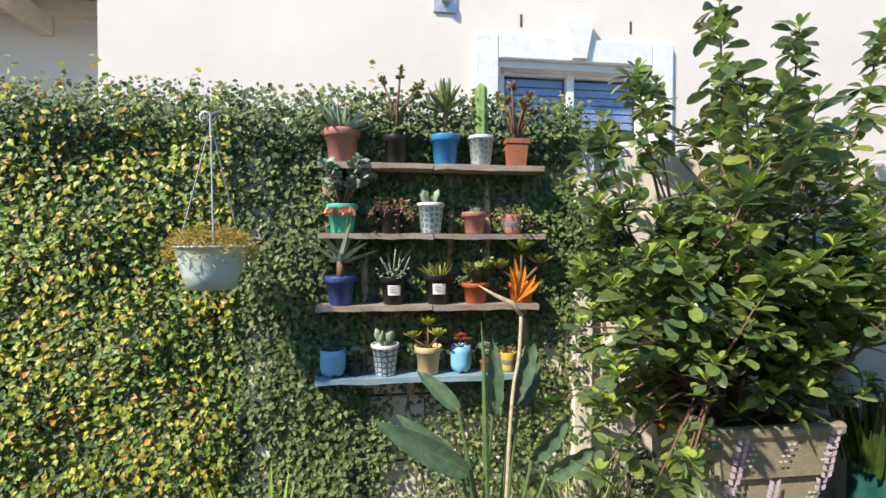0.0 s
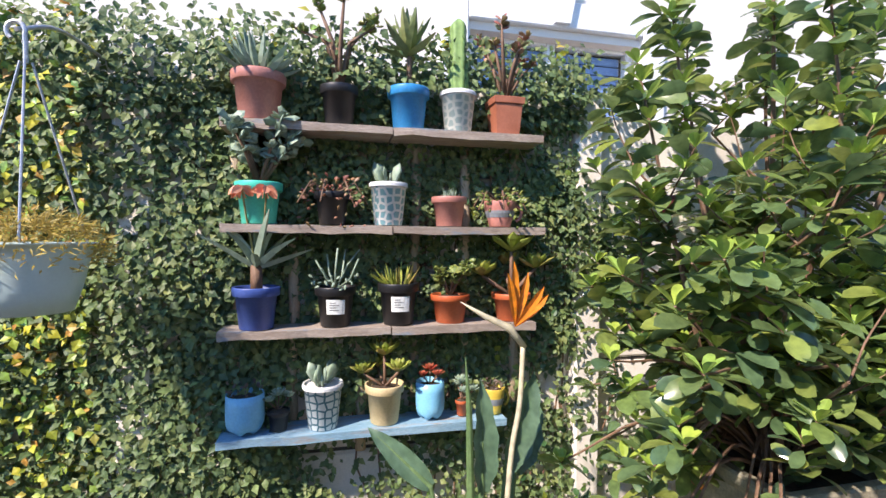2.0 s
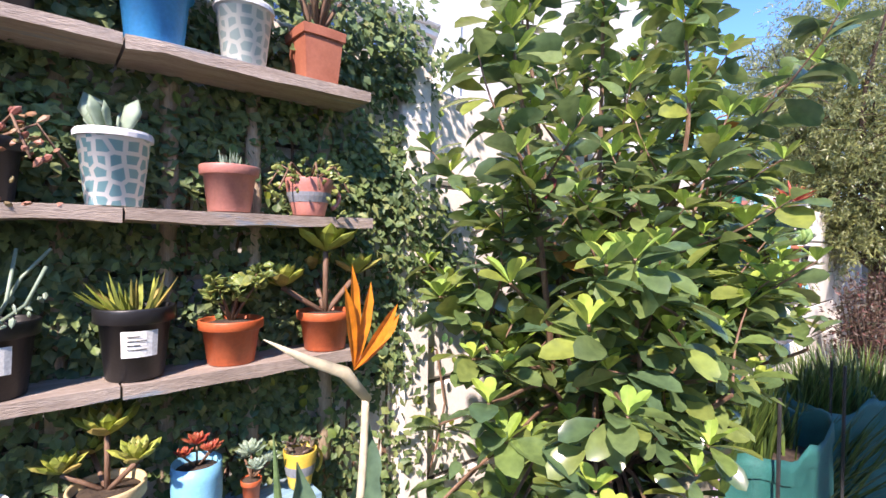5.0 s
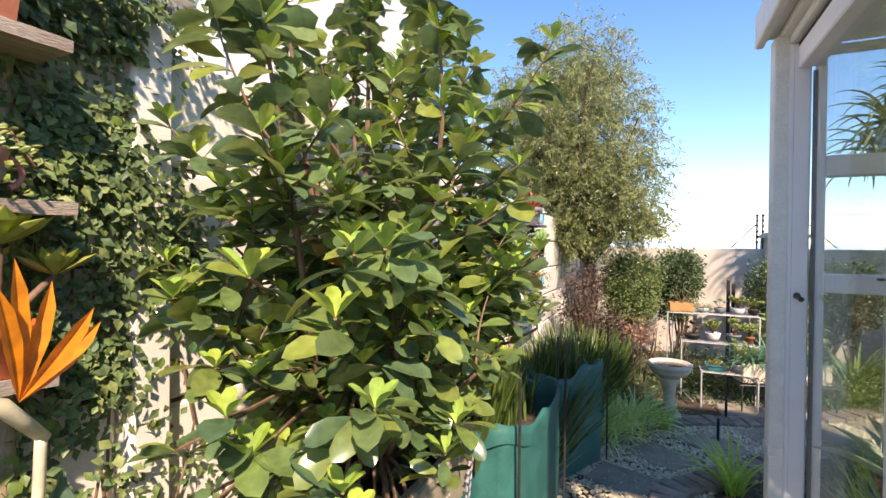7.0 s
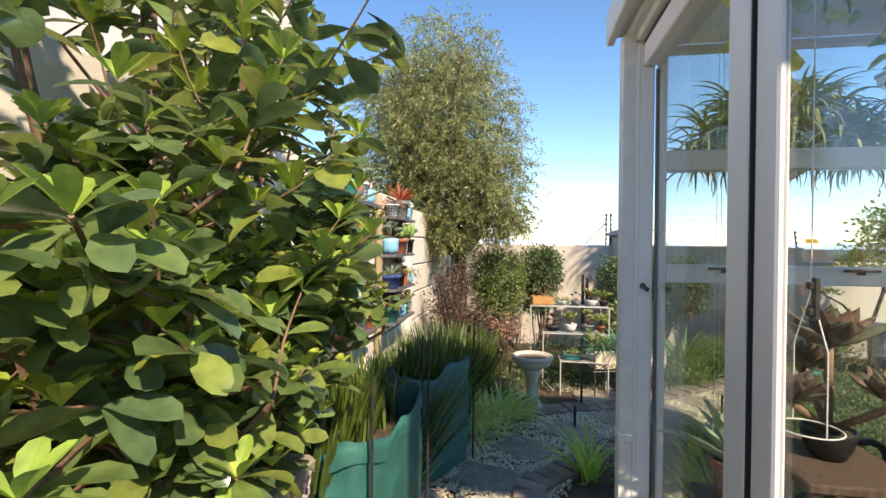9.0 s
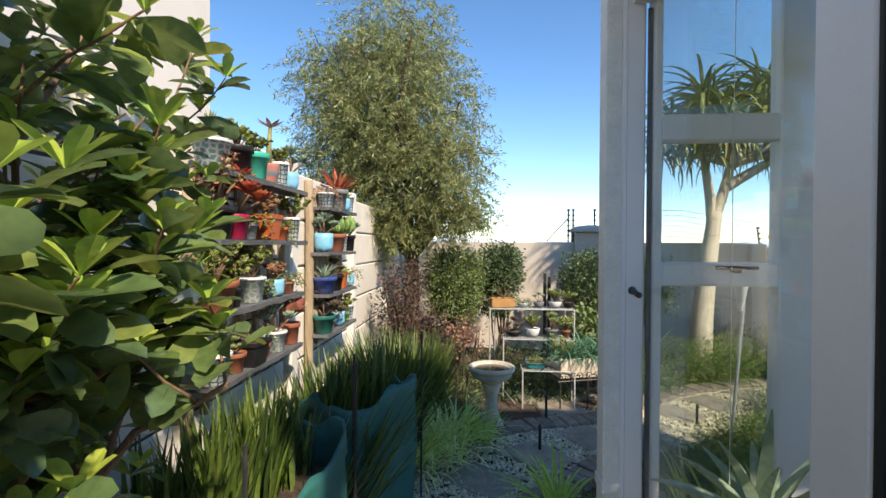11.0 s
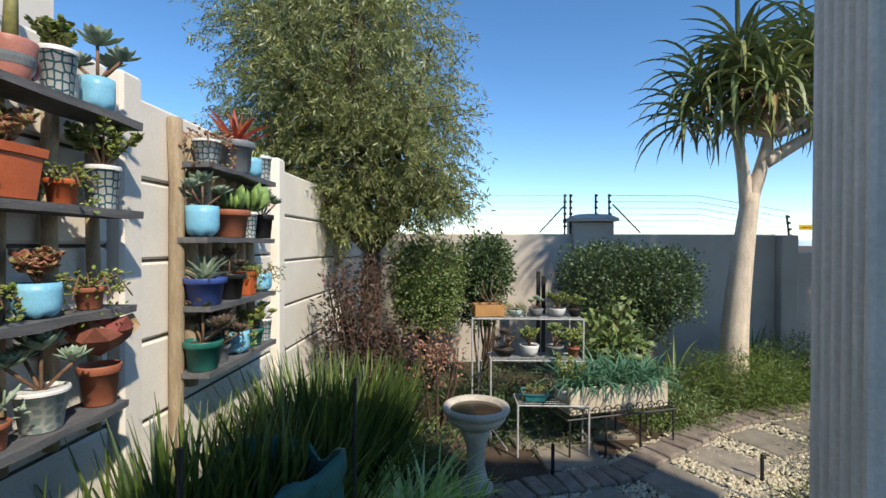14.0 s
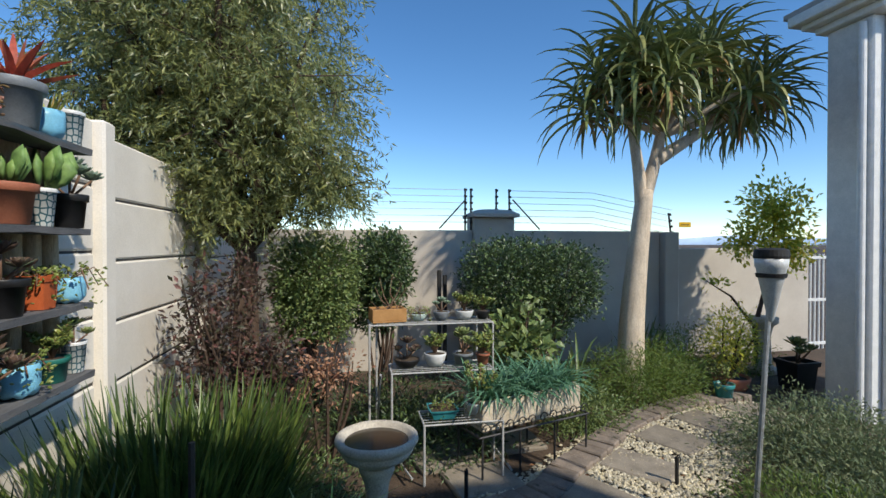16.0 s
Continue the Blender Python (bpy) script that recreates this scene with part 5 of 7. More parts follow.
leaf_shrub("bed_herbs", "bright feathery green groundcover in the bed", (4.55, -1.05, 0), [((0, 0, 0.08), (0.5, 0.45, 0.24)), ((-0.5, 0.2, 0.06), (0.45, 0.4, 0.18))], 13000, 0.04, "feather", 61, ratio=0.2, twig=False)
leaf_shrub("dry_coral_shrub", "dry coral-coloured twiggy shrub by the bird bath", (5.95, 1.18, 0), [((0, 0, 0.6), (0.2, 0.26, 0.24))], 620, 0.03, "coral", 62, shell=0.8)
leaf_shrub("low_bush", "small dark shrub beside the concrete planter", (1.08, 1.98, 0), [((0, 0, 0.45), (0.2, 0.16, 0.3))], 500, 0.05, "hedge_dark", 63, ratio=0.45)


def clump(name, label, at, n, mat, length, width, el, droop, spread, seed, cat="plant", seg=5, stiff=0.25):
    t = thing(name, label, cat, at)
    rs = np.random.RandomState(seed)
    az = rs.uniform(0, 2 * np.pi, n)
    r = spread * np.sqrt(rs.uniform(0, 1, n))
    P = stack(r * np.cos(az + rs.normal(0, 0.7, n)), r * np.sin(az + rs.normal(0, 0.7, n)), np.full(n, -0.02))
    g = Geo().blades(P, az, rs.uniform(*el, n), rs.uniform(*length, n), rs.uniform(*width, n), rs.uniform(*droop, n), seg, stiff)
    part("foliage", g, mat, t)["kind"] = "stuff"
    return t


for i, (x, y, n, h) in enumerate(((3.25, 1.88, 430, 0.98), (3.8, 1.82, 460, 1.0), (4.75, 1.72, 620, 1.0), (5.15, 1.58, 420, 0.88))):
    clump("sword_leaf_clump", "dense clump of dark green sword-shaped leaves", (x, y, 0), n, "sword", (h * 0.55, h * 0.95), (0.02, 0.034), (1.0, 1.55), (0.05, 0.5), 0.22, 70 + i)
for x, n in ((2.16, 90), (2.42, 110), (2.68, 110)):
    clump("sword_leaf_clump", "upright dark green sword-shaped leaves rising from a grow bag", (x, 1.79, 0.66), n, "sword", (0.2, 0.42), (0.018, 0.03), (1.25, 1.57), (0.02, 0.25), 0.1, 170 + n + int(x * 10))
clump("variegated_clump", "variegated cream and green grassy clump by the path", (4.62, 1.25, 0), 300, "variegated", (0.3, 0.58), (0.010, 0.018), (0.7, 1.5), (0.9, 1.9), 0.16, 81)
clump("variegated_clump", "variegated cream and green grassy clump by the path", (4.3, 1.45, 0), 240, "variegated", (0.3, 0.5), (0.010, 0.018), (0.7, 1.5), (0.9, 1.9), 0.15, 82)
clump("green_clump", "upright green leafy clump beside the bird bath", (4.75, 0.98, 0), 60, "strap", (0.2, 0.36), (0.014, 0.022), (1.0, 1.5), (0.2, 0.8), 0.08, 83)
clump("daylily", "light green strap-leaved plant beside the path", (3.75, 0.55, 0), 34, "strap", (0.3, 0.5), (0.022, 0.034), (0.9, 1.5), (0.5, 1.5), 0.05, 84)
clump("daylily", "light green strap-leaved plant below the climbing fig", (-0.42, 1.75, 0.0), 16, "strap", (0.62, 0.82), (0.035, 0.05), (1.1, 1.5), (0.2, 0.6), 0.05, 85)
clump("grass_clump", "fine yellow-green grass at the foot of the wall", (0.85, 1.9, 0.0), 300, "variegated", (0.5, 0.85), (0.003, 0.006), (1.0, 1.55), (0.4, 1.4), 0.08, 86)
clump("aloe_clump", "green arching aloe clump under the tree aloe", (6.75, -0.95, 0.0), 60, "hedge", (0.5, 0.85), (0.03, 0.04), (0.6, 1.5), (0.8, 1.7), 0.08, 87)
clump("sword_leaf_clump", "upright dark leaves by the boundary wall", (7.5, -2.1, 0), 40, "sword", (0.4, 0.7), (0.025, 0.035), (1.0, 1.5), (0.1, 0.5), 0.1, 88)
clump("bright_clump", "bright yellow-green leaves outside the sunroom corner", (3.35, -0.2, 0), 160, "lemon", (0.3, 0.6), (0.015, 0.03), (0.9, 1.5), (0.4, 1.2), 0.25, 89)

leaf_shrub("ground_ferns", "dark green ferny growth below the plant stand", (6.1, 0.5, 0), [((0, 0, 0.08), (0.5, 0.7, 0.24)), ((0.5, 0.2, 0.1), (0.4, 0.8, 0.3))], 9000, 0.045, "hedge_dark", 64, ratio=0.25, twig=False)
leaf_shrub("ground_ferns", "dark green low growth beside the bird bath", (5.4, 1.35, 0), [((0, 0, 0.06), (0.45, 0.4, 0.22))], 3500, 0.045, "hedge", 65, ratio=0.22, twig=False)
leaf_shrub("ground_ferns", "low dark green growth along the brick edging", (6.2, -0.75, 0), [((0, 0, 0.08), (0.28, 0.4, 0.24))], 3500, 0.04, "hedge", 66, ratio=0.25, twig=False)
leaf_shrub("ground_ferns", "low green growth at the foot of the sunroom corner", (3.6, 0.1, 0), [((0, 0, 0.05), (0.5, 0.35, 0.16)), ((0.5, -0.4, 0.05), (0.5, 0.5, 0.16))], 6000, 0.035, "feather", 67, ratio=0.25, twig=False)

# ---- plant shelves on the wall ----
def shelf_unit(name, label, poles, shelves, split, mats, y_pole=2.178, tops=2.05, bottoms=0.85):
    """Round upright poles with plank shelves; poles: x, radius, bottom, top; shelves: z, x0, x1, material."""
    t = thing(name, label, "plant shelf")
    for x, r, z0, z1 in poles:
        n = 7
        zz = np.linspace(z0, z1, n)
        g = Geo().tube(stack(x + R.normal(0, 0.0025, n), np.full(n, y_pole) + R.normal(0, 0.0025, n), zz), r * (1 + R.normal(0, 0.04, n)), 10)
        part("pole", g, "pole", t, smooth=True)
    for z, runs in shelves:
        for x0, x1, mat in runs:
            g = Geo()
            n = 9
            xs = np.linspace(x0, x1, n)
            yf = 2.030 + R.normal(0, 0.002, n)
            zt = z + R.normal(0, 0.0009, n)
            v = np.concatenate([stack(xs, yf, zt), stack(xs, np.full(n, 2.158), zt), stack(xs, np.full(n, 2.158), zt - 0.024), stack(xs, yf + 0.002, zt - 0.024 + R.normal(0, 0.002, n))])
            f = []
            for i in range(n - 1):
                for q in range(4):
                    w = (q + 1) % 4
                    f.append((q * n + i, q * n + i + 1, w * n + i + 1, w * n + i))
            f += [(0, n, 2 * n, 3 * n), (n - 1, 4 * n - 1, 3 * n - 1, 2 * n - 1)]
            part("shelf_board", g.add(v, f), mat, t)
    return t


Z1 = (1.962, 1.662, 1.352, 1.042)
shelf_unit("plant_shelf", "four-tier weathered plank shelf on round poles against the fig wall",
           [(-0.245, 0.019, 0.93, 2.09), (-0.075, 0.018, 1.02, 2.15), (0.14, 0.019, 0.92, 2.15), (0.32, 0.018, 0.98, 2.12), (0.495, 0.017, 1.0, 2.09), (0.675, 0.019, 0.98, 2.1)],
           [(Z1[0], ((-0.262, 0.225, "plank"), (0.229, 0.72, "plank"))), (Z1[1], ((-0.262, 0.225, "plank"), (0.229, 0.73, "plank"))),
            (Z1[2], ((-0.272, 0.222, "plank"), (0.226, 0.70, "plank"))), (Z1[3], ((-0.275, 0.60, "plank_blue"),))], 0, None)
ZA = (1.846, 1.556, 1.256, 0.962)
shelf_unit("plant_shelf", "four-tier dark plank shelf on round poles against the panel wall",
           [(2.895, 0.026, 0.75, 1.84), (3.02, 0.02, 0.8, 1.9), (3.16, 0.02, 0.85, 1.9), (3.33, 0.02, 0.85, 1.9), (3.48, 0.02, 0.85, 1.9), (3.64, 0.02, 0.85, 1.9), (3.80, 0.02, 0.85, 1.9)],
           [(ZA[0], ((2.89, 3.83, "plank_grey"),)), (ZA[1], ((2.885, 3.83, "plank_grey"),)), (ZA[2], ((2.87, 3.80, "plank_grey"),)), (ZA[3], ((2.87, 3.76, "plank_grey"),))], 0, None)
ZB = (1.795, 1.48, 1.19, 0.915)
shelf_unit("plant_shelf", "smaller four-tier plank shelf on round poles against the panel wall",
           [(4.245, 0.03, 0.35, 1.975), (4.35, 0.03, 0.83, 1.93), (4.47, 0.03, 0.83, 1.93), (4.59, 0.03, 0.83, 1.88), (4.71, 0.03, 0.83, 1.86), (4.82, 0.03, 0.83, 1.83), (4.92, 0.03, 0.83, 1.8)],
           [(ZB[0], ((4.24, 4.93, "plank_grey"),)), (ZB[1], ((4.22, 4.92, "plank_grey"),)), (ZB[2], ((4.24, 4.94, "plank_grey"),)), (ZB[3], ((4.23, 4.95, "plank_grey"),))], 0, None)


# ---- pots and their plants ----
def pot_body(style, r, h):
    if style == "bottle":      # base half of a cut plastic bottle with lobed feet
        g = Geo()
        prof = [(0.35, 0.0), (0.62, 0.004), (0.86, 0.1), (0.97, 0.24), (1.0, 0.4), (1.0, 0.75), (0.98, 1.0), (0.955, 1.0), (0.95, 0.8)]
        seg = 30
        a = np.arange(seg) * 2 * np.pi / seg
        v = []
        for k, z in prof:
            foot = (1 - min(1, z / 0.3)) * 0.09 * (1 + np.cos(5 * a)) / 2
            rr = r * k * (1 + 0.02 * np.cos(5 * a) * (1 - z))
            v.append(stack(rr * np.cos(a), rr * np.sin(a), (z + foot) * h))
        f = [(i * seg + j, i * seg + (j + 1) % seg, (i + 1) * seg + (j + 1) % seg, (i + 1) * seg + j) for i in range(len(prof) - 1) for j in range(seg)]
        f.append(tuple(range(seg))[::-1])
        return g.add(np.concatenate(v), f)
    if style == "square":
        prof = [(0.66, 0), (0.70, 0.012), (0.84, 0.82), (0.93, 0.83), (0.96, 0.99), (0.94, 1.0), (0.88, 1.0), (0.84, 0.8)]
        return Geo().lathe([(k * r, z * h) for k, z in prof], 32, square=True)
    if style == "tall":        # slim glazed sleeve with a rolled rim
        prof = [(0.70, 0), (0.73, 0.012), (0.95, 0.9), (1.0, 0.905), (1.02, 0.94), (1.0, 0.995), (0.97, 1.0), (0.92, 0.98), (0.88, 0.8)]
    elif style == "cup":
        prof = [(0.62, 0), (0.66, 0.02), (0.72, 0.2), (0.9, 0.55), (0.96, 0.8), (1.0, 0.97), (0.98, 1.0), (0.93, 0.99), (0.88, 0.8)]
    elif style == "bowl":
        prof = [(0.5, 0), (0.62, 0.03), (0.85, 0.4), (0.97, 0.8), (1.0, 0.97), (0.98, 1.0), (0.93, 1.0), (0.88, 0.8)]
    else:
        prof = [(0.68, 0), (0.71, 0.015), (0.86, 0.78), (0.95, 0.785), (0.985, 0.80), (1.0, 0.975), (0.985, 1.0), (0.93, 1.0), (0.9, 0.97), (0.86, 0.8)]
    return Geo().lathe([(k * r, z * h) for k, z in prof], 28)


def ovals(g, P, D, N, L, W, T=0.3):
    """Thick fleshy leaves: flattened six-sided spindles."""
    P = np.asarray(P, float); k = len(P)
    D = D / (np.linalg.norm(D, axis=1)[:, None] + 1e-9)
    S = np.cross(D, N); S /= np.linalg.norm(S, axis=1)[:, None] + 1e-9
    U = np.cross(S, D)
    L = np.broadcast_to(L, (k,))[:, None]; W = np.broadcast_to(W, (k,))[:, None] * 0.5
    v = [P]
    for s, w in ((0.35, 0.8), (0.72, 1.0)):
        for a in range(6):
            v.append(P + D * L * s + S * W * w * math.cos(a * math.pi / 3) + U * W * w * T * 2 * math.sin(a * math.pi / 3))
    v.append(P + D * L)
    f = [(0, 1 + (a + 1) % 6, 1 + a) for a in range(6)] + [(1 + a, 1 + (a + 1) % 6, 7 + (a + 1) % 6, 7 + a) for a in range(6)] + [(7 + a, 7 + (a + 1) % 6, 13) for a in range(6)]
    g.many(np.stack(v, 1), f)


def rosette(g, c, r, n, rs, lift=0.5, fat=0.42):
    az = np.arange(n) * 2.4 + rs.uniform(0, 6)
    t = np.linspace(1, 0.15, n)
    D = stack(np.cos(az) * t, np.sin(az) * t, lift + (1 - t) * 1.2)
    ovals(g, np.tile(c, (n, 1)), D, np.tile([0, 0, 1.0], (n, 1)) - D * 0.3, r * (0.55 + 0.45 * t), r * fat * (0.6 + 0.4 * t), 0.18)


def plant_parts(kind, s, rs):
    """Plants about s metres tall, rooted at the origin: list of (part name, geometry, material)."""
    g, st = Geo(), Geo()
    o = np.array([0, 0, 0.0])
    if kind == "cushion":
        n = 60
        d = rnd_dirs(n, 0.15, 1, rs)
        g.blades(d * s * 0.25, np.arctan2(d[:, 1], d[:, 0]), np.arcsin(d[:, 2]), s * 0.8, s * 0.16, -0.3, 3, 0.4, 0.8, 0.6)
        return [("foliage", g, "greysucc")]
    if kind in ("jade", "bonsai", "silverjade", "pinkjade", "orangejade"):
        mat = {"jade": "jade", "bonsai": "jade", "silverjade": "greysucc", "pinkjade": "pinksucc", "orangejade": "pinksucc"}[kind]
        nb = {"bonsai": 9, "orangejade": 9}.get(kind, 11)
        for b in range(nb):
            az = b * 2.4 + rs.uniform(-0.4, 0.4)
            lean = rs.uniform(0.25, 0.9)
            e = np.array([math.cos(az) * lean, math.sin(az) * lean, 1.0]); e *= s * rs.uniform(0.55, 1.0) / np.linalg.norm(e)
            m = e * 0.5 + np.array([0, 0, s * 0.06])
            if kind == "bonsai":
                e = e * np.array([0.9, 0.9, 1.0]); m = np.array([e[0] * 0.3, e[1] * 0.3, s * 0.5])
            st.tube([o, m, e], [s * 0.03, s * 0.022, s * 0.012], 6)
            tuft = 3 if kind in ("bonsai", "orangejade") else 5
            for q in range(tuft):
                c = o + (m + (e - m) * (q + 1) / tuft if q else m)
                if kind in ("bonsai", "orangejade"):
                    c = e - (e - m) * 0.12 * q
                n = 6
                a = rs.uniform(0, 6.28, n)
                ll = rs.uniform(0.018, 0.030, n) * (1.7 if kind == "silverjade" else 1.0)
                ovals(g, np.tile(c, (n, 1)), stack(np.cos(a), np.sin(a), rs.uniform(0, 0.9, n)), rnd_dirs(n, 0.3, 1, rs), ll, ll * 0.62, 0.16)
        return [("stem", st, "stem"), ("foliage", g, mat)]
    if kind in ("rosette", "yrosette", "redrosette", "greyrosette", "darkrosette"):
        mat = {"rosette": "succ", "yrosette": "yellowsucc", "redrosette": "redsucc", "greyrosette": "greysucc", "darkrosette": "darksucc"}[kind]
        m = 4
        for b in range(m):
            az = b * 1.7 + rs.uniform(0, 1)
            rr = s * (0.0 if b == 0 else 0.5)
            c = np.array([math.cos(az) * rr, math.sin(az) * rr, s * (0.75 if b == 0 else rs.uniform(0.25, 0.6))])
            st.tube([o, c * np.array([0.6, 0.6, 0.6]), c], s * 0.035, 6)
            rosette(g, c, s * (0.55 if b == 0 else 0.42), 22, rs)
        return [("stem", st, "stem"), ("foliage", g, mat)]
    if kind in ("flap", "bigflap"):
        n = 12
        rosette(g, np.array([0, 0, s * 0.2]), s * 0.95, n, rs, 0.8, 0.75)
        return [("foliage", g, "bigred")]
    if kind in ("aeonium", "upright"):
        st.tube([o, (0.004, 0, s * 0.45), (0, 0, s * 0.6)], s * 0.035, 8)
        n = 20
        az = np.arange(n) * 2.4
        g.blades(np.tile([0, 0, s * 0.48], (n, 1)) + stack(0 * az, 0 * az, np.linspace(0, 0.15, n) * s), az, np.linspace(0.1, 1.35, n), s * 0.5, s * 0.14, -0.4, 4, 0.3, 0.6, 0.3)
        return [("stem", st, "stem"), ("foliage", g, "succ")]
    if kind == "cactus":
        for dx, hh, rr in ((0, 1.0, 0.1), (0.07, 0.55, 0.07), (-0.06, 0.4, 0.065)):
            n = 15
            a = np.arange(20) * 2 * np.pi / 20
            v = []
            for q in range(n):
                z = q / (n - 1)
                k = rr * s * (1 + 0.16 * np.cos(5 * a)) * min(1, 0.75 + z * 2) * math.sqrt(max(0.02, 1 - max(0, z - 0.85) ** 2 / 0.0226)) * (1 + 0.07 * math.sin(q * 2.1))
                v.append(stack(dx * s + k * np.cos(a), k * np.sin(a), np.full(20, z * s * hh)))
            g.add(np.concatenate(v), [(i * 20 + j, i * 20 + (j + 1) % 20, (i + 1) * 20 + (j + 1) % 20, (i + 1) * 20 + j) for i in range(n - 1) for j in range(20)] + [tuple((n - 1) * 20 + j for j in range(20))])
        return [("stem", g, "cactus")]
    if kind in ("pads", "greypads"):
        n = 9
        a = rs.uniform(0, 6.28, n)
        P = stack(np.cos(a) * s * 0.12, np.sin(a) * s * 0.12, rs.uniform(0, 0.1, n) * s)
        ovals(g, P, stack(np.cos(a) * 0.45, np.sin(a) * 0.45, np.ones(n)), stack(np.sin(a), -np.cos(a), 0 * a + 0.01), s * rs.uniform(0.5, 0.95, n), s * rs.uniform(0.3, 0.45, n), 0.14)
        return [("pad", g, "greysucc" if kind == "greypads" else "cactus")]
    if kind in ("aloe", "redaloe", "aloeflower"):
        n = 16
        az = np.arange(n) * 2.4
        zb = s * 0.28 if kind == "aloeflower" else 0.0
        if zb:
            st.tube([o, (0, 0, zb + 0.01)], s * 0.07, 8)
        g.blades(np.tile([0, 0, zb], (n, 1)), az, np.linspace(0.35, 1.4, n), s * rs.uniform(0.6, 0.85, n), s * 0.11, rs.uniform(0.0, 0.7, n), 5, 0.55, 0.7, 0.6)
        out = [("foliage", g, "redsucc" if kind == "redaloe" else "greysucc")]
        if zb:
            out.insert(0, ("stem", st, "stem"))
            fl, fs = Geo(), Geo()
            for dx in (-0.02, 0.03):
                fs.tube([(0, 0, zb), (dx, -0.05, s * 0.9), (dx * 1.3, -0.08, s * 1.22)], 0.003, 6)
                m = 10
                a = rs.uniform(0, 6.28, m)
                fl.leaves(np.tile([dx * 1.3, -0.08, s * 1.25], (m, 1)), stack(np.cos(a), np.sin(a), rs.uniform(-1.2, -0.2, m)), rnd_dirs(m, 0, 1, rs), 0.045, 0.022, True, 0.3)
            out += [("flower_stem", fs, "pinksucc"), ("flower", fl, "peach")]
        return out
    if kind in ("trail", "pinktrail"):
        n = 130
        a = rs.uniform(0, 6.28, n); r = s * 0.75 * np.sqrt(rs.uniform(0, 1, n))
        z = s * 0.4 * rs.uniform(-0.3, 1, n) - (r / s > 0.6) * s * rs.uniform(0, 0.9, n)
        ovals(g, stack(r * np.cos(a), r * np.sin(a), z), stack(np.cos(a), np.sin(a), rs.uniform(-0.4, 1, n)), rnd_dirs(n, 0.2, 1, rs), rs.uniform(0.012, 0.026, n), 0.012, 0.25)
        for q in range(7):
            b = q * 0.9
            st.tube([(0, 0, 0), (math.cos(b) * s * 0.5, math.sin(b) * s * 0.5, s * 0.3), (math.cos(b) * s * 0.8, math.sin(b) * s * 0.8, -s * 0.2)], 0.0025, 5)
        return [("stem", st, "stem"), ("foliage", g, "pinksucc" if kind == "pinktrail" else "jade")]
    if kind in ("spiky", "golden"):
        n = 34
        az = rs.uniform(0, 6.28, n)
        g.blades(stack(np.cos(az), np.sin(az), 0 * az) * s * 0.25, az, rs.uniform(0.5, 1.5, n), s * rs.uniform(0.4, 0.8, n), s * 0.09, -0.2, 3, 0.5, 0.8, 0.5)
        return [("foliage", g, "yellowsucc" if kind == "golden" else "greysucc")]
    if kind == "twiggy":
        for q in range(9):
            b = q * 2.4
            e = np.array([math.cos(b) * s * rs.uniform(0.2, 0.7), math.sin(b) * s * rs.uniform(0.2, 0.7), s * rs.uniform(0.4, 1)])
            st.tube([o, e * 0.5 + rs.normal(0, 0.01, 3), e], 0.003, 5)
        n = 24
        a = rs.uniform(0, 6.28, n)
        ovals(g, stack(np.cos(a), np.sin(a), rs.uniform(0.0, 0.6, n)) * s * 0.5, rnd_dirs(n, 0, 1, rs), rnd_dirs(n, 0, 1, rs), 0.018, 0.009)
        return [("stem", st, "greysucc"), ("foliage", g, "greysucc")]
    if kind == "tallstem":       # one stout bare stem with a star of leaves on top
        st.tube([o, (0.004, 0, s * 0.5), (0.02, 0, s * 0.85)], [s * 0.07, s * 0.055, s * 0.04], 8)
        n = 9
        az = np.arange(n) * 2.4
        g.blades(np.tile([0.02, 0, s * 0.84], (n, 1)), az, 0.35, s * 0.32, s * 0.11, -0.3, 3, 0.3, 0.5)
        return [("stem", st, "pinksucc"), ("foliage", g, "pinksucc")]
    n = 26
    a = rs.uniform(0, 6.28, n)
    ovals(g, stack(np.cos(a), np.sin(a), rs.uniform(0, 1, n)) * s * 0.4, rnd_dirs(n, 0, 1, rs), rnd_dirs(n, 0, 1, rs), 0.02, 0.01)
    return [("foliage", g, "darksucc")]


WORDS = {"terracotta": "terracotta", "pinkclay": "faded pink terracotta", "orange": "orange plastic", "black": "black plastic", "blue": "bright blue plastic", "sky": "light blue",
         "navy": "dark blue plastic", "mint": "mint green plastic", "cream": "cream", "yellow": "worn yellow", "magenta": "magenta", "grey": "grey", "green": "dark green", "white": "white",
         "scale_w": "white and teal scale-patterned", "scale_t": "teal and white scale-patterned", "scale_g": "pale green scale-patterned", "teal": "teal", "wood": "wooden"}
GROWTH = {"cushion": "a grey-green cushion succulent", "jade": "a green jade plant", "bonsai": "a tall branching succulent", "silverjade": "a silvery branching jade plant", "pinkjade": "a pink-tinged succulent",
          "orangejade": "an orange-tinged branching succulent", "rosette": "green rosettes", "yrosette": "yellow-green rosettes", "redrosette": "red rosettes", "greyrosette": "grey-green rosettes", "darkrosette": "dark rosettes",
          "flap": "a red flap-leaved succulent", "bigflap": "a large red flap-leaved succulent", "aeonium": "an upright green rosette", "upright": "an upright succulent", "cactus": "a columnar cactus", "pads": "cactus pads",
          "greypads": "grey succulent pads", "aloe": "a spreading aloe", "redaloe": "a red aloe", "aloeflower": "a flowering aloe", "trail": "a trailing succulent", "pinktrail": "a trailing pink succulent",
          "spiky": "a small spiky succulent", "golden": "a golden spiky succulent", "twiggy": "thin grey stems", "tallstem": "a bare-stemmed succulent", "dark": "small dark succulents"}


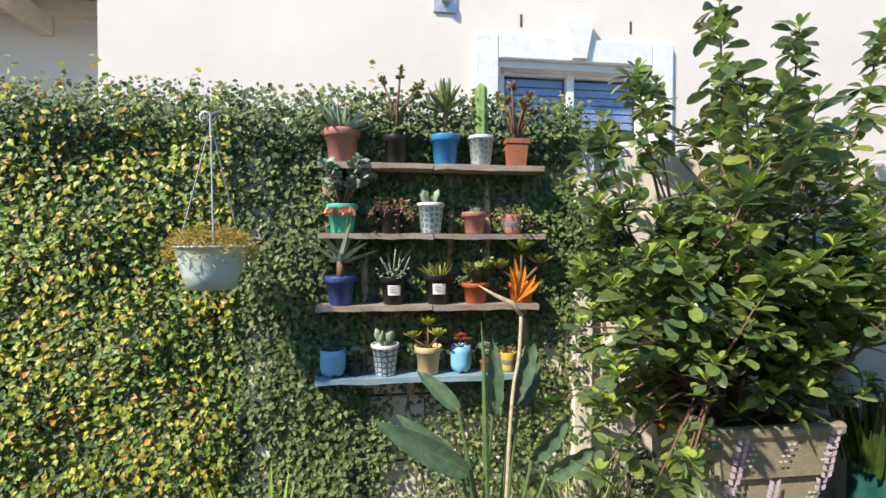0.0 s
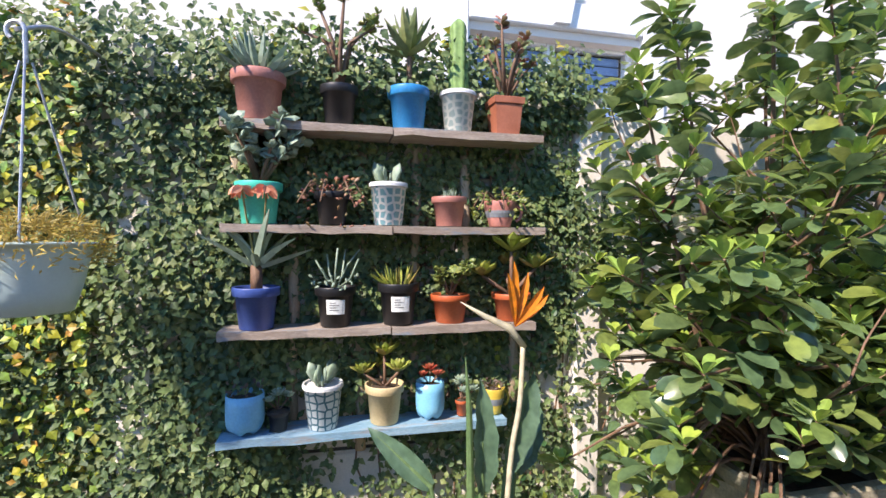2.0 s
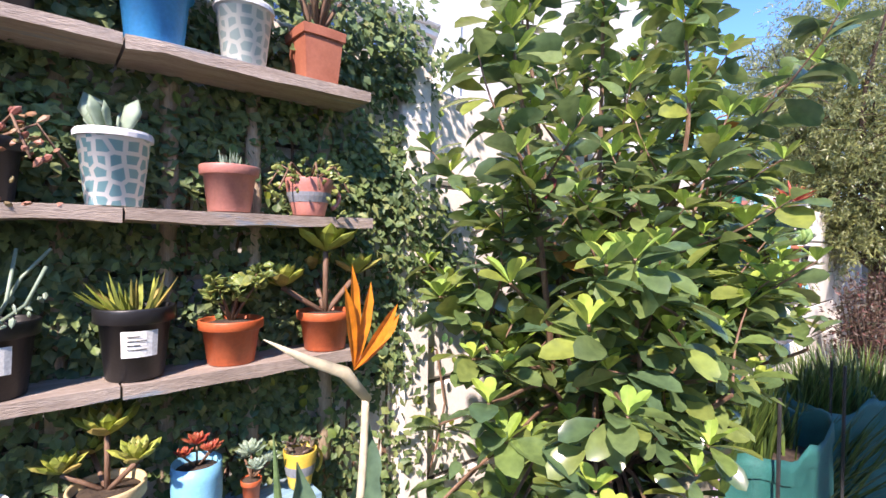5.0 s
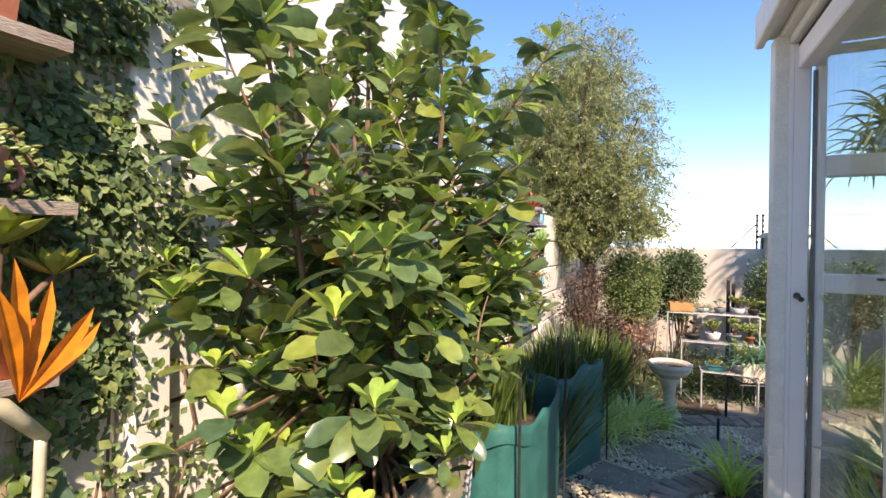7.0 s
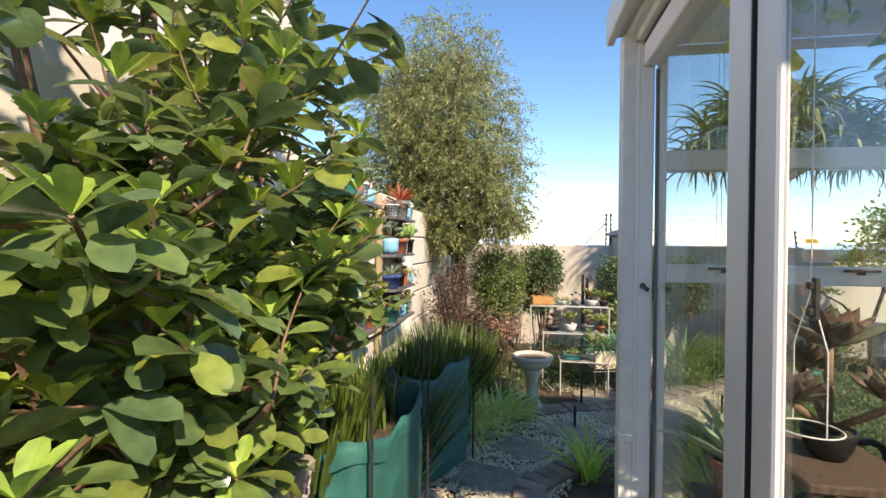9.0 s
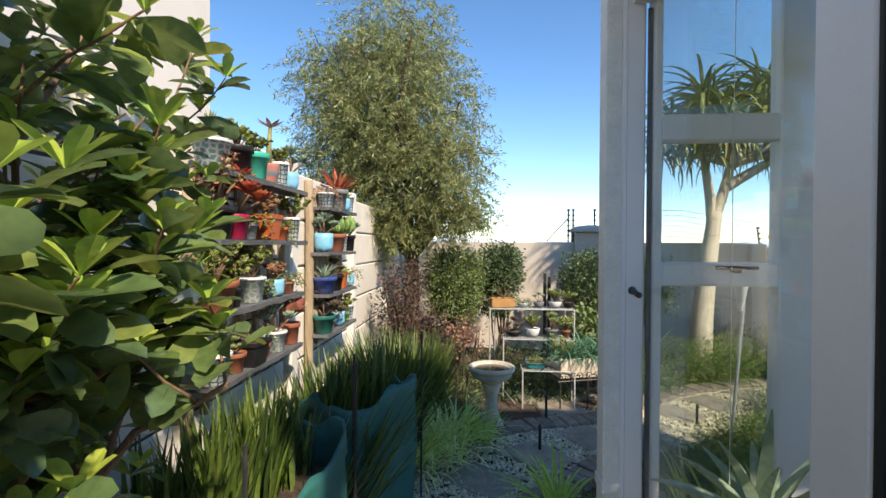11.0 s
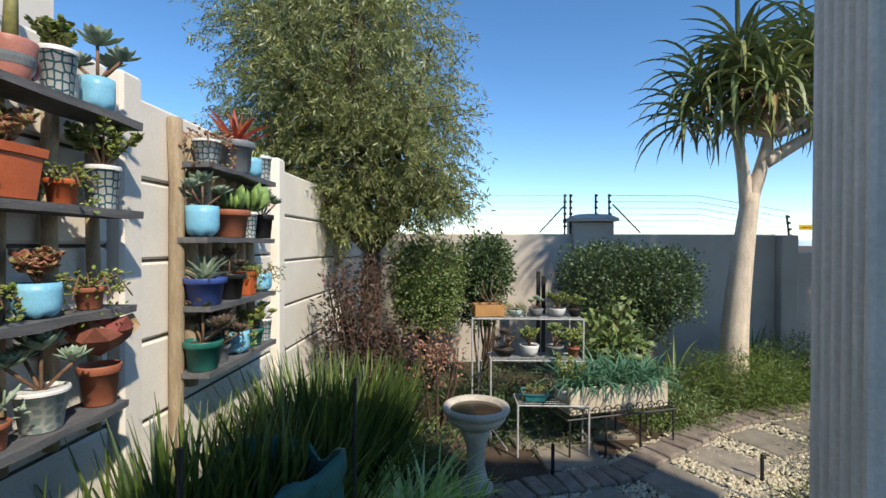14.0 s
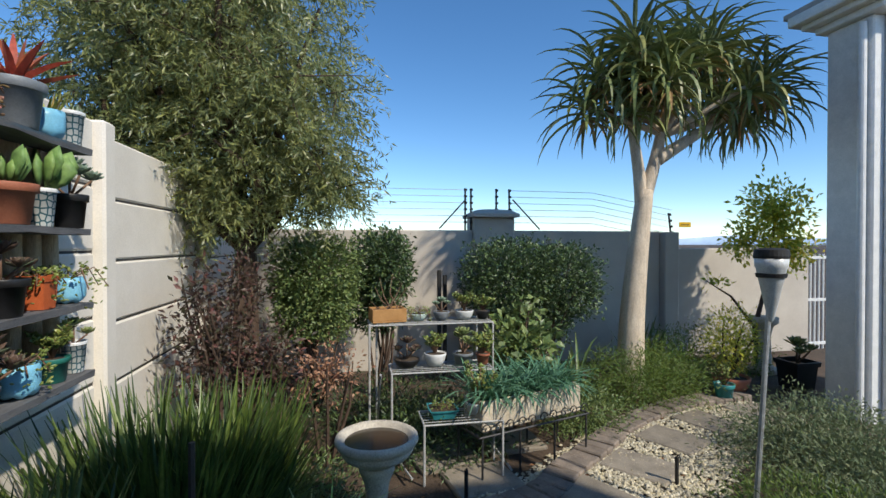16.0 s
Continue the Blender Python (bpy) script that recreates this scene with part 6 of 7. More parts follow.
def potted(at, r, h, colour, plant, s, style="round", group="", seed=0, label=False, where_on="the plank shelf", chips=False):
    rs = np.random.RandomState(seed + 500)
    t = thing("potted_plant", f"{WORDS[colour]} pot with {GROWTH[plant]}", "potted plant", at, rs.uniform(0, 360) if style not in ("square", "cup") and not label and plant != "aloeflower" else 0, group)
    pot = part("pot", pot_body(style, r, h), colour, t, smooth=style != "square")
    if style == "tall":
        part("rim", Geo().lathe([(0.955 * r, 0.9 * h), (1.035 * r, 0.91 * h), (1.04 * r, 0.97 * h), (1.0 * r, 1.008 * h), (0.93 * r, 1.005 * h), (0.92 * r, 0.95 * h)], 28), "white", pot, "white rolled rim")
    part("soil", Geo().lathe([(0.0, 0.0), (r * 0.86, 0.0), (r * 0.86, 0.006), (r * 0.4, 0.012), (0.0, 0.013)], 20, (0, 0, h * 0.82), style == "square"), "potsoil", t)
    if style == "cup":
        a = np.linspace(-1.2, 1.2, 9)
        part("handle", Geo().tube(stack(r * 0.86 + r * 0.55 * np.cos(a), 0 * a, h * 0.55 + h * 0.33 * np.sin(a)), r * 0.1, 8), colour, pot)
        part("painted_band", Geo().lathe([(r * 0.82, h * 0.36), (r * 0.905, h * 0.52), (r * 0.925, h * 0.62), (r * 0.90, h * 0.62), (r * 0.8, h * 0.38)], 28), "grey", pot, "worn grey painted band")
    if label:
        seg = np.linspace(-2.1, -1.05, 7)
        rr = r * 0.845
        lg = Geo()
        v = np.concatenate([stack(rr * 0.975 * np.cos(seg), rr * 0.975 * np.sin(seg), np.full(7, h * 0.34)), stack(rr * 1.025 * np.cos(seg), rr * 1.025 * np.sin(seg), np.full(7, h * 0.70))])
        lg.add(v, [(i, i + 1, 8 + i, 7 + i) for i in range(6)])
        lb = part("paper_label", lg, "label", pot, "printed white paper label")
        for q in range(4):
            z = h * (0.44 + 0.06 * q); k = rr * (0.99 + 0.012 * q) + 0.0012
            sg = seg[1:-2 - q % 2]
            bar = Geo().add(np.concatenate([stack(k * np.cos(sg), k * np.sin(sg), np.full(len(sg), z)), stack(k * 1.002 * np.cos(sg), k * 1.002 * np.sin(sg), np.full(len(sg), z + 0.0018))]), [(i, i + 1, len(sg) + i + 1, len(sg) + i) for i in range(len(sg) - 1)])
            part("print_bar", bar, "ink", lb)
    for name, g, mat in plant_parts(plant, s * 1.22, rs):
        part(name, g, mat, t, at=(0, 0, h * 0.82 + 0.008), smooth=name in ("stem", "pad"))
    return t


def px(x):
    return (x - 567) * 0.002494 - 0.26


rows1 = [
    [(605, 0.078, 0.14, "pinkclay", "cushion", 0.11, "round"), (698, 0.058, 0.12, "black", "bonsai", 0.24, "round"), (784, 0.067, 0.13, "blue", "aeonium", 0.2, "round"), (849, 0.058, 0.13, "scale_g", "cactus", 0.21, "tall"), (913, 0.057, 0.12, "terracotta", "orangejade", 0.22, "square")],
    [(605, 0.068, 0.122, "mint", "silverjade", 0.19, "round"), (690, 0.055, 0.10, "black", "pinktrail", 0.11, "round"), (759, 0.059, 0.132, "scale_t", "greypads", 0.08, "tall"), (838, 0.058, 0.094, "pinkclay", "spiky", 0.045, "round"), (908, 0.054, 0.085, "pinkclay", "trail", 0.10, "cup")],
    [(602, 0.068, 0.124, "navy", "aloeflower", 0.2, "round"), (694, 0.063, 0.122, "black", "twiggy", 0.11, "round"), (772, 0.066, 0.13, "black", "golden", 0.09, "round"), (840, 0.064, 0.09, "orange", "jade", 0.11, "round"), (925, 0.066, 0.09, "orange", "yrosette", 0.16, "round")],
    [(589, 0.055, 0.118, "sky", "dark", 0.09, "bottle"), (627, 0.034, 0.06, "black", "greyrosette", 0.05, "round"), (679, 0.06, 0.135, "scale_w", "greypads", 0.085, "tall"), (755, 0.062, 0.122, "cream", "yrosette", 0.11, "round"), (814, 0.047, 0.12, "sky", "redrosette", 0.05, "bottle"), (857, 0.022, 0.05, "orange", "greyrosette", 0.06, "round"), (901, 0.038, 0.085, "yellow", "dark", 0.05, "cup")],
]
for r, row in enumerate(rows1):
    for i, (x, rad, h, col, pl_kind, s, sty) in enumerate(row):
        potted((px(x), 2.085, Z1[r] + 0.002), rad, h, col, pl_kind, s, sty, "pots on the fig wall shelf", r * 10 + i, label=(r == 2 and i in (1, 2)))
rowsA = [
    [(2.915, 0.078, 0.110, "scale_t", "upright", 0.10, "tall"), (3.117, 0.073, 0.125, "black", "jade", 0.12, "round"), (3.276, 0.074, 0.125, "mint", "jade", 0.10, "round"), (3.432, 0.056, 0.098, "pinkclay", "tallstem", 0.20, "cup"), (3.569, 0.047, 0.130, "scale_w", "jade", 0.08, "tall"), (3.711, 0.046, 0.100, "sky", "greyrosette", 0.12, "bottle")],
    [(2.949, 0.078, 0.135, "black", "pinkjade", 0.20, "round"), (3.103, 0.062, 0.110, "magenta", "redrosette", 0.17, "round"), (3.230, 0.042, 0.080, "grey", "trail", 0.11, "round"), (3.403, 0.072, 0.128, "orange", "pinkjade", 0.10, "square"), (3.580, 0.044, 0.070, "orange", "trail", 0.08, "round"), (3.733, 0.047, 0.130, "scale_w", "jade", 0.13, "tall")],
    [(2.935, 0.098, 0.125, "terracotta", "jade", 0.19, "round"), (3.077, 0.046, 0.085, "black", "jade", 0.14, "round"), (3.250, 0.068, 0.120, "scale_g", "jade", 0.15, "tall"), (3.371, 0.037, 0.070, "black", "trail", 0.06, "round"), (3.503, 0.052, 0.092, "sky", "pinkjade", 0.08, "bottle"), (3.676, 0.042, 0.065, "terracotta", "trail", 0.11, "round")],
    [(2.918, 0.078, 0.125, "scale_w", "pads", 0.09, "tall"), (3.088, 0.057, 0.088, "terracotta", "rosette", 0.06, "round"), (3.226, 0.088, 0.115, "black", "dark", 0.06, "square"), (3.382, 0.036, 0.066, "terracotta", "twiggy", 0.09, "round"), (3.513, 0.062, 0.108, "scale_g", "greyrosette", 0.12, "tall"), (3.715, 0.058, 0.120, "terracotta", "bigflap", 0.15, "round")],
]
for r, row in enumerate(rowsA):
    for i, (x, rad, h, col, pl_kind, s, sty) in enumerate(row):
        potted((x, 2.09, ZA[r] + 0.002), rad, h, col, pl_kind, s, sty, "pots on the dark plank shelf", 100 + r * 10 + i)
rowsB = [
    [(4.330, 0.060, 0.100, "scale_w", "pinktrail", 0.12, "tall"), (4.588, 0.088, 0.150, "grey", "redaloe", 0.22, "round"), (4.749, 0.058, 0.100, "sky", "golden", 0.10, "bottle"), (4.900, 0.048, 0.135, "scale_w", "spiky", 0.06, "tall")],
    [(4.290, 0.066, 0.130, "sky", "greyrosette", 0.12, "bottle"), (4.542, 0.088, 0.130, "terracotta", "pads", 0.13, "round"), (4.722, 0.047, 0.133, "scale_w", "pads", 0.20, "tall"), (4.895, 0.062, 0.130, "black", "greyrosette", 0.12, "round")],
    [(4.307, 0.090, 0.115, "navy", "aloe", 0.15, "round"), (4.523, 0.074, 0.120, "black", "darkrosette", 0.10, "round"), (4.704, 0.050, 0.118, "orange", "trail", 0.08, "square"), (4.885, 0.054, 0.100, "sky", "trail", 0.13, "bottle")],
    [(4.292, 0.082, 0.125, "green", "darkrosette", 0.15, "round"), (4.438, 0.045, 0.075, "grey", "darkrosette", 0.13, "round"), (4.598, 0.060, 0.110, "sky", "trail", 0.09, "bottle"), (4.775, 0.058, 0.090, "green", "jade", 0.11, "round"), (4.915, 0.044, 0.120, "scale_w", "rosette", 0.08, "tall")],
]
for r, row in enumerate(rowsB):
    for i, (x, rad, h, col, pl_kind, s, sty) in enumerate(row):
        potted((x, 2.09, ZB[r] + 0.002), rad, h, col, pl_kind, s, sty, "pots on the smaller plank shelf", 200 + r * 10 + i)

# ---- strelitzia with an open flower ----
st_t = thing("strelitzia", "strelitzia with dark paddle leaves and one orange flower", "plant", (0.42, 1.72, 0))


def paddle(base, foot, tip, w):
    """A paddle leaf on a long stalk: base on the ground, foot and tip of the blade."""
    base, foot, tip = [np.array(q, float) for q in (base, foot, tip)]
    n = 12
    ax = tip - foot
    side = np.cross(ax, np.array([0.25, -1.0, 0.1])); side /= np.linalg.norm(side)
    up = np.cross(side, ax); up /= np.linalg.norm(up)
    L = np.linalg.norm(ax)
    v = []
    for i in range(n + 1):
        s = i / n
        hw = w * 0.5 * (max(0.0, math.sin(math.pi * min(1, s * 0.94 + 0.06) ** 0.8))) ** 0.75 + 0.001
        c = foot + ax * s - up * 0.10 * L * s * s
        wav = 0.006 * math.sin(s * 22)
        v += [c - side * hw + up * (hw * 0.55 + wav), c - side * hw * 0.5 + up * hw * 0.22, c, c + side * hw * 0.5 + up * hw * 0.22, c + side * hw + up * (hw * 0.55 - wav)]
    f = [(5 * i + j, 5 * i + j + 1, 5 * i + 6 + j, 5 * i + 5 + j) for i in range(n) for j in range(4)]
    lf = part("leaf", Geo().add(v, f), "strel", st_t, smooth=True)
    mid = (base + foot) / 2 + (foot - base) * np.array([-0.12, 0, 0.05])
    part("stalk", Geo().tube(np.concatenate([bez([tuple(base), tuple(mid), tuple(foot)], 5), [foot + ax * 0.5 - up * 0.03 * L, foot + ax * 0.85 - up * 0.075 * L]]), np.concatenate([np.linspace(0.011, 0.007, 11), [0.004, 0.0015]]), 8), "greenstem", lf)


def sp(x, y, dy=0.0):
    """Place on the plant's plane from its own drawing grid."""
    X = (-0.26 + (x - 567) * 0.002494) * 0.83 - 0.42
    Z = (1.96 - (y - 290) * 0.002434 - 1.63) * 0.83 + 1.63
    return (X, dy, Z)


for i, (foot, tip, w, dy) in enumerate((((872, 745), (876, 606), 0.07, 0.0), ((912, 735), (972, 615), 0.09, 0.05), ((930, 745), (992, 662), 0.08, 0.08), ((942, 832), (1012, 752), 0.07, -0.02), ((965, 852), (1046, 798), 0.08, -0.05),
                                        ((812, 742), (738, 670), 0.06, 0.04), ((822, 838), (664, 733), 0.09, -0.05), ((816, 850), (700, 748), 0.075, 0.02))):
    paddle((R.normal(0, 0.03), R.normal(0, 0.02), 0.0), sp(*foot, dy), sp(*tip, dy * 2.2), w)
part("furled_leaf", Geo().tube([(-0.01, 0, 0), sp(858, 760), sp(855, 640), sp(850, 574)], [0.012, 0.011, 0.008, 0.001], 8), "greenstem", st_t, "tightly furled new leaf")
part("flower_stalk", Geo().tube(bez([(0.02, 0, 0), sp(905, 760), sp(920, 640), sp(924, 562)], 6), np.linspace(0.0075, 0.0065, 19), 10), "beak", st_t, "pale green and pink flower stalk", smooth=True)
fl = new("flower"); fl.parent = st_t
a, b, c = np.array(sp(926, 566)), np.array(sp(905, 540)), np.array(sp(843, 506))
part("beak", Geo().tube([tuple(a), tuple(b), tuple((b + c) / 2 + np.array([0, 0, -0.004])), tuple(c)], [0.0075, 0.0105, 0.0075, 0.0008], 10), "beak", fl, "pale pink-edged beak-shaped spathe", smooth=True)
for tx, ty, dy in ((912, 455, 0.0), (900, 470, -0.02), (935, 470, 0.02), (948, 488, -0.02), (962, 500, 0.015)):
    o = np.array(sp(913, 540))
    e = np.array(sp(tx, ty, dy))
    Dv = (e - o)[None]
    g = Geo().leaves(o[None], Dv, np.array([[0.3, -1.0, 0.3]]), float(np.linalg.norm(e - o)), 0.024, True, 0.5, 0.02)
    part("sepal", g, "flame", fl, "bright orange sepal")

# ---- hanging baskets ----
def hanging_basket(at, r, h, mat, plant, label, hang):
    t = thing("hanging_basket", label, "hanging basket", at)
    prof = [(0.60, 0), (0.66, 0.006), (0.80, 0.35), (0.93, 0.8), (0.97, 0.96), (1.03, 0.965), (1.035, 0.995), (1.01, 1.0), (0.93, 0.99), (0.88, 0.8)]
    part("bowl", Geo().lathe([(k * r, z * h) for k, z in prof], 36), mat, t, smooth=True)
    part("soil", Geo().lathe([(0, 0), (r * 0.9, 0), (r * 0.9, 0.008), (0, 0.016)], 20, (0, 0, h * 0.86)), "potsoil", t)
    for q in range(3):
        a = q * 2.094 - 1.2
        part("cord", Geo().tube([(r * 0.98 * math.cos(a), r * 0.98 * math.sin(a), h * 0.97), (0.012 * math.cos(a), 0.012 * math.sin(a), hang - 0.11)], 0.0028, 6), "galv", t)
    aa = np.linspace(-0.4, 4.2, 12)
    hk = np.concatenate([[(0, 0, hang - 0.115), (0, 0, hang - 0.07)], stack(-0.018 + 0.018 * np.cos(aa), 0 * aa, hang - 0.045 + 0.02 * np.sin(aa))])
    part("hook", Geo().tube(hk, 0.005, 8), "galv", t, "grey plastic hook")
    rs = np.random.RandomState(7)
    if plant == "moss":
        n = 1700
        a = rs.uniform(0, 6.28, n); rr = r * 1.25 * np.sqrt(rs.uniform(0, 1, n))
        z = h + 0.055 * (1 - (rr / (r * 1.3)) ** 2) + rs.uniform(-0.03, 0.02, n) - np.where(rr > r, rs.uniform(0, 0.05, n), 0)
        g = Geo().leaves(stack(rr * np.cos(a), rr * np.sin(a), z), stack(np.cos(a) * 0.8 + rs.normal(0, 0.6, n), np.sin(a) * 0.8 + rs.normal(0, 0.6, n), rs.uniform(-0.4, 1, n)), rnd_dirs(n, 0, 1, rs), rs.uniform(0.016, 0.034, n), 0.0045, False)
        part("trailing_growth", g, "goldmoss", t, "golden brown trailing sprigs")["kind"] = "stuff"
    else:
        n = 90
        a = rs.uniform(0, 6.28, n); rr = r * 0.8 * np.sqrt(rs.uniform(0, 1, n))
        g = Geo().blades(stack(rr * np.cos(a), rr * np.sin(a), np.full(n, h * 0.9)), a, rs.uniform(0.3, 1.5, n), rs.uniform(0.08, 0.16, n), 0.012, rs.uniform(0.3, 1.4, n), 4)
        part("trailing_growth", g, "strap", t)["kind"] = "stuff"
    return t


hanging_basket((-0.616, 1.833, 1.452), 0.124, 0.158, "palegreen", "moss", "pale green hanging basket of golden trailing sprigs", 0.67)
br = thing("basket_bracket", "galvanised wall bracket holding the hanging basket", "bracket", (-0.616, 1.833, 2.08))
part("arm", Geo().tube(bez([(-0.018, 0, 0.0), (0.01, 0.12, 0.05), (0.03, 0.37, 0.05)], 6), 0.005, 8), "galv", br)
part("rod", Geo().tube([(0.075, 0.3, 0.09), (0.075, 0.3, -0.05)], 0.004, 8), "cord", br)
hanging_basket((2.46, 1.96, 1.315), 0.11, 0.115, "palegreen", "green", "pale green hanging basket of green trailing leaves", 0.5)
br = thing("basket_bracket", "galvanised wall bracket holding the second basket", "bracket", (2.46, 1.96, 1.81))
part("arm", Geo().tube(bez([(-0.018, 0, -0.01), (0.0, 0.1, 0.05), (0.01, 0.24, 0.03)], 6), 0.006, 8), "galv", br)

# ---- green woven bags full of sword-leaved plants ----
def grow_bag(at, rz, lx, ly, h, label, seed):
    t = thing("grow_bag", label, "grow bag", at, rz)
    rs = np.random.RandomState(seed)
    n, m = 44, 10
    a = np.arange(n) * 2 * np.pi / n
    k = 1 / np.maximum(np.abs(np.cos(a)), np.abs(np.sin(a))) ** 0.8
    v = []
    for j in range(m + 1):
        s = j / m
        top = h + 0.03 * np.sin(3 * a + seed) + 0.02 * np.sin(7 * a)
        bul = 1 + 0.05 * math.sin(s * math.pi) + 0.018 * np.sin(9 * a + 5 * s) * s
        v.append(stack(lx / 2 * k * np.cos(a) * bul, ly / 2 * k * np.sin(a) * bul, top * s))
    for j, (o, dz) in enumerate(((1.03, 0.01), (1.05, -0.03), (1.055, -0.075))):
        v.append(stack(lx / 2 * k * np.cos(a) * o, ly / 2 * k * np.sin(a) * o, top + dz + 0.008 * np.sin(11 * a + j)))
    f = [(i * n + j, i * n + (j + 1) % n, (i + 1) * n + (j + 1) % n, (i + 1) * n + j) for i in range(m + 3) for j in range(n)]
    part("bag", Geo().add(np.concatenate(v), f), "bag", t, smooth=True)
    part("soil", Geo().lathe([(0, 0), (0.5, 0), (0.5, 0.01), (0, 0.03)], 24, (0, 0, 0), True), "potsoil", t, at=(0, 0, h * 0.8)).scale = (lx * 0.93, ly * 0.93, 1)
    for sx in (-1, 1):
        part("stake", Geo().tube([(sx * lx * 0.47, -ly * 0.56, -0.02), (sx * lx * 0.47, -ly * 0.56, h + 0.28)], 0.007, 6), "dark_metal", t)
    nb = 170
    az = rs.uniform(0, 6.28, nb)
    g = Geo().blades(stack(rs.uniform(-0.42, 0.42, nb) * lx, rs.uniform(-0.15, 0.42, nb) * ly, np.full(nb, h * 0.82)), az, rs.uniform(1.2, 1.56, nb), rs.uniform(0.2, 0.42, nb), rs.uniform(0.012, 0.022, nb), rs.uniform(0.02, 0.35, nb), 5, 0.25)
    part("foliage", g, "sword", t)["kind"] = "stuff"


grow_bag((2.55, 1.73, 0.0), -4, 0.84, 0.38, 0.78, "green woven grow bag full of sword-shaped leaves", 3)
grow_bag((3.70, 1.66, 0.0), -25, 0.66, 0.36, 0.72, "green woven grow bag with sagging folded rim", 5)

# ---- bird bath ----
bb = thing("bird_bath", "cast stone bird bath on a turned pedestal", "bird bath", (5.06, 0.90, 0))
part("pedestal", Geo().lathe([(0.115, 0.0), (0.115, 0.04), (0.095, 0.055), (0.07, 0.09), (0.055, 0.15), (0.05, 0.22), (0.058, 0.29), (0.075, 0.34), (0.085, 0.36), (0.085, 0.39)], 28), "stone", bb, smooth=True)
part("bowl", Geo().lathe([(0.08, 0.385), (0.10, 0.40), (0.155, 0.43), (0.172, 0.455), (0.165, 0.465), (0.185, 0.48), (0.197, 0.50), (0.193, 0.518), (0.18, 0.525), (0.163, 0.515), (0.15, 0.49), (0.10, 0.465), (0.0, 0.46)], 40), "stone", bb, smooth=True)
part("water", Geo().lathe([(0, 0.494), (0.149, 0.494), (0.149, 0.498), (0, 0.4985)], 32), "water", bb, "dark still water")

# ---- tiered white plant stand ----
rk = thing("tiered_plant_stand", "chipped white metal three-tier plant stand", "plant stand")
TIERS = ((6.06, 6.32, 0.03, 0.90, 0.865), (5.80, 6.055, 0.10, 0.77, 0.60), (5.55, 5.795, 0.12, 0.60, 0.355))
for x0, x1, y0, y1, z in TIERS:
    for p, q in (((x0, y0), (x1, y0)), ((x1, y0), (x1, y1)), ((x1, y1), (x0, y1)), ((x0, y1), (x0, y0))):
        part("rail", Geo().tube([(*p, z), (*q, z)], 0.006, 6), "rackpaint", rk)
    n = 6
    for i in range(1, n):
        x = x0 + (x1 - x0) * i / n
        part("wire", Geo().tube([(x, y0, z + 0.003), (x, y1, z + 0.003)], 0.0025, 5), "rackpaint", rk)
    for y in (y0, y1):
        part("leg", Geo().tube([(x0, y, 0.0), (x0, y, z)], 0.0075, 8), "rackpaint", rk)
for y in (0.08, 0.84):
    part("brace", Geo().tube([(5.8, y, 0.60), (6.3, y, 0.05)], 0.007, 6), "rackpaint", rk)
    part("leg", Geo().tube([(6.32, y, 0.0), (6.32, y, 0.865)], 0.0075, 8), "rackpaint", rk)
    part("foot_rail", Geo().tube([(5.55, y * 0.8, 0.05), (6.32, y, 0.05)], 0.007, 6), "rackpaint", rk)
box_t = thing("wooden_box_planter", "small orange wooden box planter with bare twigs on the stand", "planter", (6.19, 0.77, 0.874), 8)
g = Geo()
g.box(-0.085, 0.085, -0.12, 0.12, 0.0, 0.012, 0.003)
for x0, x1, y0, y1 in ((-0.085, -0.072, -0.12, 0.12), (0.072, 0.085, -0.12, 0.12), (-0.071, 0.071, -0.12, -0.107), (-0.071, 0.071, 0.107, 0.12)):
    g.box(x0, x1, y0, y1, 0.012, 0.095, 0.003)
part("box", g, "wood", box_t)
part("soil", Geo().box(-0.07, 0.07, -0.105, 0.105, 0.013, 0.08), "potsoil", box_t)
g = Geo()
rs = np.random.RandomState(77)
for q in range(9):
    e = (rs.normal(0, 0.06), rs.normal(0, 0.08), rs.uniform(0.15, 0.36))
    g.tube([(0, rs.normal(0, 0.05), 0.07), (e[0] * 0.5, e[1] * 0.5, e[2] * 0.6), e], [0.004, 0.003, 0.0015], 5)
part("twig", g, "stem", box_t)
for i, (x, y, z, r, h, col, kind, s, sty) in enumerate((
        (6.19, 0.55, 0.874, 0.065, 0.05, "palegreen", "trail", 0.10, "bowl"), (6.19, 0.38, 0.874, 0.06, 0.06, "grey", "greyrosette", 0.08, "bowl"), (6.19, 0.21, 0.874, 0.07, 0.065, "white", "jade", 0.12, "bowl"), (6.19, 0.07, 0.874, 0.055, 0.06, "black", "jade", 0.10, "bowl"),
        (5.93, 0.66, 0.61, 0.085, 0.055, "black", "darkrosette", 0.11, "bowl"), (5.93, 0.47, 0.61, 0.075, 0.085, "white", "jade", 0.13, "bowl"), (5.93, 0.28, 0.61, 0.07, 0.08, "grey", "rosette", 0.13, "round"), (5.93, 0.14, 0.61, 0.05, 0.07, "terracotta", "jade", 0.13, "round"),
        (5.67, 0.47, 0.365, 0.095, 0.055, "teal", "trail", 0.07, "square"), (5.67, 0.24, 0.365, 0.085, 0.08, "white", "jade", 0.20, "bowl"))):
    WORDS.setdefault(col, {"palegreen": "pale green"}.get(col, col))
    potted((x, y, z), r, h, col, kind, s, sty, "pots on the tiered stand", 300 + i)

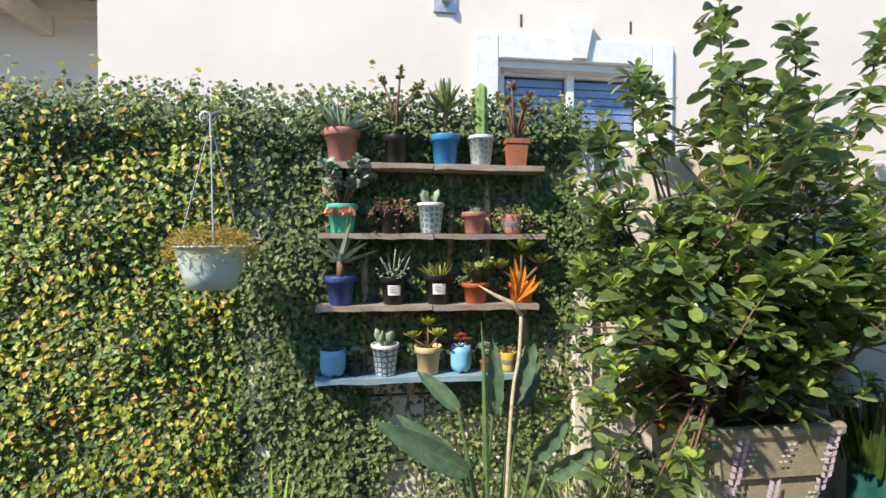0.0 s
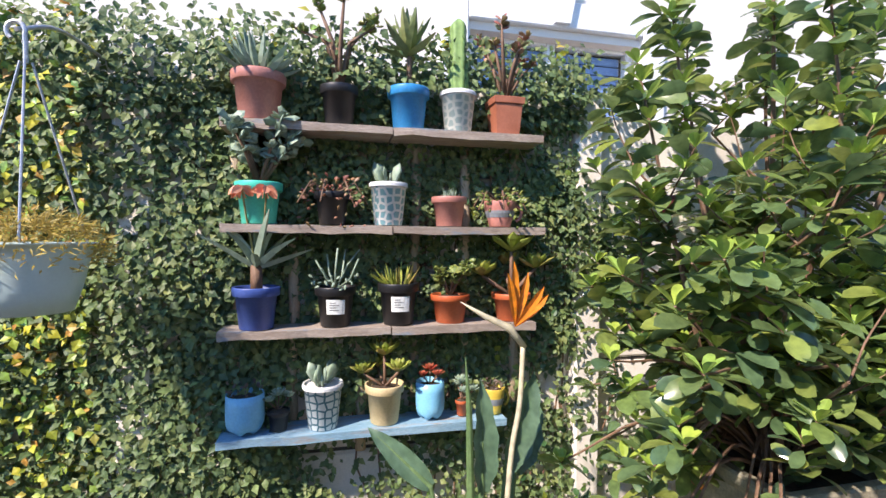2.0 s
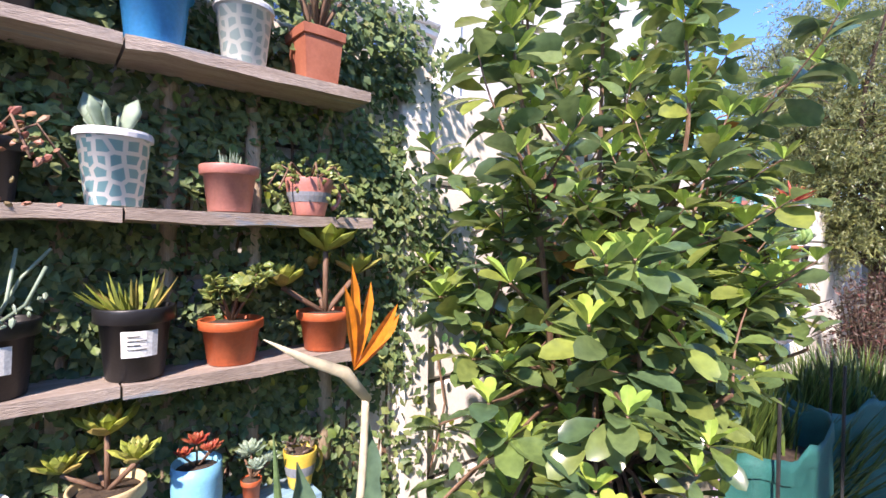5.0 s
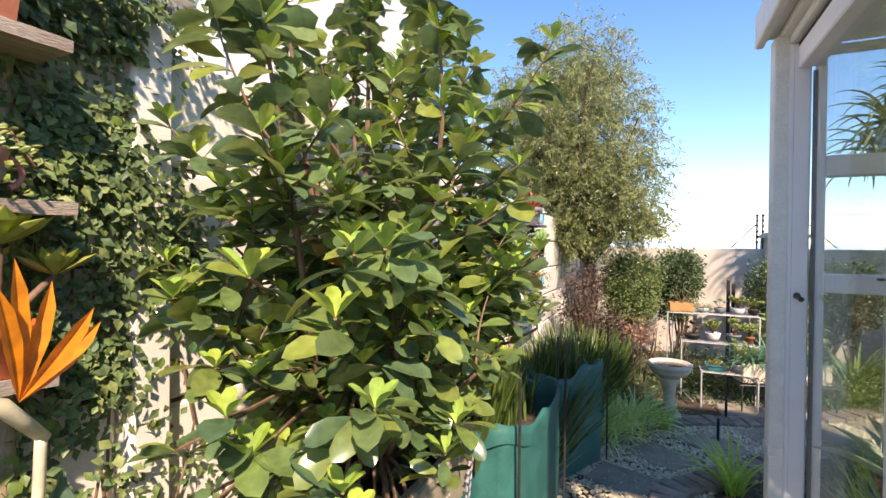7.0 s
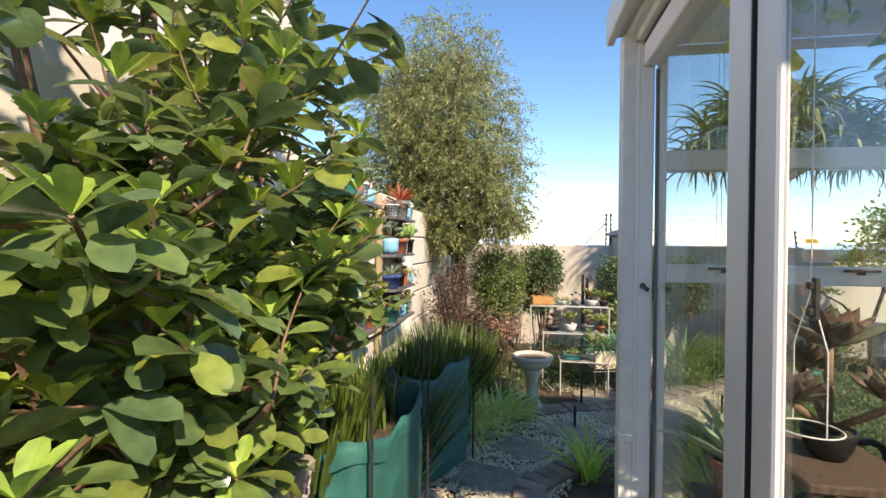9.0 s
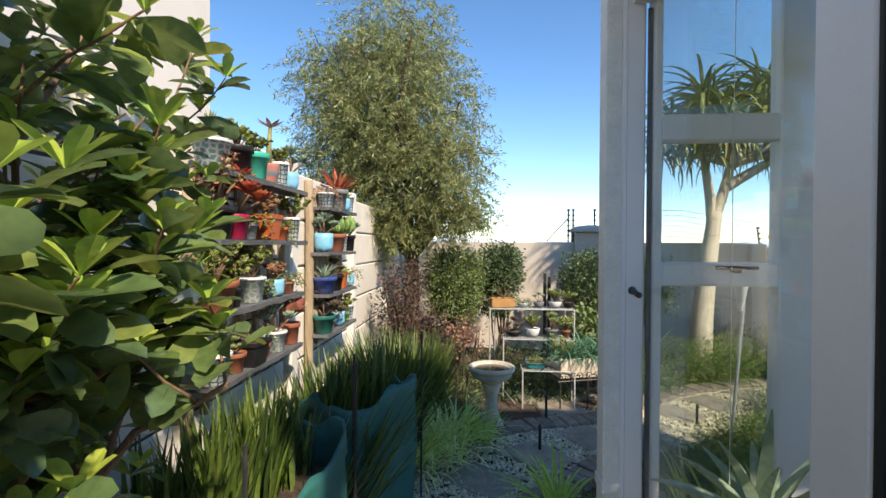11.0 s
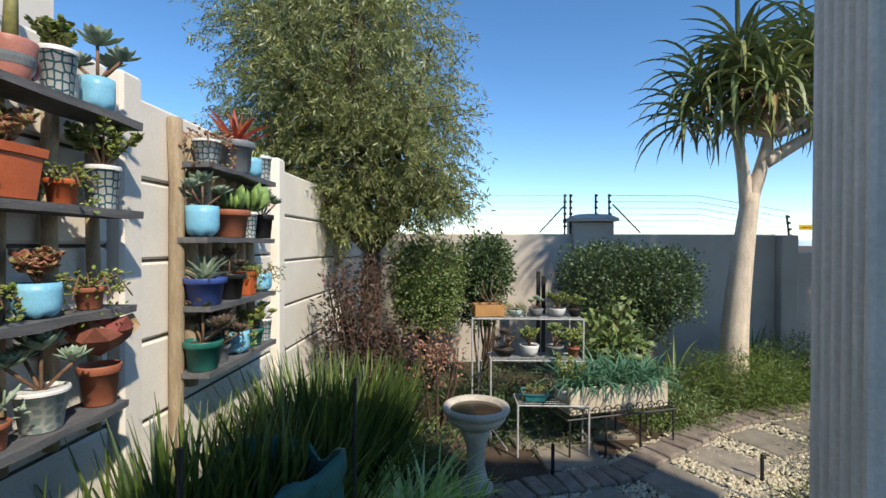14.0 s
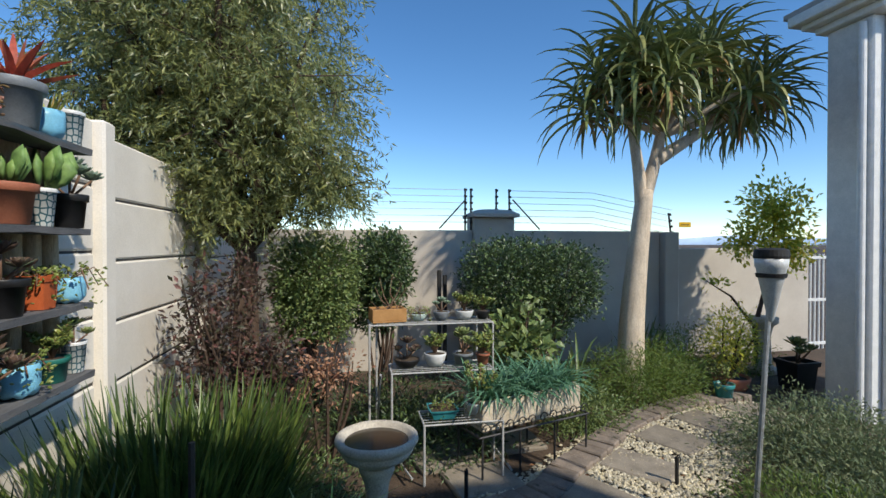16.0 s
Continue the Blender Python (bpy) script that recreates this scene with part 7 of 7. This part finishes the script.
# ---- stone trough on a scrolled iron stand ----
tr = thing("stone_trough", "pale stone trough planted with blue-green strap leaves", "trough", (5.78, -0.10, 0.285), -72)
g = Geo()
g.box(-0.40, 0.40, -0.11, 0.11, 0.0, 0.02, 0.006)
for x0, x1, y0, y1 in ((-0.40, 0.40, -0.11, -0.085), (-0.40, 0.40, 0.085, 0.11), (-0.40, -0.375, -0.084, 0.084), (0.375, 0.40, -0.084, 0.084)):
    g.box(x0, x1, y0, y1, 0.021, 0.185, 0.006)
part("body", g, "trough", tr)
part("soil", Geo().box(-0.374, 0.374, -0.084, 0.084, 0.022, 0.165), "potsoil", tr)
rs = np.random.RandomState(90)
n = 620
az = rs.uniform(0, 6.28, n)
g = Geo().blades(stack(rs.uniform(-0.38, 0.38, n), rs.uniform(-0.08, 0.08, n), np.full(n, 0.15)), az, rs.uniform(0.4, 1.4, n), rs.uniform(0.2, 0.36, n), rs.uniform(0.012, 0.020, n), rs.uniform(0.7, 1.9, n), 5, 0.3)
part("foliage", g, "bluestrap", tr)["kind"] = "stuff"
ir = thing("iron_stand", "black wrought iron scrolled stand under the stone trough", "stand", (5.78, -0.10, 0), -72)
for y in (-0.14, 0.14):
    part("rail", Geo().tube([(-0.44, y, 0.272), (0.44, y, 0.272)], 0.007, 6), "dark_metal", ir)
    for x in (-0.42, -0.14, 0.14, 0.42):
        part("leg", Geo().tube([(x, y, 0.0), (x, y, 0.272)], 0.007, 6), "dark_metal", ir)
    for i in range(10):
        cx = -0.39 + i * 0.087
        th = np.linspace(0, 7.5, 22)
        rr = 0.036 - 0.004 * th
        part("scroll", Geo().tube(stack(cx + (1 if i % 2 else -1) * rr * np.cos(th), 0 * th + y * 1.02, 0.315 + rr * np.sin(th)), 0.004, 5), "dark_metal", ir)
for x in (-0.44, 0.44):
    part("rail", Geo().tube([(x, -0.14, 0.272), (x, 0.14, 0.272)], 0.007, 6), "dark_metal", ir)

# ---- rain gauge, stakes, far pots ----
rg = thing("rain_gauge", "clear conical rain gauge with black lid on a leaning pole", "rain gauge", (4.42, -0.53, 0))
part("pole", Geo().tube([(0.32, -0.33, -0.05), (0.335, -0.44, 1.33)], 0.012, 8), "galv", rg)
part("cone", Geo().lathe([(0.004, 0.0), (0.012, 0.01), (0.062, 0.25), (0.066, 0.255), (0.07, 0.30), (0.066, 0.30), (0.055, 0.24)], 28, (0.27, -0.37, 1.06)), "fog_plastic", rg, "clouded clear measuring cone", smooth=True)
part("lid", Geo().lathe([(0.071, 0), (0.073, 0.012), (0.07, 0.04), (0.05, 0.048), (0.0, 0.05)], 28, (0.27, -0.37, 1.355)), "rubber", rg, "black lid")
part("clamp", Geo().lathe([(0.048, 0), (0.060, 0.002), (0.064, 0.02), (0.06, 0.022)], 24, (0.27, -0.37, 1.265)).box(0.29, 0.35, -0.42, -0.36, 1.262, 1.285, 0.003), "rubber", rg, "black clamp")
for i, (x, y, h) in enumerate(((5.28, -0.86, 0.17), (4.62, 0.55, 0.2), (5.25, 0.42, 0.22), (4.35, 1.42, 0.32))):
    sk = thing("garden_stake", "short black garden stake beside the path", "stake", (x, y, 0), group="garden stakes")
    part("shaft", Geo().tube([(0, 0, -0.03), (0, 0, h)], 0.011, 8), "rubber", sk)
    a = np.linspace(0, 4.2, 10)
    part("hook", Geo().tube(stack(0.016 * np.cos(a) - 0.016, 0 * a, h + 0.016 * np.sin(a)), 0.004, 6), "dark_metal", sk)
WORDS.update({"palegreen": "pale green"})
potted((6.55, -2.3, 0.0), 0.09, 0.16, "teal", "jade", 0.2, "round", "", 400)
potted((6.75, -2.55, 0.0), 0.17, 0.16, "terracotta", "dark", 0.1, "bowl", "", 401)
potted((6.75, -3.3, 0.0), 0.15, 0.28, "black", "rosette", 0.2, "square", "", 402)
pd = thing("pedestal", "weathered turned stone pedestal by the gate", "pedestal", (7.3, -3.45, 0))
part("shaft", Geo().lathe([(0.14, 0), (0.14, 0.06), (0.09, 0.1), (0.075, 0.4), (0.10, 0.52), (0.15, 0.56), (0.15, 0.62)], 24), "stone", pd, smooth=True)
for y, h in ((0.02, 0.55), (-0.04, 0.5)):
    sk = thing("garden_stake", "tall black post before the boundary wall", "stake", (7.7, y + 0.1, 0), group="black posts")
    part("shaft", Geo().box(-0.02, 0.02, -0.02, 0.02, -0.02, 0.6 + h, 0.004), "rubber", sk)

# ---- inside the sunroom ----
ch = thing("armchair", "black metal framed armchair with a cane seat in the sunroom", "chair", (2.42, -0.42, 0.08), 200)
for sx in (-0.27, 0.27):
    part("arm_frame", Geo().tube(bez([(sx, -0.28, 0.0), (sx, -0.27, 0.55), (sx, -0.1, 0.64), (sx, 0.2, 0.62), (sx, 0.27, 0.0)], 7), 0.016, 8), "dark_metal", ch)
part("back_frame", Geo().tube(bez([(-0.25, 0.22, 0.4), (-0.25, 0.36, 0.95), (0.25, 0.36, 0.95), (0.25, 0.22, 0.4)], 7), 0.016, 8), "dark_metal", ch)
part("seat", Geo().box(-0.25, 0.25, -0.26, 0.24, 0.38, 0.43, 0.015), "wicker", ch, "woven cane seat")
part("backrest", Geo().box(-0.22, 0.22, 0.27, 0.30, 0.45, 0.88, 0.012), "wicker", ch, "woven cane backrest")
st2 = thing("plant_stool", "low wooden plant stool inside the sunroom", "stool", (2.56, 0.14, 0.08))
part("stool_top", Geo().box(-0.14, 0.14, -0.13, 0.13, 0.42, 0.45, 0.006), "bark", st2)
for x in (-0.11, 0.11):
    for y in (-0.10, 0.10):
        part("leg", Geo().box(x - 0.014, x + 0.014, y - 0.014, y + 0.014, 0, 0.42, 0.003), "bark", st2)
potted((2.56, 0.14, 0.532), 0.10, 0.17, "terracotta", "aloe", 0.36, "round", "", 410)
potted((1.75, -0.5, 0.08), 0.10, 0.18, "terracotta", "jade", 0.3, "round", "", 411)
sd = thing("plant_table", "small dark wooden plant table inside the sunroom", "table", (2.12, 0.06, 0.08))
part("tabletop", Geo().box(-0.2, 0.2, -0.16, 0.16, 0.80, 0.83, 0.006), "bark", sd)
for x in (-0.17, 0.17):
    for y in (-0.13, 0.13):
        part("leg", Geo().box(x - 0.015, x + 0.015, y - 0.015, y + 0.015, 0, 0.80, 0.003), "bark", sd)
potted((2.12, 0.06, 0.912), 0.075, 0.09, "black", "darkrosette", 0.28, "bowl", "", 412)
hp = thing("plant_hanger", "white cord plant hanger hanging from the sunroom ceiling", "plant hanger", (1.96, 0.2, 0))
part("cord", Geo().tube([(0, 0, 2.54), (0, 0, 1.44)], 0.0022, 6), "cord", hp)
for sx in (-1, 1):
    part("cord", Geo().tube([(0, 0, 1.44), (sx * 0.08, 0, 1.28), (sx * 0.08, 0, 1.05)], 0.0022, 6), "cord", hp)
part("ring", Geo().tube(stack(0.08 * np.cos(np.linspace(0, 6.28, 24)), 0.08 * np.sin(np.linspace(0, 6.28, 24)), np.full(24, 1.05)), 0.0022, 6), "cord", hp)
for x, y in ((2.62, 0.2), (2.78, 0.12)):
    cdd = thing("blind_cord", "thin white blind cord hanging beside the window", "blind cord", (x, y, 0))
    part("cord", Geo().tube([(0, 0, 2.54), (0.01, 0, 1.8), (-0.01, 0.01, 0.6)], 0.0012, 5), "cord", cdd)
vn = thing("climbing_houseplant", "yellow-green climbing plant hanging under the sunroom ceiling", "plant", (1.88, 0.12, 2.54))
rs = np.random.RandomState(95)
g, sm = Geo(), Geo()
for q in range(8):
    e = np.array([rs.uniform(-0.28, 0.28), rs.uniform(-0.2, 0.2), -rs.uniform(0.3, 0.75)])
    c = bez([(0, 0, 0), tuple(e * np.array([1.0, 1.0, 0.35])), tuple(e)], 8)
    sm.tube(c, 0.004, 5)
    n = len(c)
    g.leaves(c, stack(rs.normal(0, 1, n), rs.normal(0, 1, n), rs.normal(-0.6, 0.4, n)), rnd_dirs(n, 0, 1, rs), 0.085, 0.045, True)
part("vine", sm, "greenstem", vn)
part("foliage", g, "lemon", vn)
